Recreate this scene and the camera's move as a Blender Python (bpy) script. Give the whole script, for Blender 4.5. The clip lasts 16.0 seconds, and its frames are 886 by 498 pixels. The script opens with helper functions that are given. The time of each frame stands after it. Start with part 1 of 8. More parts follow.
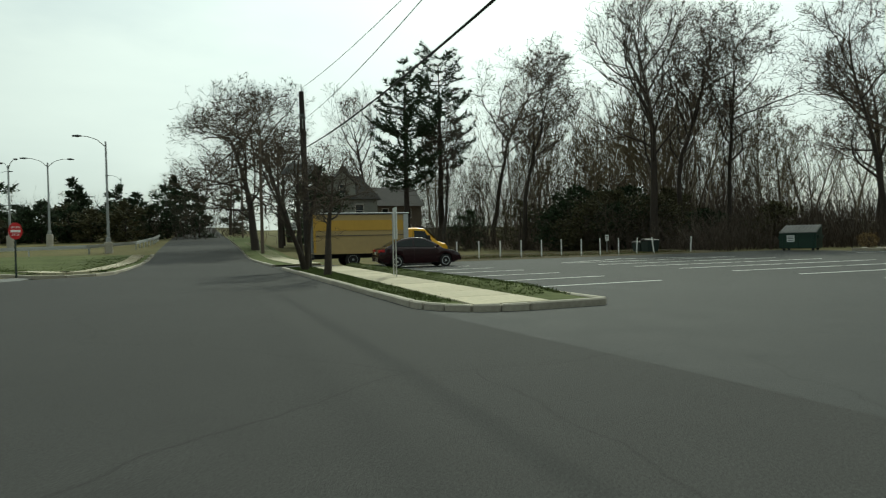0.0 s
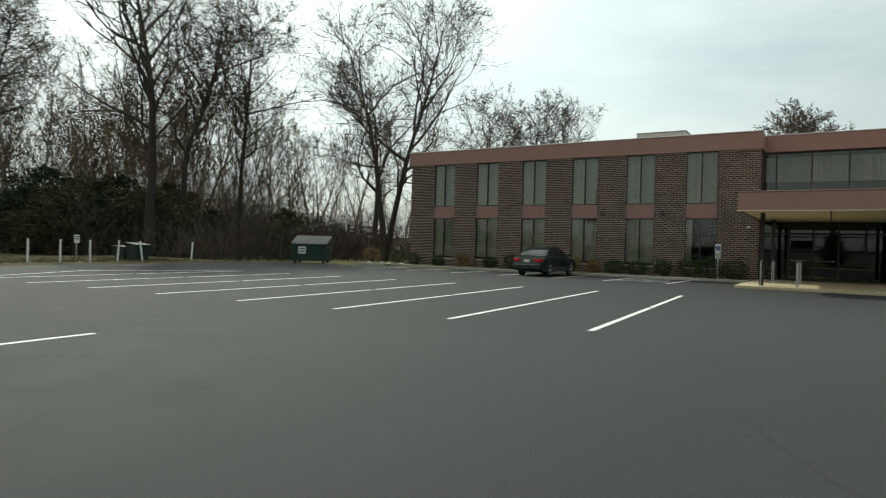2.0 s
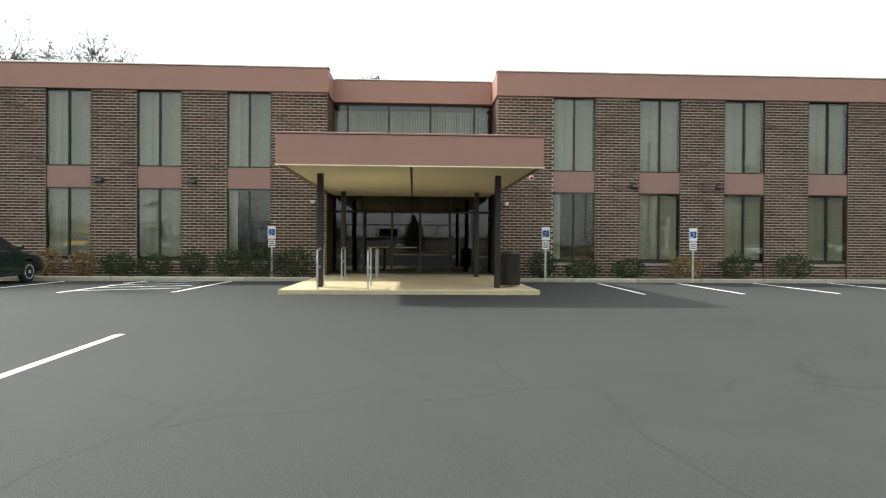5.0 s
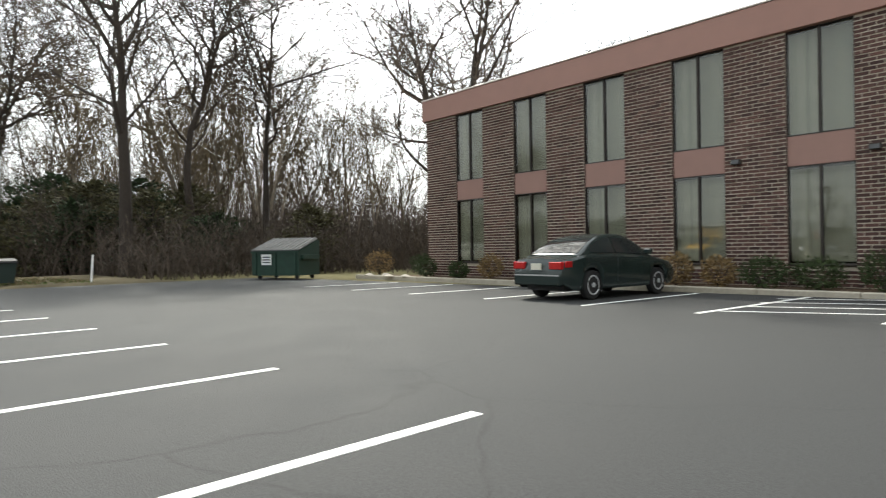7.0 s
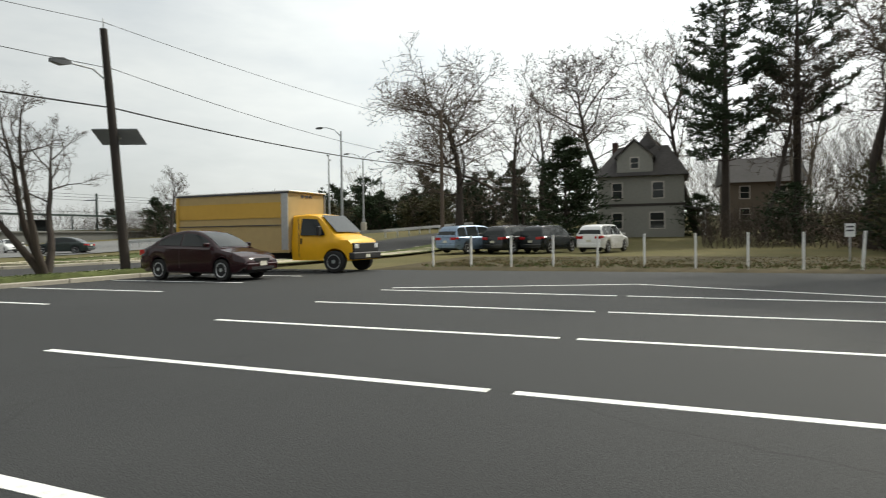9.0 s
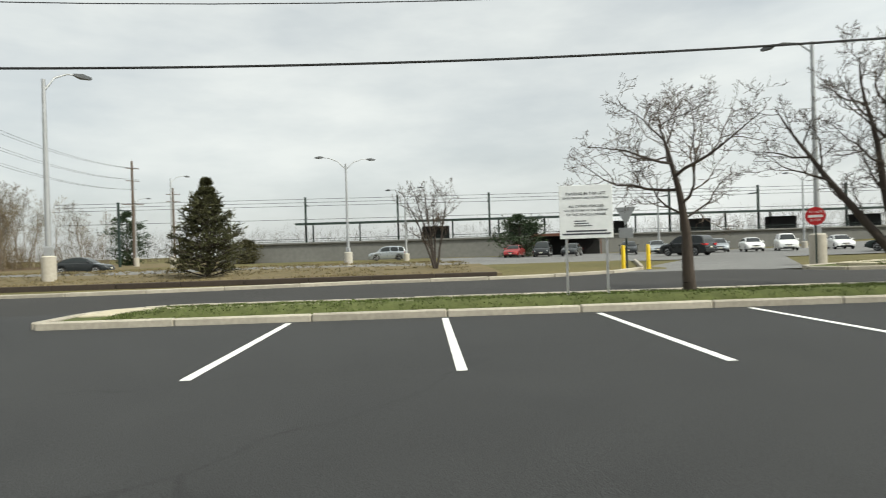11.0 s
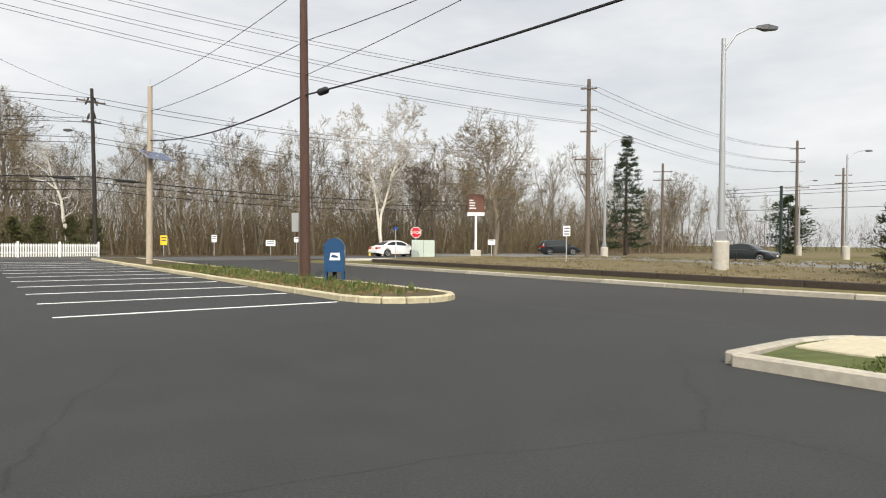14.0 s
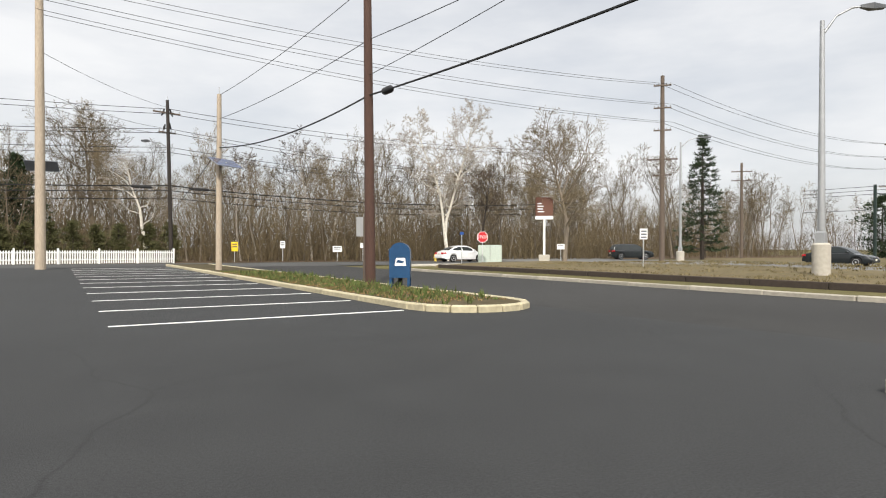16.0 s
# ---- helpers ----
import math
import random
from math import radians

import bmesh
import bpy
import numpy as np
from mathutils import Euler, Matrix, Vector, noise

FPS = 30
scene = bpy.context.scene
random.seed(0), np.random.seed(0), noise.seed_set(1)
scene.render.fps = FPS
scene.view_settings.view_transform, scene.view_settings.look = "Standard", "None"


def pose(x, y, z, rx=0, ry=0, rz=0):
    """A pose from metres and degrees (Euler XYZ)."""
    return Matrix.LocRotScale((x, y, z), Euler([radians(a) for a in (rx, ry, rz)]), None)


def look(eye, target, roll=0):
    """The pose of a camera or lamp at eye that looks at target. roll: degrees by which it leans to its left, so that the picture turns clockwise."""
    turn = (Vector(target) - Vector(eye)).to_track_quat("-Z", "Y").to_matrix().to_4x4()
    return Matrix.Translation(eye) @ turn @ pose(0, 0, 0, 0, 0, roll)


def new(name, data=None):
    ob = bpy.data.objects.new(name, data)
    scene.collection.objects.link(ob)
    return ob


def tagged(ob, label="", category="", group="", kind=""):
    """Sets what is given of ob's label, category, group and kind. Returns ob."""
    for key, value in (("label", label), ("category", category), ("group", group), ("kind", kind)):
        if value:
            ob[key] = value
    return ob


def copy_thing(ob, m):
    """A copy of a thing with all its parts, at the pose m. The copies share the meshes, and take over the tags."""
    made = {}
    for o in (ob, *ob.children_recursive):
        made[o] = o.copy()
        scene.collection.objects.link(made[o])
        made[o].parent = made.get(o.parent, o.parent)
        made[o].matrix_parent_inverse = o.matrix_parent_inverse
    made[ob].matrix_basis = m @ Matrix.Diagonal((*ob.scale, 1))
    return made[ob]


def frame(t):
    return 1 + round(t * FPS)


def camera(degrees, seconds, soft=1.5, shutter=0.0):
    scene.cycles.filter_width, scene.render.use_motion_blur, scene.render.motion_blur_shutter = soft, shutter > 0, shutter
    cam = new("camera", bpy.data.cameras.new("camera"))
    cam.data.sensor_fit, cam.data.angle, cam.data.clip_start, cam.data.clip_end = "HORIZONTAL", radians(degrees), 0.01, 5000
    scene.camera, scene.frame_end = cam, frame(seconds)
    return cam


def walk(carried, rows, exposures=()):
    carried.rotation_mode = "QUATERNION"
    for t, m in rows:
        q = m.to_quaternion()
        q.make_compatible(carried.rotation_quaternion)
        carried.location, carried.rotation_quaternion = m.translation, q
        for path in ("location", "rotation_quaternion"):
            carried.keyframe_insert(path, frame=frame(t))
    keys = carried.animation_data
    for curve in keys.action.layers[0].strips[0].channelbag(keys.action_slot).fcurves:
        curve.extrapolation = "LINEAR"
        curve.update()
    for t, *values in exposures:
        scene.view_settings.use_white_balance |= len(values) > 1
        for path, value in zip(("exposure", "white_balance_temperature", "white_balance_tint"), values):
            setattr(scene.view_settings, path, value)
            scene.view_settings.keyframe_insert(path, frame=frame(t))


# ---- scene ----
def cam_pose(x, y, z, pitch, roll, yaw):
    return pose(x, y, z, 90 + pitch, 0, yaw) @ pose(0, 0, 0, 0, 0, roll)


cam = camera(70.0, 16.0, soft=1.1, shutter=0.12)
PATH = [
    (0, -1.507, -2.822, 1.263, -0.78, -1.31, -21.02),
    (0.5, -0.184, -0.582, 1.295, -1.65, -1.31, -28.85),
    (1, 1.358, 1.212, 1.308, -1.71, 1.49, -39.04),
    (1.5, 3.094, 2.609, 1.322, 0.30, 1.85, -51.18),
    (2, 5.045, 3.526, 1.317, -0.24, 1.60, -63.24),
    (2.5, 6.996, 3.926, 1.229, -0.56, 1.81, -74.84),
    (3, 9.105, 4.050, 1.235, -1.06, 1.92, -86.27),
    (3.2, 9.871, 3.878, 1.233, -1.28, 2.24, -90.08),
    (3.62, 11.503, 3.630, 1.229, -1.20, 2.01, -97.65),
    (4.04, 13.189, 3.209, 1.230, -0.98, 1.54, -102.04),
    (4.46, 14.852, 2.789, 1.234, -0.72, 0.99, -102.84),
    (4.88, 16.411, 2.539, 1.235, -0.50, 0.52, -99.66),
    (5.3, 17.789, 2.631, 1.231, -0.42, 0.30, -92.10),
    (5.5, 18.413, 2.706, 1.223, -0.46, 0.25, -88.27),
    (6, 19.869, 3.244, 1.241, -0.88, -0.28, -75.91),
    (6.5, 21.268, 4.175, 1.208, -0.52, -0.58, -61.44),
    (7, 22.482, 5.401, 1.130, 0.13, -0.81, -46.14),
    (7.5, 23.014, 6.937, 1.118, -0.09, -0.88, -29.60),
    (8, 23.099, 8.676, 1.146, -0.12, -0.62, -12.22),
    (8.5, 22.776, 10.394, 1.172, -0.65, -0.32, 5.33),
    (9, 22.019, 11.597, 1.192, -1.23, -0.81, 22.34),
    (9.5, 20.968, 12.561, 1.187, -1.09, -3.12, 39.26),
    (10, 19.728, 13.307, 1.179, -0.09, -2.61, 55.67),
    (10.2, 19.200, 13.492, 1.174, 0.21, -2.63, 62.20),
    (10.62, 18.035, 13.881, 1.186, 0.14, -2.35, 75.93),
    (11.04, 16.758, 13.964, 1.213, -0.01, -1.69, 89.19),
    (11.46, 15.514, 13.789, 1.246, -0.20, -0.89, 101.42),
    (11.88, 14.448, 13.408, 1.274, -0.36, -0.23, 112.02),
    (12.3, 13.705, 12.868, 1.286, -0.43, 0.05, 120.42),
    (12.5, 13.424, 12.580, 1.285, -0.50, 0.22, 124.21),
    (13, 12.818, 11.866, 1.256, -0.59, 0.48, 132.26),
    (13.5, 12.326, 11.153, 1.258, -0.59, 0.56, 138.35),
    (14, 11.964, 10.560, 1.252, -0.54, 0.52, 142.71),
    (14.5, 11.711, 10.109, 1.233, -0.36, 0.43, 145.68),
    (15, 11.552, 9.797, 1.228, -0.31, 0.45, 147.56),
    (15.5, 11.477, 9.643, 1.227, -0.32, 0.29, 148.48),
    (16, 11.477, 9.644, 1.220, -0.09, 0.20, 148.58),
]
EXPOSURES = [      # seconds, stops, kelvin, tint
    (0.0, -0.80, 6500, -13), (1.5, -0.48, 6500, -8), (3.0, -0.35, 6500, -4), (5.3, 0.85, 6550, 0), (6.5, 0.78, 6550, 3), (7.5, 0.45, 6550, 6), (8.5, 0.1, 6600, 6), (9.0, -0.2, 6700, 4),
    (10.2, -0.1, 6650, 2), (12.3, 0.1, 6750, 6), (16.0, 0.12, 6650, 10),
]
walk(cam, [(t, cam_pose(x, y, z, p, r, w)) for t, x, y, z, p, r, w in PATH], EXPOSURES)

# ---------------------------------------------------------------- light
SUN_AZ, SUN_EL = radians(32.0), radians(44.0)      # azimuth clockwise from +y
world = bpy.data.worlds.new("sky")
scene.world = world
world.use_nodes = True
wn, wl = world.node_tree.nodes, world.node_tree.links
wn.clear()
w_out = wn.new("ShaderNodeOutputWorld")
w_bg = wn.new("ShaderNodeBackground")
w_sky = wn.new("ShaderNodeTexSky")
w_sky.sky_type = "NISHITA"
w_sky.sun_disc = False
w_sky.sun_elevation, w_sky.sun_rotation = SUN_EL, SUN_AZ
w_sky.air_density, w_sky.dust_density, w_sky.ozone_density = 1.0, 3.0, 1.0
w_tc = wn.new("ShaderNodeTexCoord")
w_map = wn.new("ShaderNodeMapping")
w_map.inputs["Scale"].default_value = (1.0, 1.0, 3.4)
w_noise = wn.new("ShaderNodeTexNoise")
w_noise.inputs["Scale"].default_value = 1.7
w_noise.inputs["Detail"].default_value = 6.0
w_noise.inputs["Roughness"].default_value = 0.55
w_ramp = wn.new("ShaderNodeValToRGB")
w_ramp.color_ramp.elements[0].position, w_ramp.color_ramp.elements[0].color = 0.32, (0.62, 0.62, 0.62, 1)
w_ramp.color_ramp.elements[1].position, w_ramp.color_ramp.elements[1].color = 0.62, (0.93, 0.93, 0.93, 1)
w_cloud = wn.new("ShaderNodeMixRGB")        # thin cloud: grey veils and white gaps
w_cloud.inputs[1].default_value = (6.6, 6.9, 7.4, 1)
w_cloud.inputs[2].default_value = (10.4, 10.5, 10.6, 1)
w_mix = wn.new("ShaderNodeMixRGB")
wl.new(w_tc.outputs["Generated"], w_map.inputs["Vector"])
wl.new(w_map.outputs["Vector"], w_noise.inputs["Vector"])
wl.new(w_noise.outputs["Fac"], w_ramp.inputs["Fac"])
wl.new(w_noise.outputs["Fac"], w_cloud.inputs[0])
wl.new(w_ramp.outputs["Color"], w_mix.inputs[0])
wl.new(w_sky.outputs["Color"], w_mix.inputs[1])
wl.new(w_cloud.outputs["Color"], w_mix.inputs[2])
# thin cloud scatters forward: brighter towards the sun
w_dot = wn.new("ShaderNodeVectorMath")
w_dot.operation = "DOT_PRODUCT"
w_dot.inputs[1].default_value = (math.sin(SUN_AZ) * math.cos(SUN_EL), math.cos(SUN_AZ) * math.cos(SUN_EL), math.sin(SUN_EL))
w_pos = wn.new("ShaderNodeMapRange")
w_pos.inputs["From Min"].default_value, w_pos.inputs["From Max"].default_value = 0.0, 1.0
w_pow = wn.new("ShaderNodeMath")
w_pow.operation, w_pow.inputs[1].default_value = "POWER", 2.0
w_gain = wn.new("ShaderNodeMath")
w_gain.operation = "MULTIPLY_ADD"
w_gain.inputs[1].default_value, w_gain.inputs[2].default_value = 1.5, 1.0
w_veil = wn.new("ShaderNodeVectorMath")
w_veil.operation = "SCALE"
wl.new(w_tc.outputs["Generated"], w_dot.inputs[0])
wl.new(w_dot.outputs["Value"], w_pos.inputs["Value"])
wl.new(w_pos.outputs["Result"], w_pow.inputs[0])
wl.new(w_pow.outputs["Value"], w_gain.inputs[0])
wl.new(w_mix.outputs["Color"], w_veil.inputs[0])
wl.new(w_gain.outputs["Value"], w_veil.inputs["Scale"])
wl.new(w_veil.outputs["Vector"], w_bg.inputs["Color"])
wl.new(w_bg.outputs["Background"], w_out.inputs["Surface"])
w_bg.inputs["Strength"].default_value = 0.10

sun_data = bpy.data.lights.new("sun", "SUN")
sun_data.energy, sun_data.angle, sun_data.color = 3.6, radians(2.0), (1.0, 0.95, 0.87)
sun = new("sun", sun_data)
sun_dir = Vector((math.sin(SUN_AZ) * math.cos(SUN_EL), math.cos(SUN_AZ) * math.cos(SUN_EL), math.sin(SUN_EL)))
sun.matrix_world = look(sun_dir * 100, (0, 0, 0))


# ---------------------------------------------------------------- materials
def mat(name, col, rough=0.7, metal=0.0, big=(0.4, 0.18), fine=(9.0, 0.2), bump=(40.0, 0.15), island=0.0, tint=None, spec=0.4, coat=0.0, objrand=0.0, stretch=None):
    """A surface with colour varying at two scales, a fine relief and a worn gloss."""
    m = bpy.data.materials.new(name)
    m.use_nodes = True
    nt, ln = m.node_tree.nodes, m.node_tree.links
    b = nt["Principled BSDF"]
    b.inputs["Metallic"].default_value = metal
    b.inputs["Specular IOR Level"].default_value = spec
    b.inputs["Coat Weight"].default_value = coat
    tc = nt.new("ShaderNodeTexCoord")
    src = tc.outputs["Object"]
    if stretch:
        mp = nt.new("ShaderNodeMapping")
        mp.inputs["Scale"].default_value = stretch
        ln.new(src, mp.inputs["Vector"])
        src = mp.outputs["Vector"]
    def noise_at(scale, detail):
        n = nt.new("ShaderNodeTexNoise")
        n.inputs["Scale"].default_value, n.inputs["Detail"].default_value = scale, detail
        ln.new(src, n.inputs["Vector"])
        return n.outputs["Fac"]
    def mixc(fac, a, c):
        mx = nt.new("ShaderNodeMix")
        mx.data_type = "RGBA"
        ln.new(fac, mx.inputs["Factor"]) if hasattr(fac, "links") else None
        for sock, val in ((mx.inputs[6], a), (mx.inputs[7], c)):
            if hasattr(val, "links"):
                ln.new(val, sock)
            else:
                sock.default_value = (*val, 1)
        return mx.outputs[2]
    nb, nf = noise_at(big[0], 4), noise_at(fine[0], 6)
    lo = [max(0.0, c * (1 - big[1])) for c in col]
    hi = [min(1.0, c * (1 + big[1])) for c in (tint or col)]
    c = mixc(nb, lo, hi)
    def scale_by(fac, amount, c):
        mr = nt.new("ShaderNodeMapRange")
        mr.inputs["To Min"].default_value, mr.inputs["To Max"].default_value = 1 - amount, 1 + amount
        ln.new(fac, mr.inputs["Value"])
        mm = nt.new("ShaderNodeVectorMath")
        mm.operation = "SCALE"
        ln.new(c, mm.inputs[0])
        ln.new(mr.outputs["Result"], mm.inputs["Scale"])
        return mm.outputs["Vector"]
    c = scale_by(nf, fine[1] * 1.6, c)
    if island:
        g = nt.new("ShaderNodeNewGeometry")
        c = scale_by(g.outputs["Random Per Island"], island, c)
    if objrand:
        oi = nt.new("ShaderNodeObjectInfo")
        c = scale_by(oi.outputs["Random"], objrand, c)
    ln.new(c, b.inputs["Base Color"])
    rr = nt.new("ShaderNodeMapRange")
    rr.inputs["To Min"].default_value, rr.inputs["To Max"].default_value = max(0.02, rough - min(0.1, rough * 0.35)), min(1, rough + min(0.1, rough * 0.35))
    ln.new(nf, rr.inputs["Value"])
    ln.new(rr.outputs["Result"], b.inputs["Roughness"])
    if bump:
        bn = nt.new("ShaderNodeBump")
        bn.inputs["Strength"].default_value, bn.inputs["Distance"].default_value = bump[1], 0.02
        ln.new(noise_at(bump[0], 3), bn.inputs["Height"])
        ln.new(bn.outputs["Normal"], b.inputs["Normal"])
    return m


def glass(name, tint=(0.75, 0.8, 0.8), dark=0.5):
    """A window pane: clear with a tint, and mirror-like at grazing angles."""
    m = bpy.data.materials.new(name)
    m.use_nodes = True
    nt, ln = m.node_tree.nodes, m.node_tree.links
    nt.remove(nt["Principled BSDF"])
    tr, gl, mx = nt.new("ShaderNodeBsdfTransparent"), nt.new("ShaderNodeBsdfGlossy"), nt.new("ShaderNodeMixShader")
    tr.inputs["Color"].default_value = (*[c * dark for c in tint], 1)
    gl.inputs["Roughness"].default_value = 0.02
    fr = nt.new("ShaderNodeLayerWeight")
    fr.inputs["Blend"].default_value = 0.5
    pw, sc = nt.new("ShaderNodeMath"), nt.new("ShaderNodeMath")
    pw.operation, pw.inputs[1].default_value = "POWER", 4.0
    sc.operation, sc.inputs[1].default_value, sc.inputs[2].default_value = "MULTIPLY_ADD", 0.92, 0.07
    ln.new(fr.outputs["Facing"], pw.inputs[0])
    ln.new(pw.outputs["Value"], sc.inputs[0])
    ln.new(sc.outputs["Value"], mx.inputs["Fac"])
    ln.new(tr.outputs["BSDF"], mx.inputs[1])
    ln.new(gl.outputs["BSDF"], mx.inputs[2])
    ln.new(mx.outputs["Shader"], nt["Material Output"].inputs["Surface"])
    return m


def asphalt(name, col, crack=0.5, rough=0.84, spec=0.22):
    """Worn asphalt: stone speckle, broad stains, faint cracks."""
    m = mat(name, col, rough, big=(0.09, 0.36), fine=(1.3, 0.2), bump=(90.0, 0.4), spec=spec)
    nt, ln = m.node_tree.nodes, m.node_tree.links
    b = nt["Principled BSDF"]
    base = b.inputs["Base Color"].links[0].from_socket
    tc = nt.new("ShaderNodeTexCoord")
    sp = nt.new("ShaderNodeTexNoise")
    sp.inputs["Scale"].default_value, sp.inputs["Detail"].default_value = 55.0, 2.0
    ln.new(tc.outputs["Object"], sp.inputs["Vector"])
    wv = nt.new("ShaderNodeTexNoise")
    wv.inputs["Scale"].default_value = 0.9
    ln.new(tc.outputs["Object"], wv.inputs["Vector"])
    add = nt.new("ShaderNodeMixRGB")
    add.inputs[0].default_value = 0.35
    ln.new(tc.outputs["Object"], add.inputs[1])
    ln.new(wv.outputs["Color"], add.inputs[2])
    vo = nt.new("ShaderNodeTexVoronoi")
    vo.feature = "DISTANCE_TO_EDGE"
    vo.inputs["Scale"].default_value = 0.33
    ln.new(add.outputs["Color"], vo.inputs["Vector"])
    mr = nt.new("ShaderNodeMapRange")
    mr.inputs["From Max"].default_value = 0.005
    mr.inputs["To Min"].default_value, mr.inputs["To Max"].default_value = 1 - crack, 1.0
    ln.new(vo.outputs["Distance"], mr.inputs["Value"])
    m2 = nt.new("ShaderNodeMapRange")
    m2.inputs["From Min"].default_value, m2.inputs["From Max"].default_value = 0.3, 0.7
    m2.inputs["To Min"].default_value, m2.inputs["To Max"].default_value = 0.72, 1.3
    ln.new(sp.outputs["Fac"], m2.inputs["Value"])
    mu = nt.new("ShaderNodeMath")
    mu.operation = "MULTIPLY"
    ln.new(mr.outputs["Result"], mu.inputs[0])
    ln.new(m2.outputs["Result"], mu.inputs[1])
    vs = nt.new("ShaderNodeVectorMath")
    vs.operation = "SCALE"
    ln.new(base, vs.inputs[0])
    ln.new(mu.outputs["Value"], vs.inputs["Scale"])
    ln.new(vs.outputs["Vector"], b.inputs["Base Color"])
    return m


M_LOT = asphalt("lot_asphalt", (0.031, 0.032, 0.032), 0.3, 0.80, 0.29)
M_ROAD = asphalt("road_asphalt", (0.042, 0.0415, 0.040), 0.25, 0.87, 0.18)
M_CROSS = asphalt("worn_road_asphalt", (0.075, 0.075, 0.072), 0.25)
M_HIGHWAY = asphalt("highway_asphalt", (0.15, 0.15, 0.145), 0.3)
M_GRASS = mat("grass_ground", (0.075, 0.085, 0.03), 0.95, big=(0.12, 0.3), fine=(3.0, 0.3), bump=(14.0, 0.6), tint=(0.13, 0.105, 0.05), spec=0.1)
M_DULLGRASS = mat("dull_winter_grass", (0.055, 0.056, 0.026), 0.95, big=(0.3, 0.4), fine=(3.0, 0.35), bump=(14.0, 0.6), tint=(0.085, 0.066, 0.04), spec=0.1)
M_LAWN = mat("lawn_ground", (0.06, 0.08, 0.026), 0.95, big=(0.35, 0.35), fine=(4.0, 0.35), bump=(16.0, 0.6), tint=(0.095, 0.105, 0.042), spec=0.1)
M_BLADE = mat("grass_blades", (0.085, 0.11, 0.032), 0.8, big=(0.8, 0.3), fine=(5, 0.2), bump=None, island=0.35, spec=0.2)
M_DIRT = mat("bare_earth", (0.135, 0.11, 0.062), 0.95, big=(0.3, 0.3), fine=(4.0, 0.3), bump=(12.0, 0.6), spec=0.1)
M_LITTER = mat("leaf_litter", (0.10, 0.07, 0.045), 0.95, big=(0.25, 0.3), fine=(6.0, 0.4), bump=(10.0, 0.7), spec=0.1)
M_CONC = mat("concrete", (0.42, 0.39, 0.33), 0.85, big=(0.5, 0.2), fine=(8.0, 0.15), bump=(50.0, 0.2))
M_PAVE = mat("paving_concrete", (0.42, 0.375, 0.27), 0.85, big=(0.5, 0.22), fine=(8.0, 0.18), bump=(50.0, 0.2), objrand=0.1)
M_KERB = mat("kerb_concrete", (0.36, 0.33, 0.27), 0.85, big=(0.8, 0.25), fine=(10.0, 0.2), bump=(40.0, 0.25), objrand=0.12)
M_KERBY = mat("yellowed_kerb", (0.44, 0.39, 0.26), 0.85, big=(0.9, 0.25), fine=(10.0, 0.25), bump=(40.0, 0.25), objrand=0.1)
M_SLAB = mat("tan_concrete", (0.50, 0.41, 0.265), 0.85, big=(0.6, 0.15), fine=(8.0, 0.12), bump=(50.0, 0.2))
M_LINE = mat("line_paint", (0.72, 0.72, 0.69), 0.8, big=(0.7, 0.12), fine=(14.0, 0.3), bump=(60.0, 0.2))
M_BRICK = mat("brick", (0.054, 0.029, 0.025), 0.85, big=(0.5, 0.3), fine=(18.0, 0.25), bump=(60.0, 0.25), island=0.45, tint=(0.09, 0.045, 0.036))
M_BRICK1 = mat("brick_single", (0.054, 0.029, 0.025), 0.85, big=(0.5, 0.3), fine=(18.0, 0.25), bump=(60.0, 0.25), objrand=0.45, tint=(0.09, 0.045, 0.036))
M_MORTAR = mat("mortar", (0.50, 0.45, 0.37), 0.95, big=(0.8, 0.2), fine=(20.0, 0.2), bump=(60.0, 0.3))
M_FASCIA = mat("rose_metal_panel", (0.31, 0.17, 0.135), 0.55, big=(0.25, 0.08), fine=(2.0, 0.06), bump=(3.0, 0.04))
M_SPAN = mat("rose_spandrel", (0.28, 0.165, 0.135), 0.6, big=(0.4, 0.08), fine=(3.0, 0.06), bump=None)
M_SOFFIT = mat("cream_soffit", (0.74, 0.66, 0.46), 0.75, big=(0.3, 0.06), fine=(3.0, 0.05), bump=(6.0, 0.05))
M_BRONZE = mat("dark_bronze_frame", (0.035, 0.028, 0.024), 0.45, 0.3, big=(1.0, 0.15), fine=(6, 0.1), bump=None)
M_TRIM = mat("light_metal_trim", (0.55, 0.5, 0.46), 0.5, 0.4, big=(0.6, 0.1), fine=(6, 0.1), bump=None)
M_BLIND = mat("vertical_blind", (0.72, 0.71, 0.62), 0.8, big=(0.6, 0.1), fine=(5, 0.06), bump=None, island=0.12)
# Dark grey on room backs and floors puts the indoor dimness into the colour.
M_ROOM = mat("room_shade_grey", (0.10, 0.10, 0.09), 0.9, big=(0.5, 0.2), fine=(3, 0.1), bump=None)
M_GLASS = glass("window_glass", (0.92, 0.93, 0.88), 0.74)
M_GLASSD = glass("dark_door_glass", (0.5, 0.5, 0.52), 0.35)
M_ROOF = mat("gravel_roof", (0.3, 0.29, 0.27), 0.95, fine=(12, 0.3), bump=(30, 0.3))
M_STEEL = mat("galvanised_steel", (0.52, 0.53, 0.53), 0.4, 0.8, big=(1.0, 0.12), fine=(10, 0.12), bump=None)
M_ALU = mat("aluminium_pole", (0.36, 0.37, 0.375), 0.55, 0.5, big=(0.6, 0.1), fine=(7, 0.08), bump=None)
M_WOOD_POLE = mat("weathered_pole_wood", (0.115, 0.088, 0.068), 0.9, big=(0.5, 0.25), fine=(9, 0.3), bump=(30, 0.5), stretch=(6, 6, 0.5))
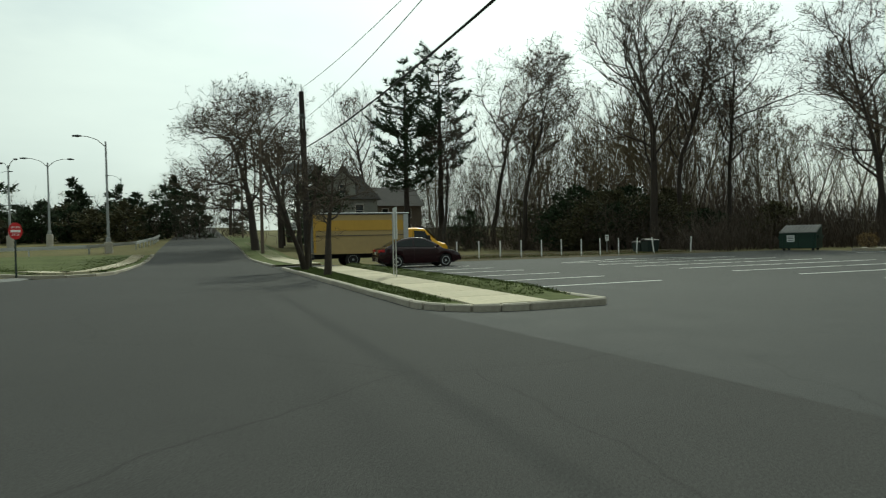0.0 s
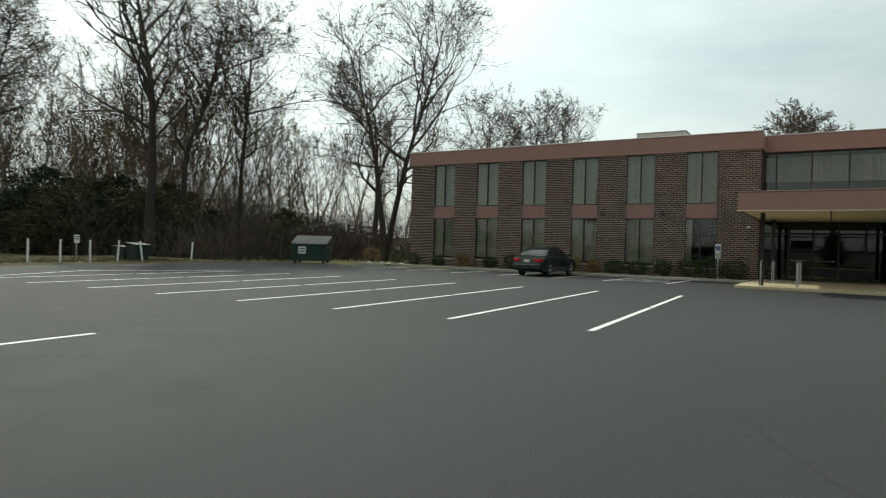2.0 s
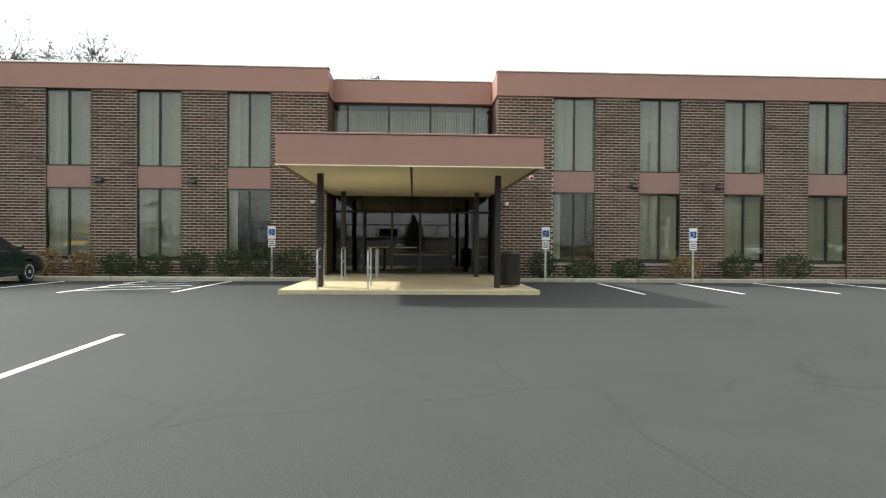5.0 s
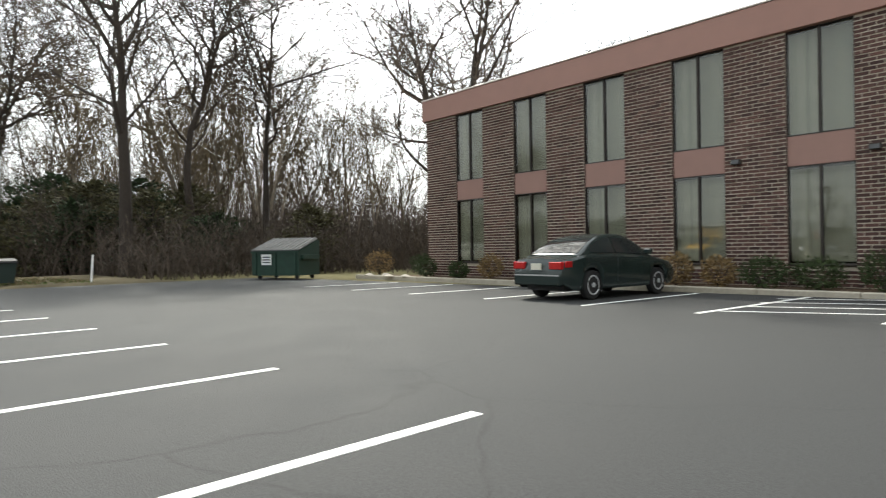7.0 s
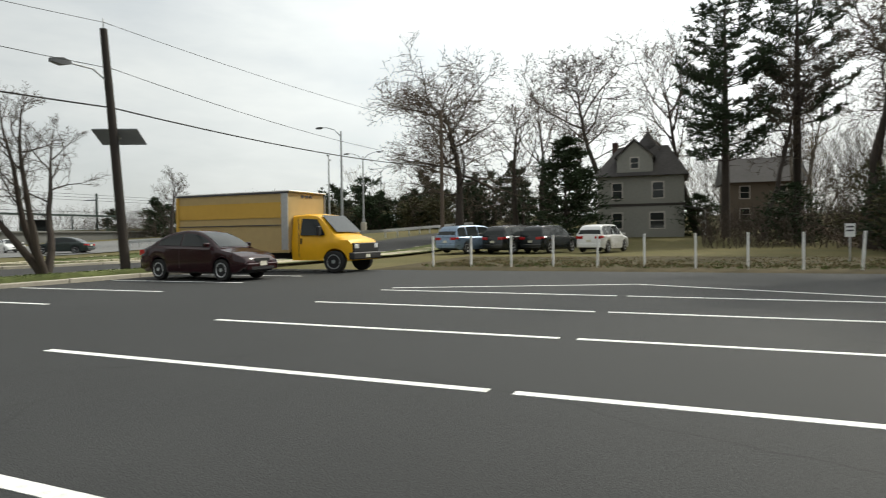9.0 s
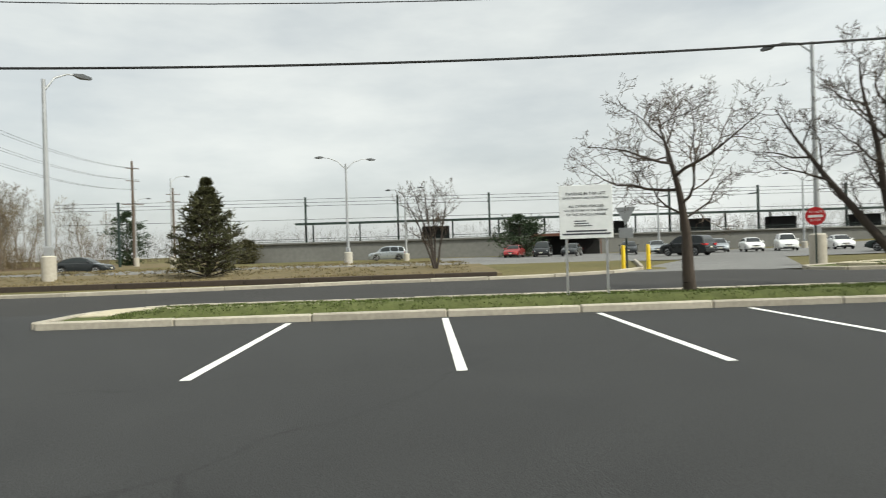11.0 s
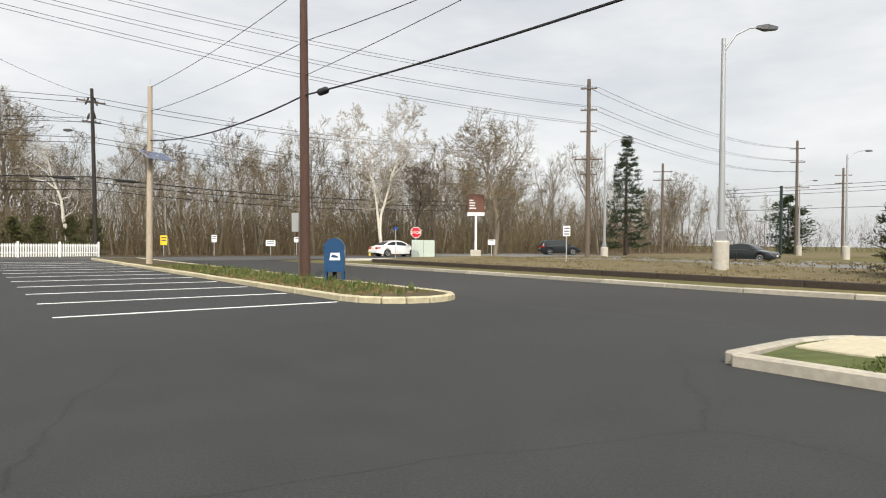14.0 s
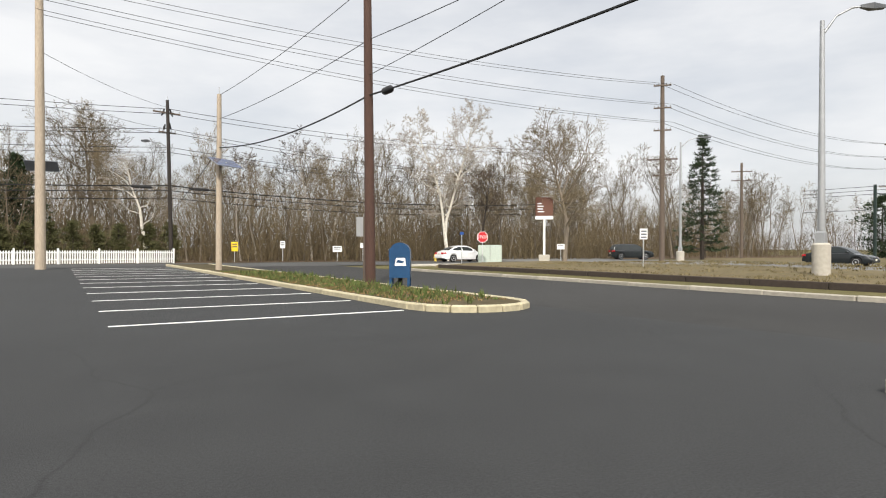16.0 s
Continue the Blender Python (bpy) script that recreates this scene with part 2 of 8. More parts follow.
M_WOOD_RED = mat("brown_pole_wood", (0.075, 0.04, 0.029), 0.85, big=(0.5, 0.25), fine=(9, 0.3), bump=(30, 0.5), stretch=(6, 6, 0.5))
M_WOOD_DARK = mat("dark_pole_wood", (0.033, 0.027, 0.023), 0.9, big=(0.5, 0.25), fine=(9, 0.3), bump=(30, 0.5), stretch=(6, 6, 0.5))
M_WOOD_PALE = mat("pale_pole_wood", (0.40, 0.33, 0.25), 0.9, big=(0.5, 0.2), fine=(9, 0.3), bump=(30, 0.5), stretch=(6, 6, 0.5))
M_TIE = mat("creosoted_timber", (0.045, 0.034, 0.026), 0.9, big=(0.8, 0.3), fine=(9, 0.3), bump=(30, 0.5))
M_BARK = mat("grey_brown_bark", (0.048, 0.038, 0.031), 0.95, big=(0.5, 0.25), fine=(8, 0.3), bump=(14, 0.8), stretch=(3, 3, 0.8), objrand=0.2)
M_WBARK = mat("woodland_bark", (0.16, 0.132, 0.10), 0.95, big=(0.5, 0.3), fine=(6, 0.3), bump=(14, 0.6), stretch=(3, 3, 0.8), objrand=0.45)
M_TWIG = mat("twigs", (0.078, 0.06, 0.044), 0.95, big=(0.4, 0.2), fine=(3, 0.2), bump=None, tint=(0.092, 0.07, 0.05), objrand=0.25)
M_WTWIG = mat("woodland_twigs", (0.112, 0.09, 0.056), 0.95, big=(0.4, 0.2), fine=(3, 0.2), bump=None, tint=(0.14, 0.108, 0.062), objrand=0.45)
M_BRUSH = mat("brown_brush", (0.075, 0.058, 0.045), 0.95, big=(0.15, 0.35), fine=(2, 0.2), bump=None, island=0.4)
M_BRUSHR = mat("reddish_brush", (0.108, 0.082, 0.044), 0.95, big=(0.15, 0.35), fine=(2, 0.2), bump=None, island=0.4)
M_SYC = mat("white_bark", (0.62, 0.58, 0.50), 0.85, big=(1.2, 0.3), fine=(6, 0.35), bump=(14, 0.3))
M_SYCT = mat("pale_twigs", (0.34, 0.30, 0.25), 0.9, big=(0.5, 0.2), fine=(4, 0.2), bump=None)
M_NEEDLE = mat("dark_needles", (0.028, 0.045, 0.02), 0.75, big=(0.5, 0.3), fine=(4, 0.25), bump=None, island=0.4, spec=0.2)
M_NEEDLE2 = mat("olive_needles", (0.06, 0.062, 0.028), 0.75, big=(0.5, 0.35), fine=(4, 0.25), bump=None, island=0.4, spec=0.2, tint=(0.07, 0.062, 0.03))
M_JUNIPER = mat("juniper_needles", (0.042, 0.055, 0.024), 0.75, big=(0.7, 0.35), fine=(4, 0.25), bump=None, island=0.4, spec=0.2, tint=(0.07, 0.065, 0.03))
M_HEDGE = mat("hedge_leaves", (0.07, 0.078, 0.03), 0.75, big=(0.7, 0.35), fine=(4, 0.25), bump=None, island=0.4, spec=0.2, tint=(0.10, 0.095, 0.04))
M_STRAW = mat("trampled_straw", (0.17, 0.14, 0.075), 0.9, big=(0.5, 0.3), fine=(5, 0.2), bump=None, island=0.4, spec=0.1)
M_PANELBACK = mat("panel_backing", (0.24, 0.26, 0.29), 0.5, 0.2, big=(1, 0.1), fine=(6, 0.1), bump=None)
M_LUM = mat("grey_luminaire", (0.10, 0.105, 0.11), 0.5, 0.3, big=(1, 0.1), fine=(6, 0.1), bump=None)
M_SHRUB = mat("shrub_leaves", (0.04, 0.06, 0.022), 0.75, big=(1.0, 0.3), fine=(6, 0.25), bump=None, island=0.4, spec=0.2)
M_DRY = mat("dry_shrub", (0.22, 0.15, 0.07), 0.85, big=(1.0, 0.3), fine=(6, 0.25), bump=None, island=0.4, spec=0.2)
M_TYRE = mat("tyre_rubber", (0.018, 0.018, 0.018), 0.85, fine=(20, 0.2), bump=(60, 0.2))
M_RIM = mat("alloy_rim", (0.55, 0.56, 0.57), 0.35, 0.35, big=(2, 0.1), fine=(15, 0.1), bump=None)
M_BLACK = mat("black_plastic", (0.02, 0.02, 0.021), 0.6, big=(2, 0.15), fine=(15, 0.15), bump=None)
M_WIRE = mat("black_cable", (0.02, 0.02, 0.02), 0.8, big=(2, 0.1), fine=(9, 0.1), bump=None)
M_LAMPGLASS = mat("headlamp_lens", (0.75, 0.76, 0.76), 0.12, 0.2, big=(3, 0.1), fine=(20, 0.1), bump=None, coat=0.6)
M_TAIL = mat("red_lens", (0.42, 0.012, 0.015), 0.15, 0, big=(3, 0.1), fine=(20, 0.1), bump=None, coat=0.6)
M_PLATE = mat("plate_face", (0.6, 0.58, 0.48), 0.5, big=(3, 0.1), fine=(20, 0.1), bump=None)
M_BAR = mat("dark_lettering", (0.06, 0.06, 0.07), 0.6, big=(3, 0.1), fine=(20, 0.1), bump=None)
M_WHITE = mat("white_paint", (0.78, 0.78, 0.76), 0.5, big=(0.8, 0.06), fine=(7, 0.08), bump=None)
M_SIGNW = mat("white_sign_face", (0.74, 0.76, 0.75), 0.4, big=(0.8, 0.05), fine=(7, 0.06), bump=None)
M_SIGNR = mat("red_sign_face", (0.50, 0.015, 0.02), 0.4, big=(1.5, 0.1), fine=(9, 0.08), bump=None)
M_SIGNB = mat("blue_sign_face", (0.02, 0.07, 0.25), 0.4, big=(1.5, 0.1), fine=(9, 0.08), bump=None)
M_SIGNBR = mat("brown_sign_face", (0.13, 0.055, 0.035), 0.5, big=(1.5, 0.1), fine=(9, 0.08), bump=None)
M_SIGNBACK = mat("sign_back_metal", (0.36, 0.37, 0.37), 0.5, 0.5, big=(1.5, 0.1), fine=(9, 0.08), bump=None)
M_MAILBLUE = mat("mailbox_blue", (0.014, 0.06, 0.14), 0.4, big=(1.0, 0.15), fine=(9, 0.12), bump=None, coat=0.2)
M_YELLOW = mat("truck_yellow", (0.82, 0.43, 0.012), 0.4, big=(0.5, 0.06), fine=(5, 0.05), bump=None, coat=0.25)
# Truck yellow dulled in the colour for the box side that lies in shade.
M_BOXSHADE = mat("shaded_box_yellow", (0.46, 0.335, 0.15), 0.5, big=(0.5, 0.08), fine=(5, 0.06), bump=None)
M_YELLOWD = mat("faded_yellow_band", (0.58, 0.35, 0.06), 0.45, big=(0.5, 0.06), fine=(5, 0.05), bump=None)
M_BOLLARD = mat("bollard_yellow", (0.75, 0.52, 0.02), 0.55, big=(1.5, 0.15), fine=(9, 0.15), bump=None)
M_MAROON = mat("maroon_car_paint", (0.02, 0.004, 0.006), 0.16, 0.0, big=(0.8, 0.1), fine=(6, 0.06), bump=None, coat=0.15)
M_CARBLACK = mat("black_car_paint", (0.014, 0.017, 0.018), 0.2, 0.0, big=(0.8, 0.1), fine=(6, 0.06), bump=None, coat=0.25)
M_CARGREEN = mat("dark_green_car_paint", (0.016, 0.026, 0.024), 0.2, 0.0, big=(0.8, 0.1), fine=(6, 0.06), bump=None, coat=0.25)
M_CARWHITE = mat("white_car_paint", (0.75, 0.75, 0.74), 0.3, 0, big=(0.8, 0.05), fine=(6, 0.05), bump=None, coat=0.6)
M_CARSILVER = mat("silver_car_paint", (0.36, 0.39, 0.41), 0.3, 0.6, big=(0.8, 0.08), fine=(6, 0.05), bump=None, coat=0.6)
M_CARBLUE = mat("blue_van_paint", (0.17, 0.24, 0.33), 0.3, 0.4, big=(0.8, 0.08), fine=(6, 0.05), bump=None, coat=0.6)
M_CARRED = mat("red_car_paint", (0.30, 0.02, 0.02), 0.3, 0.2, big=(0.8, 0.08), fine=(6, 0.05), bump=None, coat=0.6)
M_DUMP = mat("dumpster_green", (0.010, 0.034, 0.022), 0.6, big=(0.8, 0.25), fine=(6, 0.25), bump=(9, 0.15))
M_LID = mat("weathered_lid", (0.15, 0.15, 0.145), 0.9, big=(1.2, 0.35), fine=(9, 0.3), bump=None)
M_SOLAR = mat("solar_cells", (0.04, 0.06, 0.14), 0.2, 0.3, big=(1, 0.1), fine=(9, 0.1), bump=None, coat=0.6)
M_SIDING2 = mat("brown_clapboard", (0.15, 0.12, 0.095), 0.85, big=(0.4, 0.15), fine=(5, 0.12), bump=None)
M_SIDING = mat("grey_clapboard", (0.30, 0.295, 0.265), 0.8, big=(0.4, 0.12), fine=(5, 0.1), bump=None)
M_SHINGLE = mat("dark_shingles", (0.065, 0.06, 0.058), 0.9, big=(0.5, 0.2), fine=(6, 0.3), bump=(12, 0.5))
M_PLATFORM = mat("platform_concrete", (0.15, 0.15, 0.14), 0.9, big=(0.15, 0.2), fine=(2, 0.15), bump=(5, 0.2))
M_GREENIRON = mat("dark_green_iron", (0.02, 0.035, 0.03), 0.6, big=(1, 0.15), fine=(6, 0.1), bump=None)
# Near-black that puts the shade inside the station shelters into the colour.
M_DARKGAP = mat("shaded_interior", (0.012, 0.012, 0.012), 0.9, big=(1, 0.1), fine=(6, 0.1), bump=None)
M_STONE = mat("field_stone", (0.42, 0.38, 0.33), 0.9, big=(1.5, 0.25), fine=(9, 0.2), bump=(14, 0.4), objrand=0.25)
M_HYDRANT = mat("hydrant_yellow", (0.62, 0.45, 0.08), 0.6, big=(2, 0.2), fine=(12, 0.2), bump=None)
M_CARWIN = mat("tinted_window", (0.02, 0.024, 0.024), 0.04, 0.0, big=(1, 0.1), fine=(6, 0.05), bump=None, spec=0.3)


# ---------------------------------------------------------------- building helpers
class Shape:
    """Collects vertices and faces of one mesh."""

    def __init__(self):
        self.v, self.f = [], []

    def add(self, verts, faces):
        k = len(self.v)
        self.v += [tuple(p) for p in verts]
        self.f += [tuple(i + k for i in f) for f in faces]
        return self

    def box(self, x0, x1, y0, y1, z0, z1, b=0.0):
        """A box, with its edges cut by b."""
        if b <= 0:
            p = [(x, y, z) for z in (z0, z1) for y in (y0, y1) for x in (x0, x1)]
            return self.add(p, [(0, 2, 3, 1), (4, 5, 7, 6), (0, 1, 5, 4), (2, 6, 7, 3), (0, 4, 6, 2), (1, 3, 7, 5)])
        lo, hi = (x0, y0, z0), (x1, y1, z1)
        p, at = [], {}
        for cx in (0, 1):
            for cy in (0, 1):
                for cz in (0, 1):
                    c = (cx, cy, cz)
                    for keep in range(3):
                        q = [(hi if c[k] else lo)[k] + (0 if k == keep else (-b if c[k] else b)) for k in range(3)]
                        at[c, keep] = len(p)
                        p.append(q)
        f = []
        for k in range(3):
            i, j = (k + 1) % 3, (k + 2) % 3
            for s in (0, 1):
                loop = []
                for u, w in ((0, 0), (1, 0), (1, 1), (0, 1)):
                    c = [0, 0, 0]
                    c[k], c[i], c[j] = s, u, w
                    loop.append(at[tuple(c), k])
                f.append(loop if s else loop[::-1])
            for u in (0, 1):
                for w in (0, 1):
                    c0, c1 = [0, 0, 0], [0, 0, 0]
                    c0[i] = c1[i] = u
                    c0[j] = c1[j] = w
                    c0[k], c1[k] = 0, 1
                    q = [at[tuple(c0), i], at[tuple(c1), i], at[tuple(c1), j], at[tuple(c0), j]]
                    f.append(q if u == w else q[::-1])
        for c in [(a, e, g) for a in (0, 1) for e in (0, 1) for g in (0, 1)]:
            q = [at[c, 0], at[c, 1], at[c, 2]]
            f.append(q if sum(c) % 2 else q[::-1])
        return self.add(p, f)

    def tube(self, pts, radii, n=8, caps=True):
        """A round bar through pts."""
        pts = [Vector(p) for p in pts]
        rings = []
        for k, p in enumerate(pts):
            t = (pts[min(k + 1, len(pts) - 1)] - pts[max(k - 1, 0)]).normalized()
            a = Vector((0, 0, 1)) if abs(t.z) < 0.9 else Vector((1, 0, 0))
            u = t.cross(a).normalized()
            w = t.cross(u)
            r = radii[k] if isinstance(radii, (list, tuple)) else radii
            rings.append([p + (u * math.cos(2 * math.pi * i / n) + w * math.sin(2 * math.pi * i / n)) * r for i in range(n)])
        faces = []
        for k in range(len(pts) - 1):
            for i in range(n):
                j = (i + 1) % n
                faces.append((k * n + i, (k + 1) * n + i, (k + 1) * n + j, k * n + j))
        if caps:
            faces += [tuple(range(n)), tuple((len(pts) - 1) * n + i for i in reversed(range(n)))]
        return self.add([q for r in rings for q in r], faces)

    def prism(self, outline, z0, z1):
        """A flat outline raised from z0 to z1."""
        n = len(outline)
        area = sum(outline[i][0] * outline[(i + 1) % n][1] - outline[(i + 1) % n][0] * outline[i][1] for i in range(n))
        o = list(outline) if area > 0 else list(outline)[::-1]
        p = [(x, y, z0) for x, y in o] + [(x, y, z1) for x, y in o]
        return self.add(p, [tuple(reversed(range(n))), tuple(range(n, 2 * n))] + [(i, (i + 1) % n, n + (i + 1) % n, n + i) for i in range(n)])

    def lathe(self, prof, n=24, axis="z", at=(0, 0, 0)):
        """A profile of (radius, height) turned round an axis through at."""
        p = []
        for r, h in prof:
            for i in range(n):
                a = 2 * math.pi * i / n
                q = (r * math.cos(a), r * math.sin(a), h)
                p.append((q[0] + at[0], q[1] + at[1], q[2] + at[2]) if axis == "z" else (q[0] + at[0], -q[2] + at[1], q[1] + at[2]))
        f = []
        for k in range(len(prof) - 1):
            for i in range(n):
                j = (i + 1) % n
                f.append((k * n + i, k * n + j, (k + 1) * n + j, (k + 1) * n + i))
        f += [tuple(reversed(range(n))), tuple((len(prof) - 1) * n + i for i in range(n))]
        return self.add(p, f)

    def plate(self, a, b, c, d, thick):
        """A thin slab over four corners, thickened to both sides."""
        a, b, c, d = map(Vector, (a, b, c, d))
        nn = (b - a).cross(d - a).normalized() * (thick / 2)
        p = [q + nn for q in (a, b, c, d)] + [q - nn for q in (a, b, c, d)]
        return self.add(p, [(0, 1, 2, 3), (7, 6, 5, 4), (0, 4, 5, 1), (1, 5, 6, 2), (2, 6, 7, 3), (3, 7, 4, 0)])

    def ring(self, x0, x1, y0, y1, z0, z1, t):
        """A rectangular frame standing in the xz plane, t wide."""
        o = [(x0, z0), (x1, z0), (x1, z1), (x0, z1)]
        i = [(x0 + t, z0 + t), (x1 - t, z0 + t), (x1 - t, z1 - t), (x0 + t, z1 - t)]
        p = [(x, y, z) for y in (y0, y1) for loop in (o, i) for x, z in loop]
        f = []
        for k in range(4):
            j = (k + 1) % 4
            f += [(k, j, 4 + j, 4 + k), (8 + j, 8 + k, 12 + k, 12 + j), (j, k, 8 + k, 8 + j), (4 + k, 4 + j, 12 + j, 12 + k)]
        return self.add(p, f)

    def mesh(self, name, material, smooth=0.0):
        me = bpy.data.meshes.new(name)
        me.from_pydata(self.v, [], self.f)
        me.materials.append(material)
        if smooth:
            me.shade_smooth()
            me.set_sharp_from_angle(angle=radians(smooth))
        me.update()
        return me


def part(name, shape, material, parent=None, label="", smooth=0.0, m=None):
    ob = new(name, shape.mesh(name, material, smooth) if isinstance(shape, Shape) else shape)
    if parent is not None:
        ob.parent = parent
    if m is not None:
        ob.matrix_local = m
    if label:
        ob["label"] = label
    return ob


def thing(name, label, category, m=None, group="", kind=""):
    ob = new(name)
    ob.empty_display_size = 0.2
    if m is not None:
        ob.matrix_world = m
    return tagged(ob, label, category, group, kind)


def setting(name, shape, material, label, category, smooth=0.0, kind="structure"):
    return tagged(part(name, shape, material, None, "", smooth), label, category, "", kind)


def lettering(text, size, material, parent, m, name="lettering", align="CENTER"):
    """Raised words in the built-in font, as a mesh."""
    cu = bpy.data.curves.new(name, "FONT")
    cu.body, cu.size, cu.align_x, cu.align_y, cu.extrude = text, size, align, "CENTER", 0.002
    tmp = new("lettering_tmp", cu)
    bpy.context.view_layer.update()
    me = bpy.data.meshes.new_from_object(tmp.evaluated_get(bpy.context.evaluated_depsgraph_get()))
    bpy.data.objects.remove(tmp)
    me.materials.clear()
    me.materials.append(material)
    return part(name, me, material, parent, "", 0, m)


def smoothstep(a, b, x):
    t = min(1.0, max(0.0, (x - a) / (b - a)))
    return t * t * (3 - 2 * t)


def gz(x, y):
    """Height of the land: level round the lot, rising to the north."""
    r = min(6.0, 0.040 * max(0.0, y - 58.0) * smoothstep(58, 72, y))
    up = min(6.3, 0.045 * max(0.0, y - 44.0) * smoothstep(40, 66, y))      # the street climbs sooner
    r += (up - r) * smoothstep(-45, -20, x) * smoothstep(12, 6, x)
    return r + 0.35 * smoothstep(-9, -13, x) * smoothstep(30, 10, y) * smoothstep(-24, -8, y) * smoothstep(-26, -20, x)


def drape(name, outline_rows, material, label, category, lift=0.0, kind="structure"):
    """A surface over rows of points that follows the land."""
    s = Shape()
    n = len(outline_rows[0])
    s.add([(x, y, gz(x, y) + lift) for row in outline_rows for x, y in row],
          [(k * n + i, k * n + i + 1, (k + 1) * n + i + 1, (k + 1) * n + i) for k in range(len(outline_rows) - 1) for i in range(n - 1)])
    return setting(name, s, material, label, category, 60, kind)


# ---------------------------------------------------------------- ground, roads, kerbs
def axis_steps(spans):
    out = []
    for a, b, step in spans:
        n = max(1, round((b - a) / step))
        out += [a + (b - a) * i / n for i in range(n)]
    return out + [spans[-1][1]]


gx = axis_steps([(-1500, -300, 150), (-300, -100, 20), (-100, 80, 3), (80, 300, 20), (300, 1500, 150)])
gy = axis_steps([(-1500, -300, 150), (-300, -90, 20), (-90, 140, 3), (140, 300, 20), (300, 1500, 150)])
drape("ground", [[(x, y) for x in gx] for y in gy], M_GRASS, "dull early spring grass and bare earth", "ground", -0.05)

# street along y, slightly wider to the south
ys = axis_steps([(-31, 0, 3), (0, 34, 1.5), (34, 210, 4)])
def east_edge(y):
    return 2.8 + (2.2 - 2.8) * smoothstep(-1, 9, y)
def west_edge(y):
    return -4.6 - 2.2 * smoothstep(2, 13, y) - 2.4 * smoothstep(16, 20, y) + 3.9 * smoothstep(27, 30, y)
drape("street", [[(west_edge(y) + (east_edge(y) - west_edge(y)) * i / 3, y) for i in range(4)] for y in ys], M_ROAD, "grey asphalt side street rising into the distance", "road", 0.0)
# crossing road to the south
drape("crossing_road", [[(x, y) for x in axis_steps([(-26, 90, 4)])] for y in (-41.5, -36, -31)], M_CROSS, "asphalt road in front of the bare woods", "road", -0.002)
# wide highway and station car park to the west
drape("highway", [[(x, y) for x in (-46, -40, -33, -26)] for y in axis_steps([(-200, 240, 8)])], M_HIGHWAY, "pale asphalt highway", "road", -0.004)
drape("station_car_park", [[(x, y) for x in (-66, -56, -46)] for y in axis_steps([(16, 110, 8)])], M_HIGHWAY, "pale asphalt car park before the platform", "road", -0.006)
drive = Shape()
drive.add([(-8.4, 18.0, -0.004), (-8.4, 30.5, -0.004), (-11, 23.0, -0.004), (-11, 31.0, -0.004), (-26, 32, -0.004), (-26, 39, -0.004)], [(0, 1, 3, 2), (2, 3, 5, 4)])
setting("driveway", drive, M_HIGHWAY, "asphalt link between the street and the highway", "road")
# the car park
lot = Shape()
lot.prism([(east_edge(y), y) for y in (0.0, 1.5, 3.0, 4.5, 6.0, 7.5)] + [(east_edge(7.5) + (east_edge(9.0) - east_edge(7.5)) * 0.8 / 1.5, 8.3), (5.55, 8.3), (5.55, 31.6), (38.0, 31.6), (38.0, 24.5), (38.2, -34), (5.45, -34), (5.45, -1.7), (2.8 + (east_edge(0.0) - 2.8) * 1.3 / 3.0, -1.7), (2.8 + (east_edge(0.0) - 2.8) * 2.8 / 3.0, -0.2)], -0.3, 0.0)
setting("car_park", lot, M_LOT, "worn dark asphalt car park with white bay lines", "car park")


def bay_line(name, p, q, w=0.11):
    p, q = Vector((*p, 0)), Vector((*q, 0))
    t = (q - p).normalized()
    s = Vector((-t.y, t.x, 0)) * w / 2
    pts = [p - s, q - s, q + s, p + s]
    return tagged(part(name, Shape().prism([(a.x, a.y) for a in pts], 0.0, 0.004), M_LINE), "worn white painted bay line on asphalt", "line", "bay lines", "structure")


for k in range(8):                      # against the north strip
    bay_line("bay_line", (5.8, 11.6 + 2.72 * k), (10.6, 11.6 + 2.72 * k))
for k in range(12):                     # against the south strip
    bay_line("bay_line", (5.7, -1.3 - 2.62 * k), (10.8, -1.25 - 2.66 * k))
for k in range(8):                      # middle double row
    y = 5.7 + 2.58 * k
    bay_line("bay_line", (15.4, y + 0.3), (20.5, y + 0.15))
    bay_line("bay_line", (20.7, y + 0.15), (25.8, y))
for k in range(5):                      # in front of the building, either side of the entrance
    bay_line("bay_line", (33.4 + 0.2 * k, 12.1 + 2.7 * k), (37.8, 12.1 + 2.7 * k - 0.5))
bay_line("bay_line", (15.4, 24.6), (20.6, 26.8))
bay_line("bay_line", (20.6, 26.8), (25.9, 24.4))
for k in range(5):
    bay_line("bay_line", (32.0, -4.6 - 2.7 * k), (36.4, -5.1 - 2.7 * k))
for k in range(4):                      # hatched access aisle
    bay_line("hatch_line", (33.8 + 1.1 * k, 9.6), (34.7 + 1.1 * k, 7.3), 0.09)
bay_line("bay_line", (33.2, 9.75), (37.9, 9.2))
bay_line("bay_line", (33.2, 7.1), (37.9, 6.6))


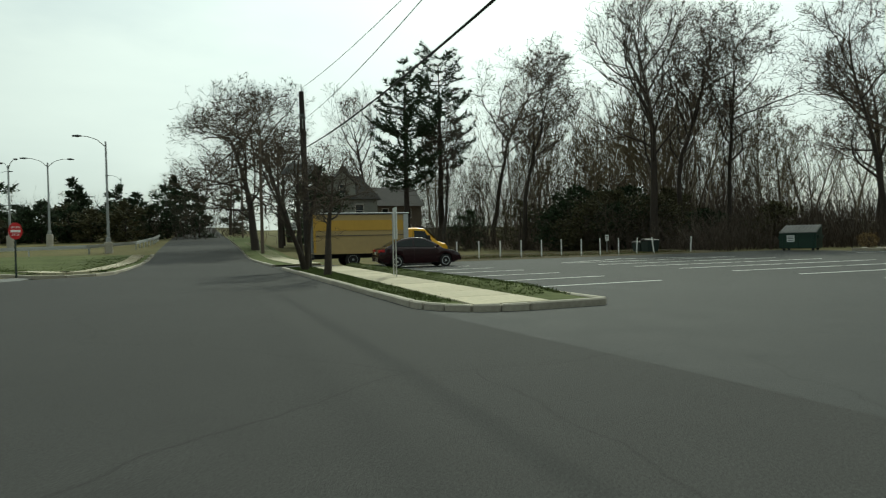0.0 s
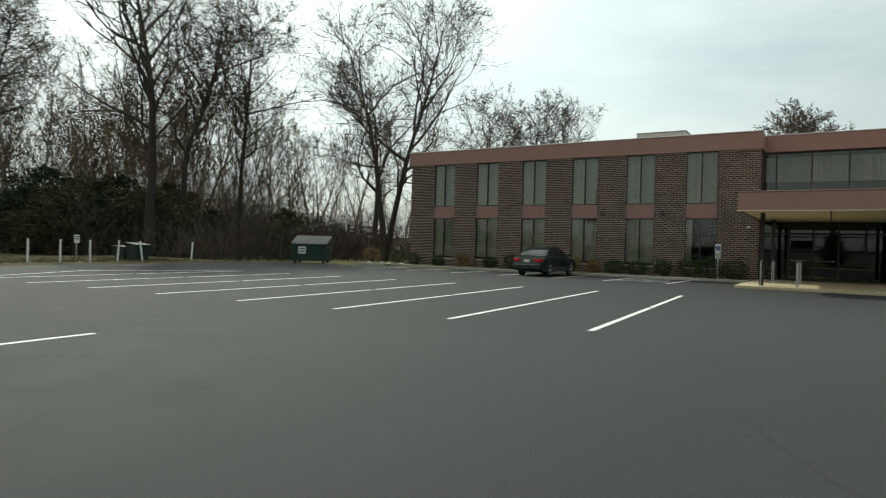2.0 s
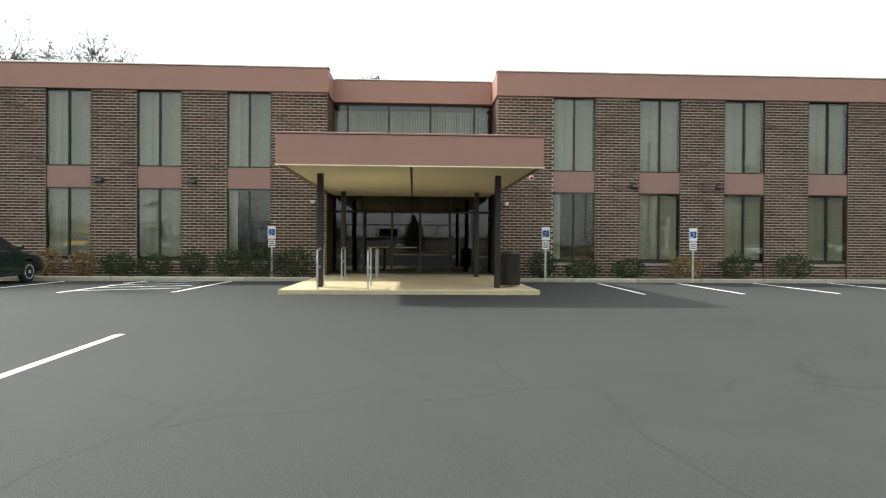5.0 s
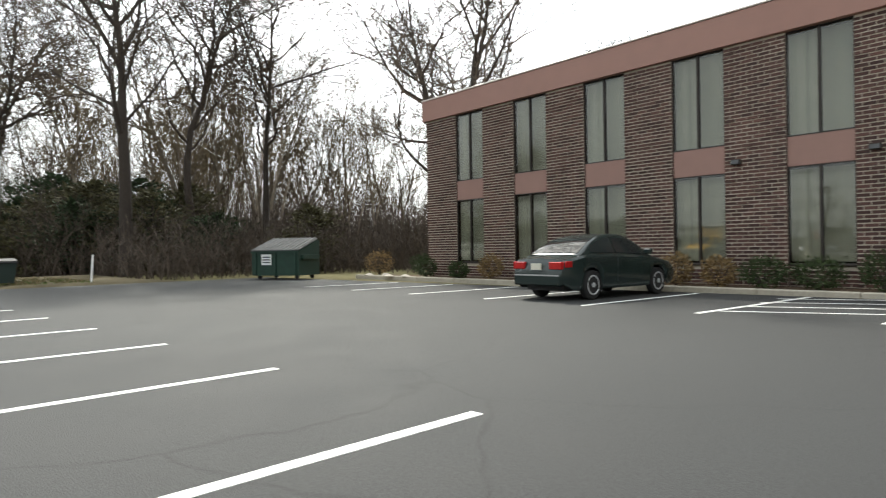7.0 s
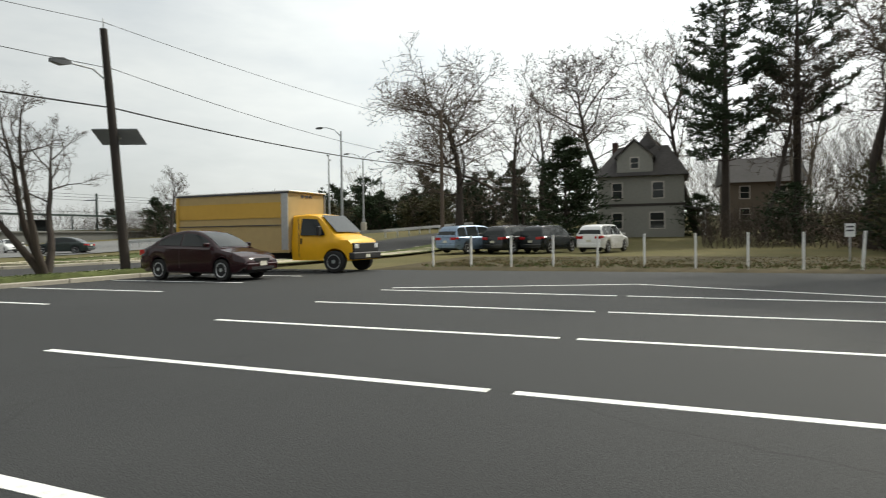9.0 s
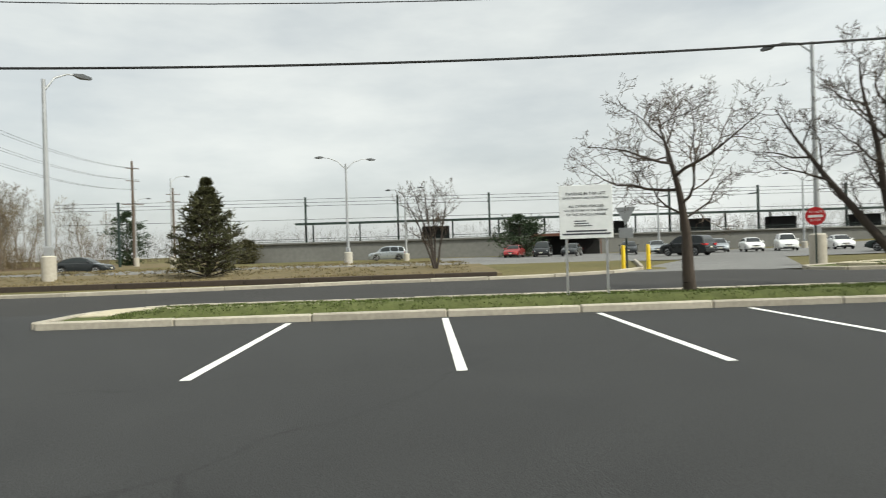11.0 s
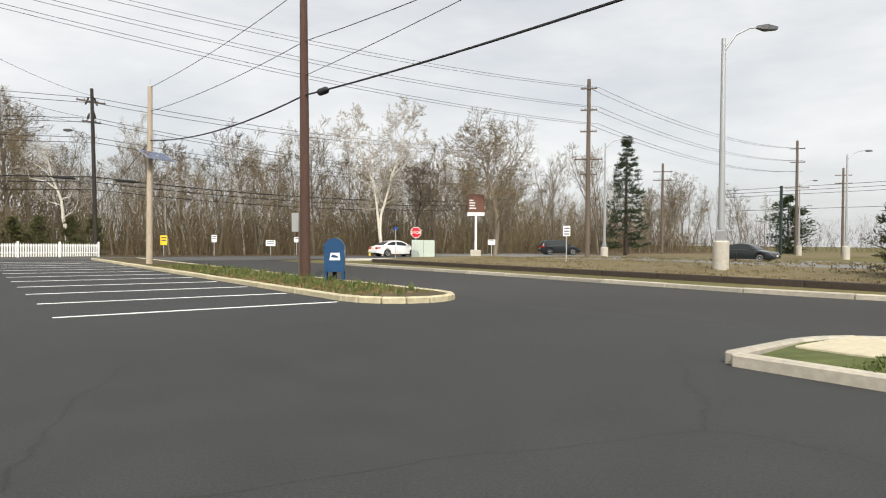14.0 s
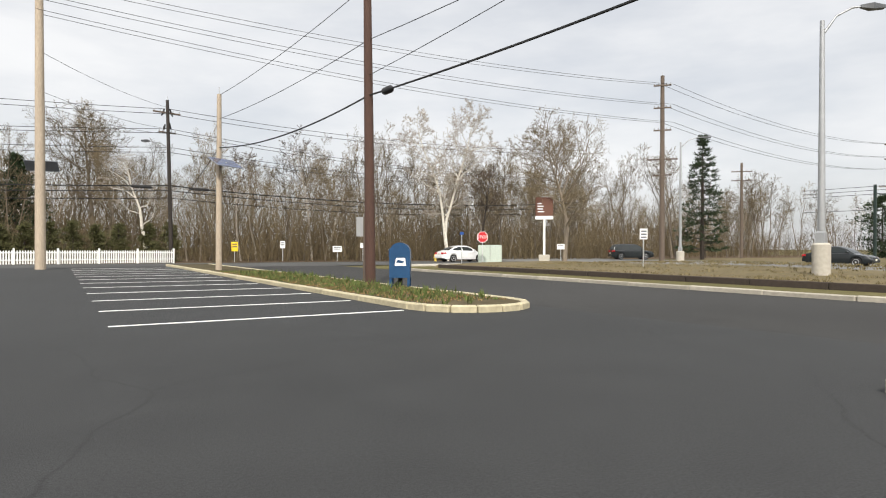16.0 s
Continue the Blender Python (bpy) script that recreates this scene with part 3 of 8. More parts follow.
def kerb_run(name, pts, material, label, w=0.16, h=0.13, piece=2.4):
    """A kerb of separate stones along a line, with thin joints."""
    own = thing(name, label, "kerb", None, "", "structure")
    made = 0
    for a, b in zip(pts, pts[1:]):
        a, b = Vector((*a, 0)), Vector((*b, 0))
        n = max(1, round((b - a).length / piece))
        ang = math.atan2((b - a).y, (b - a).x)
        ln = (b - a).length / n
        stone = Shape().box(0.006, ln - 0.006, -w / 2, w / 2, -0.2, h, 0.025).mesh("kerb_stone", material)
        for k in range(n):
            p = a + (b - a) * (k / n)
            ob = part("kerb_stone", stone, material, own)
            ob.matrix_local = pose(p.x, p.y, gz(p.x, p.y) + random.uniform(-0.008, 0.008), 0, 0, math.degrees(ang))
            made += 1
    return own


def arc(cx, cy, r, a0, a1, n=6):
    return [(cx + r * math.cos(radians(a0 + (a1 - a0) * i / n)), cy + r * math.sin(radians(a0 + (a1 - a0) * i / n))) for i in range(n + 1)]


# north strip: grass, pavement, grass
ns = Shape().prism([(2.36, 9.0), *arc(3.9, 8.7, 1.55, 180, 270, 5), (5.45, 7.3), (5.45, 28.8), (2.3, 28.8)], -0.2, 0.10)
setting("verge_north", ns, M_LAWN, "grass verge between street and car park", "verge")
def mound_z(x, y):
    """The grass between pavement and car park swells above the slabs."""
    u = (x - pave_x(y) - 0.8) / max(0.2, 5.42 - pave_x(y) - 0.8)
    return 0.10 + (0.17 * math.sin(math.pi * u) ** 0.7 * smoothstep(7.4, 9.5, y) * smoothstep(28.8, 27, y) if 0 < u < 1 else 0.0)


def pave_x(y):
    """Middle line of the pavement, drifting from the street towards the car park."""
    return 3.8 + 0.032 * (y - 10.0)


mound, mys = Shape(), axis_steps([(7.4, 28.7, 0.7)])
mound.add([(x, y, mound_z(x, y) + 0.004) for y in mys for x in [pave_x(y) + 0.8 + (5.42 - pave_x(y) - 0.8) * i / 8 for i in range(9)]],
          [(k * 9 + i, k * 9 + i + 1, (k + 1) * 9 + i + 1, (k + 1) * 9 + i) for k in range(len(mys) - 1) for i in range(8)])
setting("verge_mound", mound, M_LAWN, "raised grass between pavement and car park", "verge", 60)
pv = thing("pavement", "pale concrete pavement slabs in the grass verge", "pavement", None, "", "structure")
slab_me = Shape().box(-0.74, 0.74, 0.012, 1.488, -0.1, 0.125, 0.012).mesh("paving_slab", M_PAVE)


for k in range(14):
    part("paving_slab", slab_me, M_PAVE, pv, m=pose(pave_x(7.3 + 1.5 * k), 7.3 + 1.5 * k, random.uniform(0, 0.006), 0, 0, -1.83))
kerb_run("kerb_north_street", [(2.28, 28.8), (2.28, 8.7), *arc(3.9, 8.7, 1.62, 180, 270, 5), (5.5, 7.1)], M_KERB, "concrete kerb along the street")
kerb_run("kerb_north_lot", [(5.53, 7.15), (5.53, 28.8)], M_KERB, "worn yellowed kerb along the car park")
setting("crossover", Shape().prism([(2.1, 28.8), (5.56, 28.8), (5.56, 33.3), (2.1, 33.3)], -0.2, 0.012), M_ROAD, "asphalt crossover between street and car park", "road")
# crossover behind the lorry, then the next verge
n2 = Shape()
ys2 = axis_steps([(33.5, 100, 4)])
n2.add([(x, y, gz(x, y) + 0.09) for y in ys2 for x in (2.3, 5.4)], [(2 * i, 2 * i + 1, 2 * i + 3, 2 * i + 2) for i in range(len(ys2) - 1)])
setting("verge_far", n2, M_LAWN, "grass verge farther up the street", "verge")
pv2 = thing("pavement_far", "concrete pavement farther up the street", "pavement", None, "", "structure")
for k in range(28):
    y = 33.6 + 1.5 * k
    part("paving_slab", slab_me, M_PAVE, pv2, m=pose(4.2, y, gz(4.2, y)))
kerb_run("kerb_far", [(2.28, 33.2)] + [(2.28, 33.2 + 6 * k) for k in range(1, 12)], M_KERB, "concrete kerb farther up the street")
# south strip with a rounded nose
ss = Shape().prism([(2.95, -34), (2.95, -1.7), *arc(4.2, -1.45, 1.22, 180, 0, 8), (5.4, -34)], -0.2, 0.11)
setting("verge_south", ss, M_DULLGRASS, "weedy grass verge with utility poles", "verge")
kerb_run("kerb_south", [(2.88, -34), (2.88, -1.7), *arc(4.17, -1.45, 1.29, 180, 0, 8), (5.46, -34)], M_KERBY, "pale worn kerb round the verge end")
# west side: median with timber edging
med = Shape().prism([(-4.7, -22.0), (-4.7, 2.0), (-5.5, 7.0), (-6.7, 12.0), (-6.9, 16.5), (-7.5, 19.0), (-8.8, 21.6), (-11.6, 23.7), (-25.8, 28), (-25.8, -18), (-15.3, -24.7), (-6.5, -24.8)], -0.2, 0.07)
kerb_run("kerb_west", [(-6.85, 16.4), (-6.65, 12.0), (-5.45, 7.0), (-4.65, 2.0), (-4.65, -21.0), (-6.0, -24.9), (-14.4, -24.9)], M_KERB, "pale concrete kerb of the median")
kerb_run("kerb_drive", [(-6.85, 16.4), (-7.45, 19.0), (-8.8, 21.7), (-11.6, 23.9), (-25.8, 28.4)], M_KERB, "pale kerb beside the driveway")
kerb_run("kerb_island", [(-5.35, 58 - 3 * k) for k in range(9)] + [(-5.5, 31.6), (-6.0, 29.6), (-7.0, 28.8), (-8.3, 29.4), (-12.0, 36.0), (-16.0, 43.0)], M_KERB, "pale kerb round the grass island")
iys = axis_steps([(32, 58, 2)])      # the island tapers to a nose at the street
def island_back(y):
    return -8.2 - (y - 29.6) * 0.58
mid = Shape()
mid.prism([(-5.5, 31.6), (-6.0, 29.7), (-7.0, 28.95), (-8.2, 29.6)] + [(island_back(32), 32.0), (-5.45, 32.0)], -0.2, 0.09)
mid.add([(x, y, gz(x, y) + 0.09 + 0.12 * math.sin(math.pi * i / 6)) for y in iys for i, x in enumerate([-5.42 + (island_back(y) + 5.42) * j / 6 for j in range(7)])],
        [(k * 7 + i, k * 7 + i + 1, (k + 1) * 7 + i + 1, (k + 1) * 7 + i) for k in range(len(iys) - 1) for i in range(6)])
fp = thing("pavement_island", "narrow pale concrete footpath round the grass island", "pavement", None, "", "structure")
fline = [(-6.4, 57 - 1.5 * k) for k in range(17)] + [(-6.75, 31.3), (-7.3, 30.6), (-8.0, 31.3), (-8.8, 32.7), (-9.6, 34.1)]
for p, q in zip(fline, fline[1:]):
    ln_ = math.hypot(q[0] - p[0], q[1] - p[1])
    part("paving_slab", Shape().box(0.008, ln_ - 0.008, -0.45, 0.45, -0.1, 0.03, 0.01), M_PAVE, fp, m=pose(*p, gz(*p) + 0.17, 0, 0, math.degrees(math.atan2(q[1] - p[1], q[0] - p[0]))))
setting("median", med, M_GRASS, "thin winter grass median beside the highway", "verge")
bank = Shape()
bys = axis_steps([(-22, 17, 3)])
bank.add([(x, y, z) for y in bys for x, z in ((-7.3, 0.07), (-7.42, 0.22), (-10.5, 0.36 + 0.05 * math.sin(y)), (-17, 0.40 + 0.04 * math.sin(1.7 * y)), (-24.5, 0.1))],
         [(k * 5 + i, k * 5 + i + 1, (k + 1) * 5 + i + 1, (k + 1) * 5 + i) for k in range(len(bys) - 1) for i in range(4)])
setting("median_bank", bank, M_DIRT, "low bank of bare earth and dead grass", "bank", 40)
tie = thing("timber_edging", "dark creosoted timbers edging the low bank", "edging", None, "", "structure")
tie_me = Shape().box(-0.1, 0.1, 0.01, 2.39, 0, 0.24, 0.02).mesh("timber", M_TIE)
for k in range(16):
    part("timber", tie_me, M_TIE, tie, m=pose(-7.35 + random.uniform(-0.03, 0.03), -21.6 + 2.4 * k, 0.04, 0, random.uniform(-2, 2), random.uniform(-0.8, 0.8)))
setting("grass_island", mid, M_LAWN, "grass island beside the street", "verge")
fw = Shape().prism([(-14.2, -25.5), (-10.6, -25.5), (-9.6, -30.8), (-15.5, -30.8)], -0.2, 0.05)
setting("corner_apron", fw, M_CONC, "pale concrete corner apron by the stop sign", "pavement")

# low grassy bank that carries the post fence
fb = Shape()
fxs = [10.4, 11.6] + [13 + 2.5 * k for k in range(9)] + [34.6]
prof = [(31.63, -0.06), (31.9, 0.03), (32.6, 0.07), (35.0, 0.12), (40.0, 0.16), (44.5, -0.12)]
fb.add([(x, y, (-0.06 if i in (0, len(fxs) - 1) else z + 0.015 * math.sin(2.1 * x + y))) for y, z in prof for i, x in enumerate(fxs)],
       [(k * len(fxs) + i, k * len(fxs) + i + 1, (k + 1) * len(fxs) + i + 1, (k + 1) * len(fxs) + i) for k in range(len(prof) - 1) for i in range(len(fxs) - 1)])
setting("fence_bank", fb, M_DULLGRASS, "strip of dull winter grass along the car park", "bank", 50)

# leaf litter under the woods
drape("woodland_floor_south", [[(x, y) for x in axis_steps([(-125, 60, 9)])] for y in axis_steps([(-105, -43.5, 6)])], M_LITTER, "brown leaf litter under the bare trees", "woodland floor", -0.03)
drape("woodland_floor_north", [[(x, y) for x in axis_steps([(31.5, 121.5, 3)])] for y in axis_steps([(45, 105, 3)])], M_LITTER, "brown leaf litter under the bare trees", "woodland floor", -0.03)
drape("rough_ground_west", [[(x, y) for x in axis_steps([(-125, -50, 7.5)])] for y in axis_steps([(-43.4, -20, 6)])], M_DIRT, "rough brown ground beside the highway", "ground", -0.03)


# ---------------------------------------------------------------- office building
BLD = pose(39.87, 9.81, 0, 0, 0, -94.84)      # local x along the front, y into the building
office = thing("office_building", "two-storey brown brick office block with rose metal fascia", "building", BLD)
S0, S1, DEEP, TOP = -14.36, 29.5, 18.0, 7.31
RX0, RX1, RSET = 6.16, 12.15, 1.46
WINS = [-12.58 + 3.06 * k for k in range(6)] + [14.15 + 3.11 * k for k in range(5)]
WW = 1.5
SILL, HEAD0, SP1, HEAD = 0.62, 3.10, 3.85, 6.47
# piers and the wall under the sills
edges = [S0] + [e for w in WINS[:6] for e in (w, w + WW)] + [RX0]
piers = list(zip(edges[0::2], edges[1::2]))
edges = [RX1] + [e for w in WINS[6:] for e in (w, w + WW)] + [S1]
piers += list(zip(edges[0::2], edges[1::2]))
BH, BL = 0.1, 0.3


def brick_boxes(shape, x0, x1, z0, z1, yf, rng, skip=None):
    """Running bond, each brick with its own face."""
    row, z = 0, z0
    while z + BH * 0.8 < z1:
        x = x0 - (BL / 2 if row % 2 else 0)
        while x < x1 - 0.02:
            a, b = max(x, x0) + 0.011, min(x + BL, x1) - 0.011
            if b - a > 0.03 and not (skip and skip(a, z)):
                d = rng.uniform(0.008, 0.02) if rng.random() > 0.12 else 0.03
                p = [(a, yf, z + 0.014), (b, yf, z + 0.014), (b, yf, z + BH - 0.014), (a, yf, z + BH - 0.014)]
                q = [(u, yf - d, w) for u, _, w in p]
                shape.add(p + q, [(4, 5, 6, 7), (0, 1, 5, 4), (1, 2, 6, 5), (2, 3, 7, 6), (3, 0, 4, 7)])
            x += BL
        z += BH
        row += 1


rng = random.Random(11)
for k, (a, b) in enumerate(piers):
    pier = part("brick_pier", Shape().box(a, b, 0.012, 0.35, 0, HEAD), M_BRICK, office, "dark red brown brick pier")
    part("mortar_bed", Shape().box(a + 0.008, b - 0.008, 0.0, 0.0115, 0.004, HEAD - 0.004), M_MORTAR, pier, "tan mortar")
    near = k == 5
    sh = Shape()
    brick_boxes(sh, a, b, 0.02, HEAD - 0.02, 0.0, rng, (lambda x, z: 0.7 < z < 5.0) if near else None)
    wall_bricks = part("brickwork", sh, M_BRICK, pier)
    wall_bricks["kind"] = "stuff"
for w in WINS:
    sill_wall = part("sill_wall", Shape().box(w, w + WW, 0.1, 0.35, 0, SILL), M_MORTAR, office)
    sh = Shape()
    brick_boxes(sh, w, w + WW, 0.02, SILL - 0.02, 0.1, rng)
    part("brickwork", sh, M_BRICK, sill_wall)["kind"] = "stuff"
    part("sill", Shape().box(w + 0.01, w + WW - 0.01, 0.02, 0.2, SILL, SILL + 0.05, 0.01), M_BRONZE, office)
    part("spandrel", Shape().box(w + 0.004, w + WW - 0.004, 0.035, 0.3, HEAD0, SP1, 0.01), M_SPAN, office, "rose metal spandrel panel")
    for z0, z1, upper in ((SILL + 0.05, HEAD0, False), (SP1, HEAD, True)):
        fr = Shape()
        t = 0.018
        fr.ring(w, w + WW, 0.03, 0.15, z0, z1, t)
        win = part("window", fr, M_BRONZE, office, "dark bronze framed window with pale blinds")
        part("mullion", Shape().box(w + WW / 2 - 0.025, w + WW / 2 + 0.025, 0.025, 0.15, z0 + t, z1 - t), M_BRONZE, win)
        for a, b in ((w + t, w + WW / 2 - 0.025), (w + WW / 2 + 0.025, w + WW - t)):
            p = part("pane", Shape().box(a, b, 0.07, 0.082, z0 + t, z1 - t), M_GLASS, win)
            p.visible_shadow = False
        bl = Shape()
        x = w + 0.065
        shut = 0.0 if (w in (WINS[5], WINS[6]) and not upper) else 1.0
        while x < w + WW - 0.02:
            if shut or x < w + 0.35:
                ang = radians(rng.uniform(2, 14))
                dx, dy = 0.055 * math.cos(ang), 0.055 * math.sin(ang)
                bl.plate((x - dx, 0.22 - dy, z0 + 0.06), (x + dx, 0.22 + dy, z0 + 0.06), (x + dx, 0.22 + dy, z1 - 0.06), (x - dx, 0.22 - dy, z1 - 0.06), 0.003)
            x += 0.095
        part("blind", bl, M_BLIND, win, "pale vertical blind")
        # Plain panel added behind the window, its dark colour standing for room shade.
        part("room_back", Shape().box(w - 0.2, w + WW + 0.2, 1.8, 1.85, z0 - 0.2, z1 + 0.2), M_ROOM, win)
# shell: side and back walls, floors, roof
for nm, bx in (("side_wall", (S0, S0 + 0.3, 0.35, DEEP, 0, HEAD)), ("side_wall", (S1 - 0.3, S1, 0.35, DEEP, 0, HEAD)), ("back_wall", (S0, S1, DEEP, DEEP + 0.3, 0, HEAD))):
    part(nm, Shape().box(*bx), M_BRICK, office, "dark brick outer wall")
part("floor_slab", Shape().box(S0 + 0.3, S1 - 0.3, 0.36, DEEP, HEAD0 + 0.1, SP1 - 0.1), M_ROOM, office)
part("flat_roof", Shape().box(S0 + 0.2, S1 - 0.2, RSET + 0.2, DEEP + 0.1, HEAD - 0.06, HEAD + 0.5), M_ROOF, office, "flat gravel roof")
for a, b, y in ((S0 - 0.12, RX0 + 0.06, -0.14), (RX1 - 0.06, S1 + 0.12, -0.14)):
    part("fascia", Shape().box(a, b, y, y + 0.3, HEAD, TOP, 0.012), M_FASCIA, office, "dusty rose metal fascia band")
    part("coping", Shape().box(a - 0.02, b + 0.02, y - 0.03, y + 0.34, TOP, TOP + 0.05, 0.01), M_TRIM, office, "thin pale metal coping")
    part("fascia_return", Shape().box(a + 0.001, a + 0.3, y + 0.3, DEEP if a < 0 else RSET + 0.1, HEAD, TOP, 0.012), M_FASCIA, office)
    part("fascia_return", Shape().box(b - 0.3, b - 0.001, y + 0.3, RSET + 0.1 if a < 0 else DEEP, HEAD, TOP, 0.012), M_FASCIA, office)
part("fascia", Shape().box(RX0 + 0.06, RX1 - 0.06, RSET - 0.14, RSET + 0.16, HEAD + 0.0, TOP - 0.02, 0.012), M_FASCIA, office)
part("coping", Shape().box(RX0 + 0.08, RX1 - 0.08, RSET - 0.17, RSET + 0.2, TOP - 0.02, TOP + 0.03, 0.01), M_TRIM, office)
for a, b in ((S0 + 0.2, RX0 - 0.3), (RX1 + 0.3, S1 - 0.2)):
    part("roof_edge", Shape().box(a, b, 0.17, RSET + 0.19, HEAD - 0.055, HEAD + 0.495), M_ROOF, office)
# recess walls
for x in (RX0 - 0.3, RX1):
    rw = part("recess_wall", Shape().box(x + 0.004, x + 0.296, 0.35, RSET + 3.2, 0, HEAD), M_BRICK, office)
# upper glazing over the canopy
ug = [RX0, 6.72, 8.25, 9.8, 11.45, RX1]
fr = Shape().box(RX0, RX1, RSET, RSET + 0.14, HEAD - 0.07, HEAD).box(RX0, RX1, RSET, RSET + 0.14, 3.7, 3.82)
for x in ug:
    fr.box(max(RX0, x - 0.03), min(RX1, x + 0.03), RSET, RSET + 0.14, 3.82, HEAD - 0.07)
ul = part("upper_glazing", fr, M_BRONZE, office, "wide bronze framed glazing above the canopy")
for a, b in zip(ug, ug[1:]):
    p = part("pane", Shape().box(a + 0.03, b - 0.03, RSET + 0.06, RSET + 0.072, 3.82, HEAD - 0.07), M_GLASS, ul)
    p.visible_shadow = False
# Another added panel, coloured as dark as the shaded room.
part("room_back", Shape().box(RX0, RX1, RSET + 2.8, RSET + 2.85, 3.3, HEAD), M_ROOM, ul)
bl = Shape()
for k in range(55):
    x = RX0 + 0.08 + k * 0.105
    bl.plate((x - 0.045, RSET + 0.3, 5.0), (x + 0.045, RSET + 0.33, 5.0), (x + 0.045, RSET + 0.33, 6.25), (x - 0.045, RSET + 0.3, 6.25), 0.003)
part("blind", bl, M_BLIND, ul)
# storefront with double doors
SF = 1.3
fr = Shape().box(RX0, RX1, SF, SF + 0.12, 2.98, 3.08)
doors_x = [RX0, 7.35, 8.4, 9.45, 10.55, RX1]
sf = part("storefront", fr, M_BRONZE, office, "dark bronze glazed entrance with double doors")
for z0, z1 in ((2.38, 2.46), (0.12, 0.2)):
    part("transom", Shape().box(RX0, RX1, SF, SF + 0.12, z0, z1), M_BRONZE, sf)
for x in doors_x:
    for z0, z1 in ((0.2, 2.38), (2.46, 2.98)):
        part("mullion", Shape().box(max(RX0, x - 0.04), min(RX1, x + 0.04), SF - 0.002, SF + 0.122, z0, z1), M_BRONZE, sf)
for i, (a, b) in enumerate(zip(doors_x, doors_x[1:])):
    for z0, z1 in ((0.2, 2.38), (2.46, 2.98)):
        p = part("pane", Shape().box(a + 0.04, b - 0.04, SF + 0.05, SF + 0.062, z0, z1), M_GLASSD, sf)
        p.visible_shadow = False
    if i in (1, 2):
        part("push_bar", Shape().tube([(a + 0.12, SF - 0.05, 1.1), (b - 0.12, SF - 0.05, 1.1)], 0.02, 8), M_STEEL, sf, "steel push bar", 40)
# Lobby back and floor carry the indoor shade in their dark colour.
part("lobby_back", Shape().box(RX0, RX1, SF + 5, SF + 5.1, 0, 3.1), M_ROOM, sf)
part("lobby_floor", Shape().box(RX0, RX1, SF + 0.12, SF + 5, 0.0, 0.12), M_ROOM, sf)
# canopy
C0, C1, CF = 6.15, 12.1, -8.25
canopy = part("canopy", Shape().box(C0 + 0.1, C1 - 0.1, CF + 0.1, RSET - 0.22, 3.06, 3.64), M_ROOF, office, "flat entrance canopy with rose fascia and cream soffit")
for nm, bx in (("canopy_fascia", (C0, C1, CF, CF + 0.1, 2.97, 3.64)), ("canopy_fascia", (C0, C0 + 0.1, CF + 0.1, -0.15, 2.97, 3.64)), ("canopy_fascia", (C1 - 0.1, C1, CF + 0.1, -0.15, 2.97, 3.64))):
    part(nm, Shape().box(*bx, 0.008), M_FASCIA, canopy, "rose metal canopy band")
part("canopy_coping", Shape().box(C0 - 0.02, C1 + 0.02, CF - 0.02, RSET - 0.2, 3.645, 3.69, 0.01), M_SPAN, canopy, "rose metal coping")
part("soffit", Shape().box(C0 + 0.1, C1 - 0.1, CF + 0.1, RSET - 0.22, 3.0, 3.05), M_SOFFIT, canopy, "cream painted soffit")
part("soffit_strip", Shape().box(9.1, 9.15, CF + 0.4, RSET, 2.985, 2.998), M_BRONZE, canopy)
part("drip_edge", Shape().box(C0 - 0.015, C1 + 0.015, CF - 0.015, CF + 0.02, 2.945, 2.972), M_SOFFIT, canopy)
for x in (6.82, 11.35):
    for y in (-6.1, -0.7):
        part("column", Shape().box(x - 0.075, x + 0.075, y - 0.075, y + 0.075, 0.12, 2.998, 0.01), M_BRONZE, canopy, "dark steel column")
# roof things
def roof_unit(x, y, w, d, h):
    u = thing("roof_unit", "pale metal ventilation unit on the flat roof", "roof unit", BLD @ pose(x, y, HEAD + 0.5), "roof units")
    part("casing", Shape().box(-w / 2, w / 2, -d / 2, d / 2, 0.08, h, 0.03), M_TRIM, u)
    part("curb", Shape().box(-w / 2 + 0.05, w / 2 - 0.05, -d / 2 + 0.05, d / 2 - 0.05, 0, 0.08), M_BRONZE, u)
    part("lid", Shape().box(-w / 2 - 0.04, w / 2 + 0.04, -d / 2 - 0.04, d / 2 + 0.04, h, h + 0.05, 0.01), M_TRIM, u)
roof_unit(-0.2, 8.0, 3.0, 2.2, 1.9)
roof_unit(18.6, 7.5, 2.6, 2.0, 1.78)
vent = thing("roof_vent", "thin vent pipe on the flat roof", "vent pipe", BLD @ pose(24.0, 6.0, HEAD + 0.5))
part("pipe", Shape().tube([(0, 0, 0), (0, 0, 0.9)], 0.06, 10), M_STEEL, vent, "", 40)
part("cap", Shape().tube([(0, 0, 0.9), (0, 0, 0.98)], 0.1, 10), M_STEEL, vent, "", 40)
# wall lamps and cameras on the brick
for x, z in ((-5.45 + 3.14, 3.35), (-5.45 + 6.28, 3.35), (16.3, 3.35), (19.4, 3.35)):
    wl_ = thing("wall_lamp", "small bronze floodlight fixed on brick pier", "wall lamp", BLD @ pose(x + 0.75 - (0.0 if x > 10 else 0.0), -0.03, z), "wall lamps")
    part("housing", Shape().box(-0.12, 0.12, -0.14, 0.0, -0.07, 0.07, 0.015), M_BRONZE, wl_)
    part("lens", Shape().box(-0.1, 0.1, -0.155, -0.142, -0.05, 0.05), M_LUM, wl_)
alarm = thing("alarm_light", "small red alarm light fixed on brick pier", "alarm light", BLD @ pose(13.35, -0.03, 3.6))
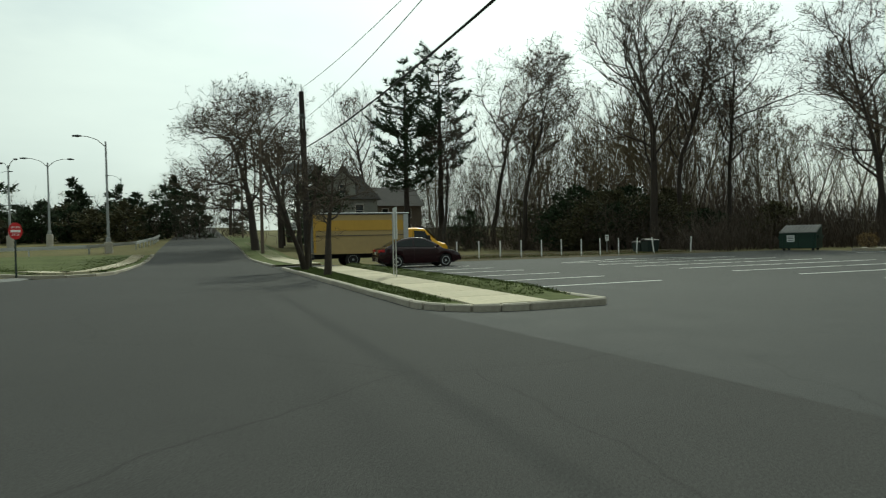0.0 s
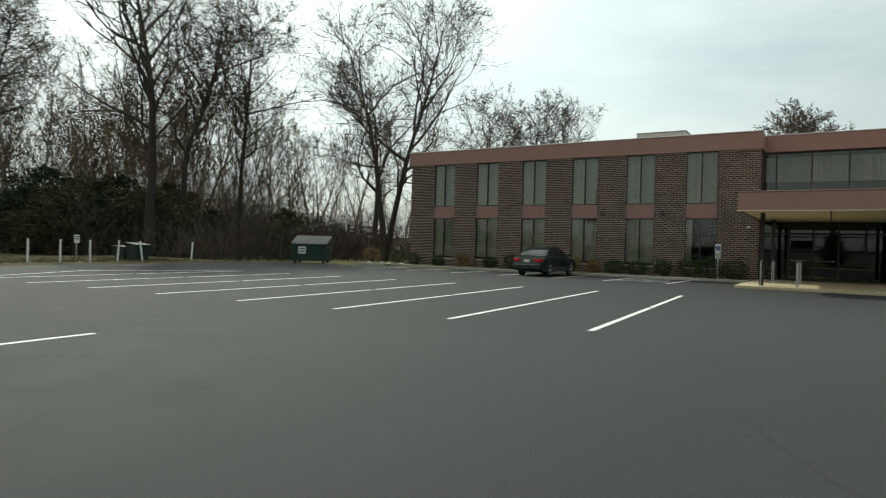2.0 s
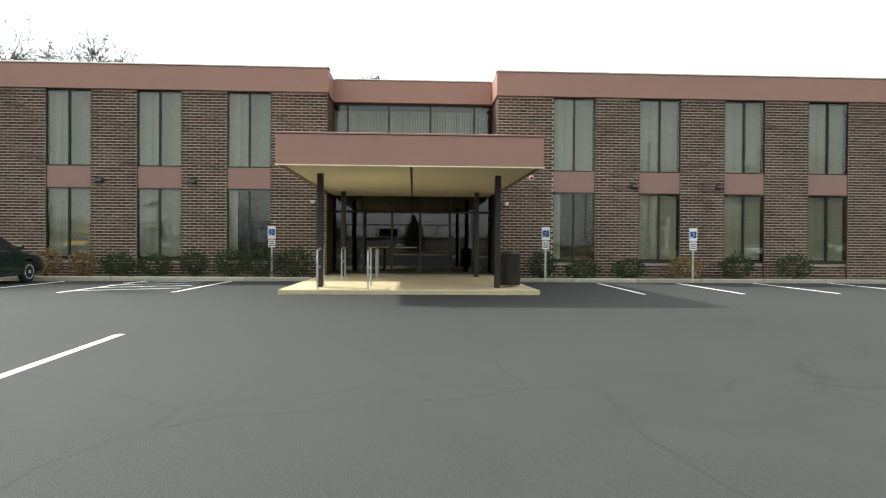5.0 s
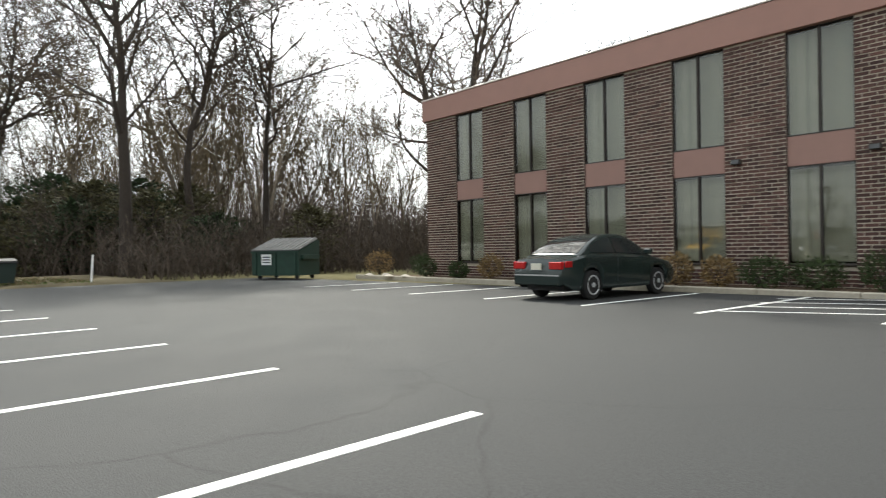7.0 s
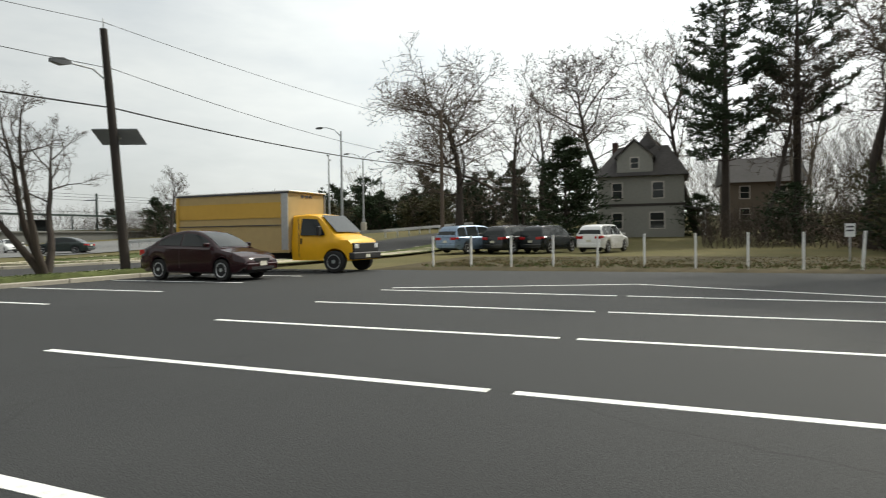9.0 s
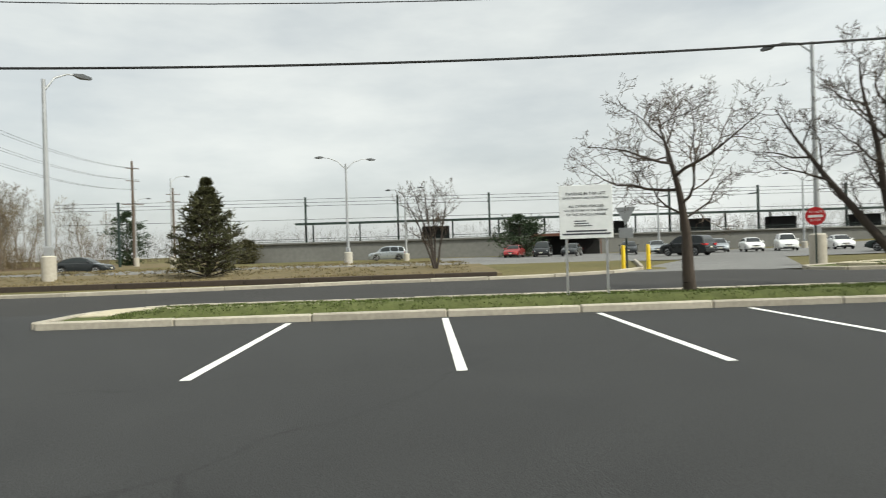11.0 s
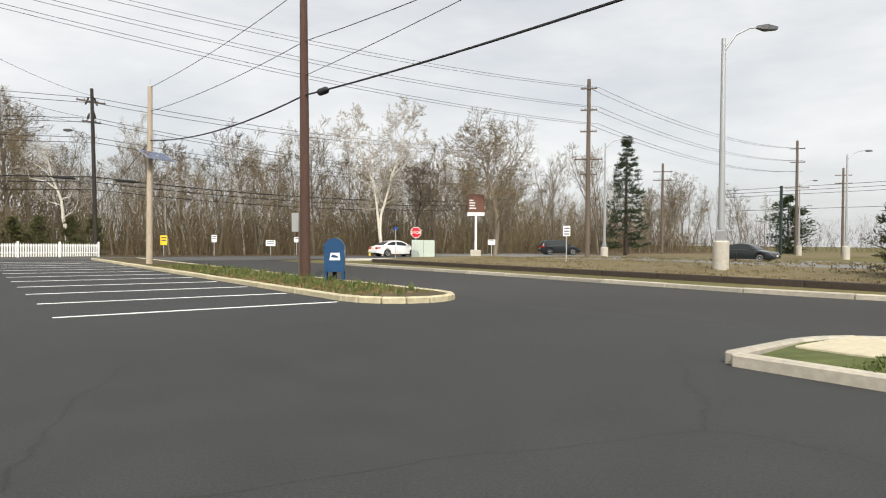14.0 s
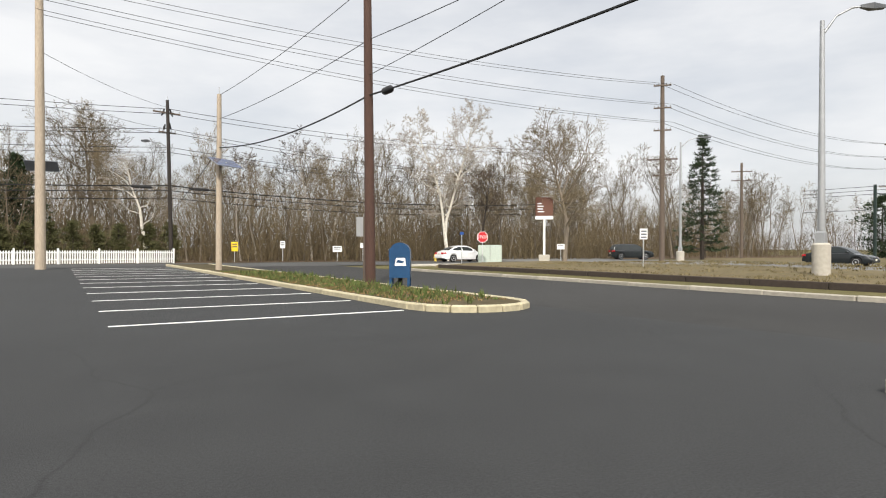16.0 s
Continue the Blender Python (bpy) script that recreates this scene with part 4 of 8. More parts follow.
part("back_box", Shape().box(-0.08, 0.08, -0.05, 0.0, -0.08, 0.08, 0.01), M_SIGNW, alarm)
part("red_lens", Shape().lathe([(0.06, 0.05), (0.055, 0.09), (0.03, 0.11), (0.005, 0.115)], 12, "y"), M_TAIL, alarm, "red domed lens", 40)
bin2 = thing("litter_bin", "dark slatted litter bin beside the canopy column", "litter bin", BLD @ pose(11.75, -5.6, 0.12))
part("liner", Shape().lathe([(0.22, 0.04), (0.23, 0.78), (0.21, 0.78), (0.2, 0.06)], 16), M_BLACK, bin2, "", 40)
slat_me = Shape().box(0.262, 0.28, -0.028, 0.028, 0.05, 0.82, 0.004).mesh("slat", M_BRONZE)
for k in range(24):
    part("slat", slat_me, M_BRONZE, bin2, m=pose(0, 0, 0, 0, 0, 15 * k))
for z in (0.08, 0.74):
    part("hoop", Shape().lathe([(0.235, z), (0.26, z), (0.26, z + 0.04), (0.235, z + 0.04)], 24), M_BRONZE, bin2, "", 30)
part("lid", Shape().lathe([(0.29, 0.83), (0.3, 0.86), (0.24, 0.92), (0.1, 0.95), (0.02, 0.95)], 24), M_BRONZE, bin2, "dark domed lid", 40)
for x in (5.7, 12.45):
    cm = thing("dome_camera", "white dome camera under the canopy edge", "camera", BLD @ pose(x, -0.03, 2.7), "dome cameras")
    part("mount", Shape().box(-0.05, 0.05, -0.12, 0.0, -0.03, 0.03, 0.01), M_WHITE, cm)
    part("dome", Shape().lathe([(0.09, 0), (0.09, -0.04), (0.07, -0.1), (0.02, -0.13)], 14, "z", (0, -0.14, 0.02)), M_WHITE, cm, "", 50)
# entrance slab
slab = Shape().box(5.95, 12.3, -6.95, RSET + 1.6, -0.1, 0.12, 0.02)
sl = setting("entrance_slab", slab, M_SLAB, "tan concrete entrance platform under the canopy", "platform")
sl.matrix_world = BLD


def handrail(x, y0, y1, z=0.12):
    h = thing("handrail", "bright tubular steel handrail by the entrance", "handrail", BLD @ pose(x, 0, z), "handrails")
    rr = 0.024
    part("top_rail", Shape().tube([(0, y0 - 0.02, 0.55), (0, y0 - 0.06, 0.8), (0, y0 + 0.08, 0.93), (0, (y0 + y1) / 2, 0.98), (0, y1 - 0.1, 0.98), (0, y1, 0.9), (0, y1, 0.6)], rr, 8), M_STEEL, h, "", 60)
    part("mid_rail", Shape().tube([(0, y0, 0.5), (0, y1, 0.55)], rr * 0.9, 8), M_STEEL, h, "", 60)
    for y in (y0, y1):
        part("rail_post", Shape().tube([(0, y, 0), (0, y, 0.93)], rr, 8), M_STEEL, h, "", 60)
        part("foot_plate", Shape().box(-0.06, 0.06, y - 0.06, y + 0.06, 0, 0.012), M_STEEL, h)


handrail(6.85, -6.75, -5.7)
handrail(8.08, -6.75, -5.7)
handrail(6.9, -1.9, -0.9)
handrail(8.0, -1.9, -0.9)
# planting bed along the front
for a, b in ((S0 - 3.0, 5.9), (12.35, S1)):
    bed = Shape().box(a, b, -1.5, -0.02, -0.1, 0.09, 0.0)
    bd = setting("planting_bed", bed, M_LITTER, "mulched planting bed along the brick front", "bed")
    bd.matrix_world = BLD
    kb = thing("kerb_bed", "concrete kerb along the planting bed", "kerb", BLD, "", "structure")
    n = round((b - a) / 2.2)
    km = Shape().box(0.006, (b - a) / n - 0.006, -0.08, 0.08, -0.1, 0.13, 0.025).mesh("kerb_stone", M_KERB)
    for k in range(n):
        part("kerb_stone", km, M_KERB, kb, m=pose(a + (b - a) * k / n, -1.58, 0))


# ---------------------------------------------------------------- signs
def access_sign(m):
    s = thing("accessible_parking_sign", "blue and white accessible parking sign on thin post", "sign", m, "accessible parking signs")
    part("post", Shape().box(-0.03, 0.03, 0.0, 0.03, 0, 1.95), M_STEEL, s)
    pl = part("sign_plate", Shape().box(-0.15, 0.15, -0.012, 0.0, 1.5, 1.98, 0.004), M_SIGNW, s)
    part("blue_square", Shape().box(-0.12, 0.12, -0.016, -0.0125, 1.62, 1.86), M_SIGNB, pl, "blue square")
    sy = Shape().tube([(0.0, -0.018, 1.82), (0.0, -0.018, 1.74), (0.05, -0.018, 1.72)], 0.009, 6)
    sy.tube([(-0.04 + 0.05 * math.cos(a), -0.018, 1.69 + 0.045 * math.sin(a)) for a in [k * 0.5 for k in range(6, 13)]], 0.008, 6)
    part("wheelchair_symbol", sy, M_WHITE, pl)
    p2 = part("lower_plate", Shape().box(-0.13, 0.13, -0.012, 0.0, 1.17, 1.46, 0.004), M_SIGNW, s)
    for k in range(3):
        part("text_bar", Shape().box(-0.1, 0.1, -0.015, -0.0125, 1.38 - 0.075 * k, 1.415 - 0.075 * k), M_BAR, p2)


access_sign(BLD @ pose(4.46, -0.9, 0.06) @ Matrix.Scale(0.88, 4))
access_sign(BLD @ pose(13.45, -2.1, 0.06) @ Matrix.Scale(0.88, 4))
access_sign(BLD @ pose(18.3, -2.1, 0.06) @ Matrix.Scale(0.88, 4))


def turned(x, y, deg, z=0.0):
    return pose(x, y, z, 0, 0, deg)


# notice board in the verge: its face looks into the car park (+x)
nb = thing("notice_board", "white parking notice board on two steel posts", "notice board", turned(4.5, 17.2, 80, 0.1) @ Matrix.Scale(0.78, 4))
for y in (-0.5, 0.5):
    part("post", Shape().box(y - 0.03, y + 0.03, 0.0, 0.05, 0, 2.7), M_STEEL, nb)
bp = part("board", Shape().box(-0.66, 0.66, -0.03, 0.0, 1.58, 2.93, 0.008), M_SIGNW, nb)
for k, (txt, sz) in enumerate((("PARKING IN THIS LOT", 0.098), ("IS FOR TENANTS AND GUESTS ONLY", 0.068), ("", 0), ("ALL OTHER VEHICLES", 0.09), ("WILL BE TOWED AT THE EXPENSE", 0.07), ("OF THE VEHICLE OWNER", 0.085))):
    if txt:
        lettering(txt, sz, M_BAR, bp, pose(0, -0.033, 2.71 - 0.105 * k, 90, 0, 0))
for k, wd in enumerate((0.3, 0.36, 0.44)):
    part("text_bar", Shape().box(-0.3, -0.3 + wd, -0.034, -0.031, 2.01 - 0.06 * k, 2.035 - 0.06 * k), M_BAR, bp)
for k, wd in enumerate((0.5, 0.6)):
    part("text_bar", Shape().box(-wd, wd, -0.034, -0.031, 1.75 - 0.075 * k, 1.79 - 0.075 * k), M_BAR, bp)


def do_not_enter(m):
    s = thing("do_not_enter_sign", "round red do not enter sign on dark post", "sign", m, "no entry signs")
    part("post", Shape().box(-0.035, 0.035, 0.0, 0.04, 0, 2.3), M_GREENIRON, s)
    d = Shape().lathe([(0.38, -0.006), (0.38, 0.006)], 28, "y", (0, -0.01, 2.1))
    disc = part("sign_disc", d, M_SIGNR, s, "red disc", 30)
    part("white_bar", Shape().box(-0.27, 0.27, -0.021, -0.0165, 2.04, 2.15), M_WHITE, disc)
    lettering("DO NOT", 0.13, M_WHITE, disc, pose(0, -0.018, 2.27, 90, 0, 0))
    lettering("ENTER", 0.13, M_WHITE, disc, pose(0, -0.018, 1.93, 90, 0, 0))


do_not_enter(turned(-9.2, 30.5, 59, 0.02))

# stop sign
st = thing("stop_sign", "red octagonal stop sign on steel post", "sign", turned(-14.10, -26.90, 144, 0.05))
part("post", Shape().box(-0.03, 0.03, 0.0, 0.04, 0, 2.3), M_STEEL, st)
octo = [(0.41 * math.cos(radians(22.5 + 45 * k)), 0.41 * math.sin(radians(22.5 + 45 * k))) for k in range(8)]
so = Shape().add([(x, -0.02, 1.95 + y) for x, y in octo] + [(x, -0.008, 1.95 + y) for x, y in octo],
                 [tuple(range(8)), tuple(reversed(range(8, 16)))] + [(i, i + 8, (i + 1) % 8 + 8, (i + 1) % 8) for i in range(8)])
face = part("sign_face", so, M_WHITE, st, "white rim")
oi = [(0.375 * math.cos(radians(22.5 + 45 * k)), 0.375 * math.sin(radians(22.5 + 45 * k))) for k in range(8)]
part("red_field", Shape().add([(x, -0.024, 1.95 + y) for x, y in oi] + [(x, -0.0205, 1.95 + y) for x, y in oi],
                              [tuple(range(8)), tuple(reversed(range(8, 16)))] + [(i, i + 8, (i + 1) % 8 + 8, (i + 1) % 8) for i in range(8)]), M_SIGNR, face)
lettering("STOP", 0.3, M_WHITE, face, pose(0, -0.026, 1.94, 90, 0, 0))


def small_sign(x, y, deg, h, w, sh, face_mat, label, bars=2, post=None, z=0.05):
    s = thing("street_sign", label, "sign", turned(x, y, deg, z))
    part("post", Shape().box(-0.025, 0.025, 0, 0.035, 0, h), post or M_STEEL, s)
    p = part("sign_plate", Shape().box(-w / 2, w / 2, -0.012, 0, h - sh, h, 0.003), face_mat, s)
    for k in range(bars):
        part("text_bar", Shape().box(-w * 0.36, w * 0.36, -0.0155, -0.0125, h - sh * (0.3 + 0.28 * k), h - sh * (0.18 + 0.28 * k)), M_BAR, p)
    return s


small_sign(-11.70, -10.50, 148, 2.1, 0.36, 0.5, M_SIGNW, "small white parking restriction sign on post", 3)
small_sign(3.10, -8.90, 328, 2.1, 0.5, 0.62, M_SIGNBACK, "grey back of a street sign on wooden post", 0, M_WOOD_POLE, 0.1)
small_sign(-0.70, -42.3, 165, 1.6, 0.5, 0.75, M_BOLLARD, "yellow and white notice beside the road", 2)
small_sign(-9.40, -37.70 - 4.5, 150, 1.3, 0.8, 0.5, M_SIGNW, "low white notice before the woods", 2)
small_sign(-4.60, -42.3, 160, 1.7, 0.4, 0.6, M_SIGNW, "small white sign before the woods", 2)
small_sign(-12.0, -42.6, 155, 1.6, 0.45, 0.45, M_SIGNW, "small white sign before the woods", 1)
small_sign(-20.40, -25.80, 140, 1.5, 0.55, 0.4, M_SIGNW, "small white sign beside the brown sign", 1)
small_sign(-15.10, -31.10, 148, 2.4, 0.3, 0.2, M_SIGNB, "narrow street name blade on post", 0)
br = thing("brown_roadside_sign", "brown roadside sign on white pole with concrete foot", "sign", turned(-19.40, -26.50, 140, 0.0))
part("footing", Shape().box(-0.4, 0.4, -0.4, 0.4, 0, 0.75, 0.04), M_CONC, br)
part("pole", Shape().tube([(0, 0, 0.75), (0, 0, 3.5)], 0.09, 12), M_WHITE, br, "", 40)
bb = part("board", Shape().box(-0.65, 0.65, -0.08, 0.08, 3.35, 5.0, 0.02), M_SIGNBR, br)
for k, wd in enumerate((0.3, 0.45, 0.4, 0.5)):
    part("text_bar", Shape().box(-0.5, -0.5 + wd, -0.086, -0.081, 4.5 - 0.2 * k, 4.58 - 0.2 * k), M_SIGNW, bb)
part("lower_panel", Shape().box(-0.65, 0.65, -0.086, -0.081, 3.36, 3.62), M_SIGNW, bb)


# ---------------------------------------------------------------- poles, lamps, cables
def utility_pole(x, y, h, material, label, lean=(0, 0), r=0.16, z=0.1, solar=None, arms=(), lamp=None):
    p = thing("utility_pole", label, "utility pole", pose(x, y, gz(x, y) + z))
    top = Vector((lean[0], lean[1], h))
    part("shaft", Shape().tube([(0, 0, -0.3), top * 0.5, top], [r, r * 0.88, r * 0.7], 14), material, p, "", 40)
    part("pole_cap", Shape().tube([top, top + Vector((0, 0, 0.35))], 0.025, 6), M_STEEL, p)
    if solar:
        hz, deg, tilt = solar
        o = top * (hz / h)
        m = pose(o.x, o.y, o.z, 0, 0, deg)
        br_ = part("panel_bracket", Shape().box(-0.05, 0.05, -0.5, 0.1, -0.05, 0.05).tube([(0, 0, -0.4), (0, -0.4, 0)], 0.025, 6), M_STEEL, p, "", 0, m)
        pan = part("solar_panel", Shape().box(-0.78, 0.78, -0.45, 0.45, -0.02, 0.02, 0.005), M_PANELBACK, p, "dark blue solar panel in metal frame", 0, m @ pose(0, -0.45, 0.02, tilt, 0, 0))
        for i in range(6):
            for j in range(3):
                part("solar_cell", Shape().box(-0.75 + 0.252 * i, -0.51 + 0.252 * i, -0.42 + 0.283 * j, -0.15 + 0.283 * j, 0.0205, 0.024), M_SOLAR, pan)
    for hz, half, deg in arms:
        o = top * (hz / h)
        a = part("crossarm", Shape().box(-half, half, -0.17 - r * 0.2, -0.17 + 0.09 - r * 0.2, -0.06, 0.06, 0.01), M_WOOD_POLE, p, "", 0, pose(o.x, o.y, o.z, 0, 0, deg))
        for k in (-0.92, -0.45, 0.45, 0.92):
            part("insulator", Shape().lathe([(0.03, 0.06), (0.05, 0.1), (0.03, 0.14), (0.045, 0.18), (0.02, 0.22)], 8, "z", (half * k, -0.13 - r * 0.2, 0)), M_SIGNBACK, a)
    if lamp:
        hz, reach, deg = lamp
        o = top * (hz / h)
        m = pose(o.x, o.y, o.z, 0, 0, deg)
        part("lamp_arm", Shape().tube([(0, 0, -0.1), (reach * 0.4, 0, 0.25), (reach, 0, 0.28)], 0.03, 8), M_ALU, p, "", 60, m)
        part("lamp_head", Shape().add([(reach + a, b, 0.28 + c) for a, b, c in (
            (-0.05, -0.06, 0.05), (-0.05, 0.06, 0.05), (0.25, -0.15, 0.1), (0.25, 0.15, 0.1), (0.6, -0.09, 0.03), (0.6, 0.09, 0.03),
            (-0.05, -0.06, -0.04), (-0.05, 0.06, -0.04), (0.25, -0.14, -0.13), (0.25, 0.14, -0.13), (0.6, -0.09, -0.08), (0.6, 0.09, -0.08))],
            [(0, 2, 3, 1), (2, 4, 5, 3), (6, 7, 9, 8), (8, 9, 11, 10), (0, 6, 8, 2), (2, 8, 10, 4), (1, 3, 9, 7), (3, 5, 11, 9), (0, 1, 7, 6), (4, 10, 11, 5)]), M_LUM, p, "cobra head luminaire", 50, m)
    return p, p.matrix_world @ top


utility_pole(3.35, 27.85, 8.3, M_WOOD_DARK, "dark leaning utility pole with solar panel and lamp", (-0.22, -0.5), 0.17, 0.1, (4.7, 205, 28), (), (6.6, 1.3, 261))
utility_pole(3.75, 56.0, 10.2, M_WOOD_POLE, "weathered utility pole beside the street", (0, 0), 0.16, 0.1, None, ((8.6, 0.5, 60),))
utility_pole(4.3, 92.0, 10.0, M_WOOD_POLE, "weathered utility pole far up the street")
utility_pole(3.15, -8.30, 9.6, M_WOOD_RED, "red brown utility pole in the verge", (0.1, -0.1), 0.17)
utility_pole(4.70, -22.50, 8.6, M_WOOD_PALE, "pale utility pole with solar panel", (0, 0), 0.15, 0.1, (5.2, 210, 30))
utility_pole(12.20, -30.30, 15.5, M_WOOD_PALE, "tall pale utility pole with solar panel", (0.1, 0), 0.27, -0.05, (5.6, -10, 32))
dpole, _ = utility_pole(3.50, -45.70, 13.2, M_WOOD_DARK, "dark utility pole with fuse cutouts before the woods", (0.35, 0), 0.17, -0.1, None, ((12.2, 1.1, 15), (10.6, 0.7, 15)), (9.4, 1.6, 20))
for k, (dx, dz) in enumerate(((-0.42, 12.25), (0.0, 12.55), (0.42, 12.25), (-0.3, 11.2), (0.3, 11.0))):
    part("fuse_cutout", Shape().tube([(0.33 + dx, -0.25, dz - 0.3), (0.33 + dx * 0.7, -0.3, dz), (0.33 + dx * 0.5, -0.22, dz + 0.28)], [0.05, 0.09, 0.05], 8), M_BLACK, dpole, "black fuse cutout", 40)
utility_pole(-34.80, -28.50, 16.8, M_WOOD_POLE, "tall transmission pole with several crossarms", (0, 0), 0.24, -0.1, None, ((15.9, 0.75, 130), (13.9, 0.75, 130), (11.9, 0.75, 130), (9.3, 1.3, 130), (7.9, 0.8, 130)))
utility_pole(-67.80, -42.50, 13.0, M_WOOD_POLE, "far brown utility pole with crossarms", (0, 0), 0.22, -0.1, None, ((11.8, 1.3, 130), (10.6, 1.3, 130)))
utility_pole(-86.80, -32.50, 17.0, M_WOOD_POLE, "far brown utility pole with crossarms", (0, 0), 0.24, -0.1, None, ((15.8, 1.0, 125), (13.8, 1.0, 125), (10.0, 1.6, 125)))
utility_pole(-100.80, -31.50, 14.0, M_WOOD_POLE, "far brown utility pole with crossarms", (0, 0), 0.22, -0.1, None, ((12.8, 1.2, 125), (11.5, 1.2, 125)))


def cable(a, b, sag, r, n=14, label="black overhead cable between poles", extra=None):
    a, b = Vector(a), Vector(b)
    pts = [a + (b - a) * (i / n) - Vector((0, 0, sag * 4 * (i / n) * (1 - i / n))) for i in range(n + 1)]
    c = thing("overhead_cable", label, "cable", None, "overhead cables")
    part("strand", Shape().tube(pts, r, 5), M_WIRE, c)
    if extra is not None:
        k = extra
        p, q = pts[k], pts[k + 1]
        part("splice_case", Shape().tube([p, p + (q - p) * 0.15, p + (q - p) * 0.85, q], [0.04, 0.1, 0.1, 0.04], 10), M_BLACK, c, "black splice case", 40)


A, B, C, D = Vector((3.2, 27.5, 5.75)), Vector((3.22, -8.35, 5.95)), Vector((4.70, -22.50, 6.1)), Vector((3.70, -45.70, 3.9))
cable(A, B, 0.60, 0.028, 40)
ca = thing("cable_splice", "black splice case hung on the cable", "cable splice")
part("case", Shape().tube([(3.20, -7.40, 5.86), (3.20, -7.25, 5.85), (3.20, -6.85, 5.84), (3.20, -6.70, 5.83)], [0.03, 0.11, 0.11, 0.03], 10), M_BLACK, ca, "", 40)
for x0, x1 in ((0.5, 2.2), (4.9, 6.6)):
    cs = thing("cable_splice", "black splice case hung on the cable", "cable splice")
    part("case", Shape().tube([(x0, -45.72, 5.95), (x0 + 0.2, -45.72, 6.0), (x1 - 0.2, -45.72, 6.02), (x1, -45.72, 6.05)], [0.03, 0.12, 0.12, 0.03], 10), M_BLACK, cs, "", 40)
cable(B, C, 0.4, 0.028)
cable(C, D, 0.2, 0.022)
cable(A, (3.75, 56.0, 6.4), 0.4, 0.028)
cable((3.75, 56.0, 6.4), (4.3, 92.0, 8.5), 0.4, 0.025)
cable((3.2, 27.6, 7.1), (3.22, -8.35, 7.68), 0.8, 0.012)
cable((3.2, 27.6, 7.1), (3.75, 56.0, 6.9), 0.5, 0.012)
cable((3.22, -8.35, 7.68), (4.70, -22.50, 7.5), 0.2, 0.012)
cable((3.2, 27.3, 8.6), (3.75, 56.0, 9.4), 0.3, 0.010)
cable((3.2, 27.3, 8.6), (3.25, -8.35, 6.55), 0.6, 0.010)
cable((3.25, -8.40, 9.4), (4.70, -22.50, 8.65), 0.2, 0.012)
for dz in (0, 0.9, 1.7):
    cable((-34.80, -28.50, 15.9 - 2 * dz), (12.20, -30.30, 15.3 - dz), 0.8, 0.015, 24)
    cable((-35.40, -27.80, 15.9 - 2 * dz), (12.40, -29.50, 15.3 - dz), 0.8, 0.015, 24)
    cable((-34.80, -28.50, 15.9 - 2 * dz), (-86.80, -32.50, 15.8 - 2 * dz), 1.4, 0.018, 24)
    cable((-35.40, -27.80, 15.9 - 2 * dz), (-87.30, -31.90, 15.8 - 2 * dz), 1.4, 0.018, 24)
for z0, z1, r in ((12.4, 12.6, 0.022), (12.0, 12.2, 0.022), (10.8, 9.2, 0.022), (10.5, 9.0, 0.022), (9.3, 8.6, 0.022), (8.9, 8.2, 0.022), (6.2, 6.6, 0.045), (5.8, 6.1, 0.035), (5.2, 5.6, 0.03)):
    cable((3.70, -45.70, z0), (-40.80, -44.50, z1), 0.9, r, 24)
    cable((3.70, -45.70, z0), (59.20, -46.00, z1), 0.9, r, 24)
for z0, z1 in ((12.5, 12.6), (10.8, 10.5), (10.4, 9.8)):
    cable((3.70, -45.70, z0), (12.20, -30.30, z1 - 1.0), 0.3, 0.012)
for dz in (0.0, 0.5, 1.0, 3.0):
    cable((-77.30, -39.50, 9.3 - dz), (-76.5, 150.0, 9.3 - dz), 0.2, 0.03, 10, "thin railway overhead line")


def street_lamp(x, y, h, deg, label, double=False, base=1.3, z=0.0, reach=2.0, foot=0.36):
    p = thing("street_lamp", label, "street lamp", pose(x, y, gz(x, y) + z, 0, 0, deg), "street lamps")
    if base:
        part("foundation", Shape().lathe([(foot, -0.2), (foot, base - 0.06), (foot - 0.06, base)], 20, "z"), M_CONC, p, "round concrete foundation", 40)
    part("transformer_base", Shape().lathe([(0.2, base), (0.2, base + 0.35), (0.13, base + 0.42)], 4, "z"), M_ALU, p)
    part("shaft", Shape().tube([(0, 0, base + 0.42), (0, 0, h * 0.6), (0, 0, h)], [0.125, 0.10, 0.075], 14), M_ALU, p, "tapered aluminium shaft", 40)
    for s in ((1, -1) if double else (1,)):
        part("bracket_arm", Shape().tube([(0, 0, h - 0.5), (s * reach * 0.35, 0, h + 0.15), (s * reach * 0.75, 0, h + 0.42), (s * reach, 0, h + 0.45)], [0.05, 0.04, 0.035, 0.03], 8), M_ALU, p, "", 60)
        part("luminaire", Shape().add([(s * (reach + a), b, h + 0.45 + c) for a, b, c in (
            (-0.05, -0.06, 0.05), (-0.05, 0.06, 0.05), (0.3, -0.15, 0.09), (0.3, 0.15, 0.09), (0.72, -0.10, 0.02), (0.72, 0.10, 0.02),
            (-0.05, -0.06, -0.04), (-0.05, 0.06, -0.04), (0.3, -0.14, -0.11), (0.3, 0.14, -0.11), (0.72, -0.10, -0.08), (0.72, 0.10, -0.08))],
            [(0, 2, 3, 1), (2, 4, 5, 3), (6, 7, 9, 8), (8, 9, 11, 10), (0, 6, 8, 2), (2, 8, 10, 4), (1, 3, 9, 7), (3, 5, 11, 9), (0, 1, 7, 6), (4, 10, 11, 5)]), M_LUM, p, "cobra head luminaire")
    return p


street_lamp(-10.70, -2.00, 8.85, 145, "tall aluminium street lamp on concrete foundation", base=1.3, reach=1.3, foot=0.29)
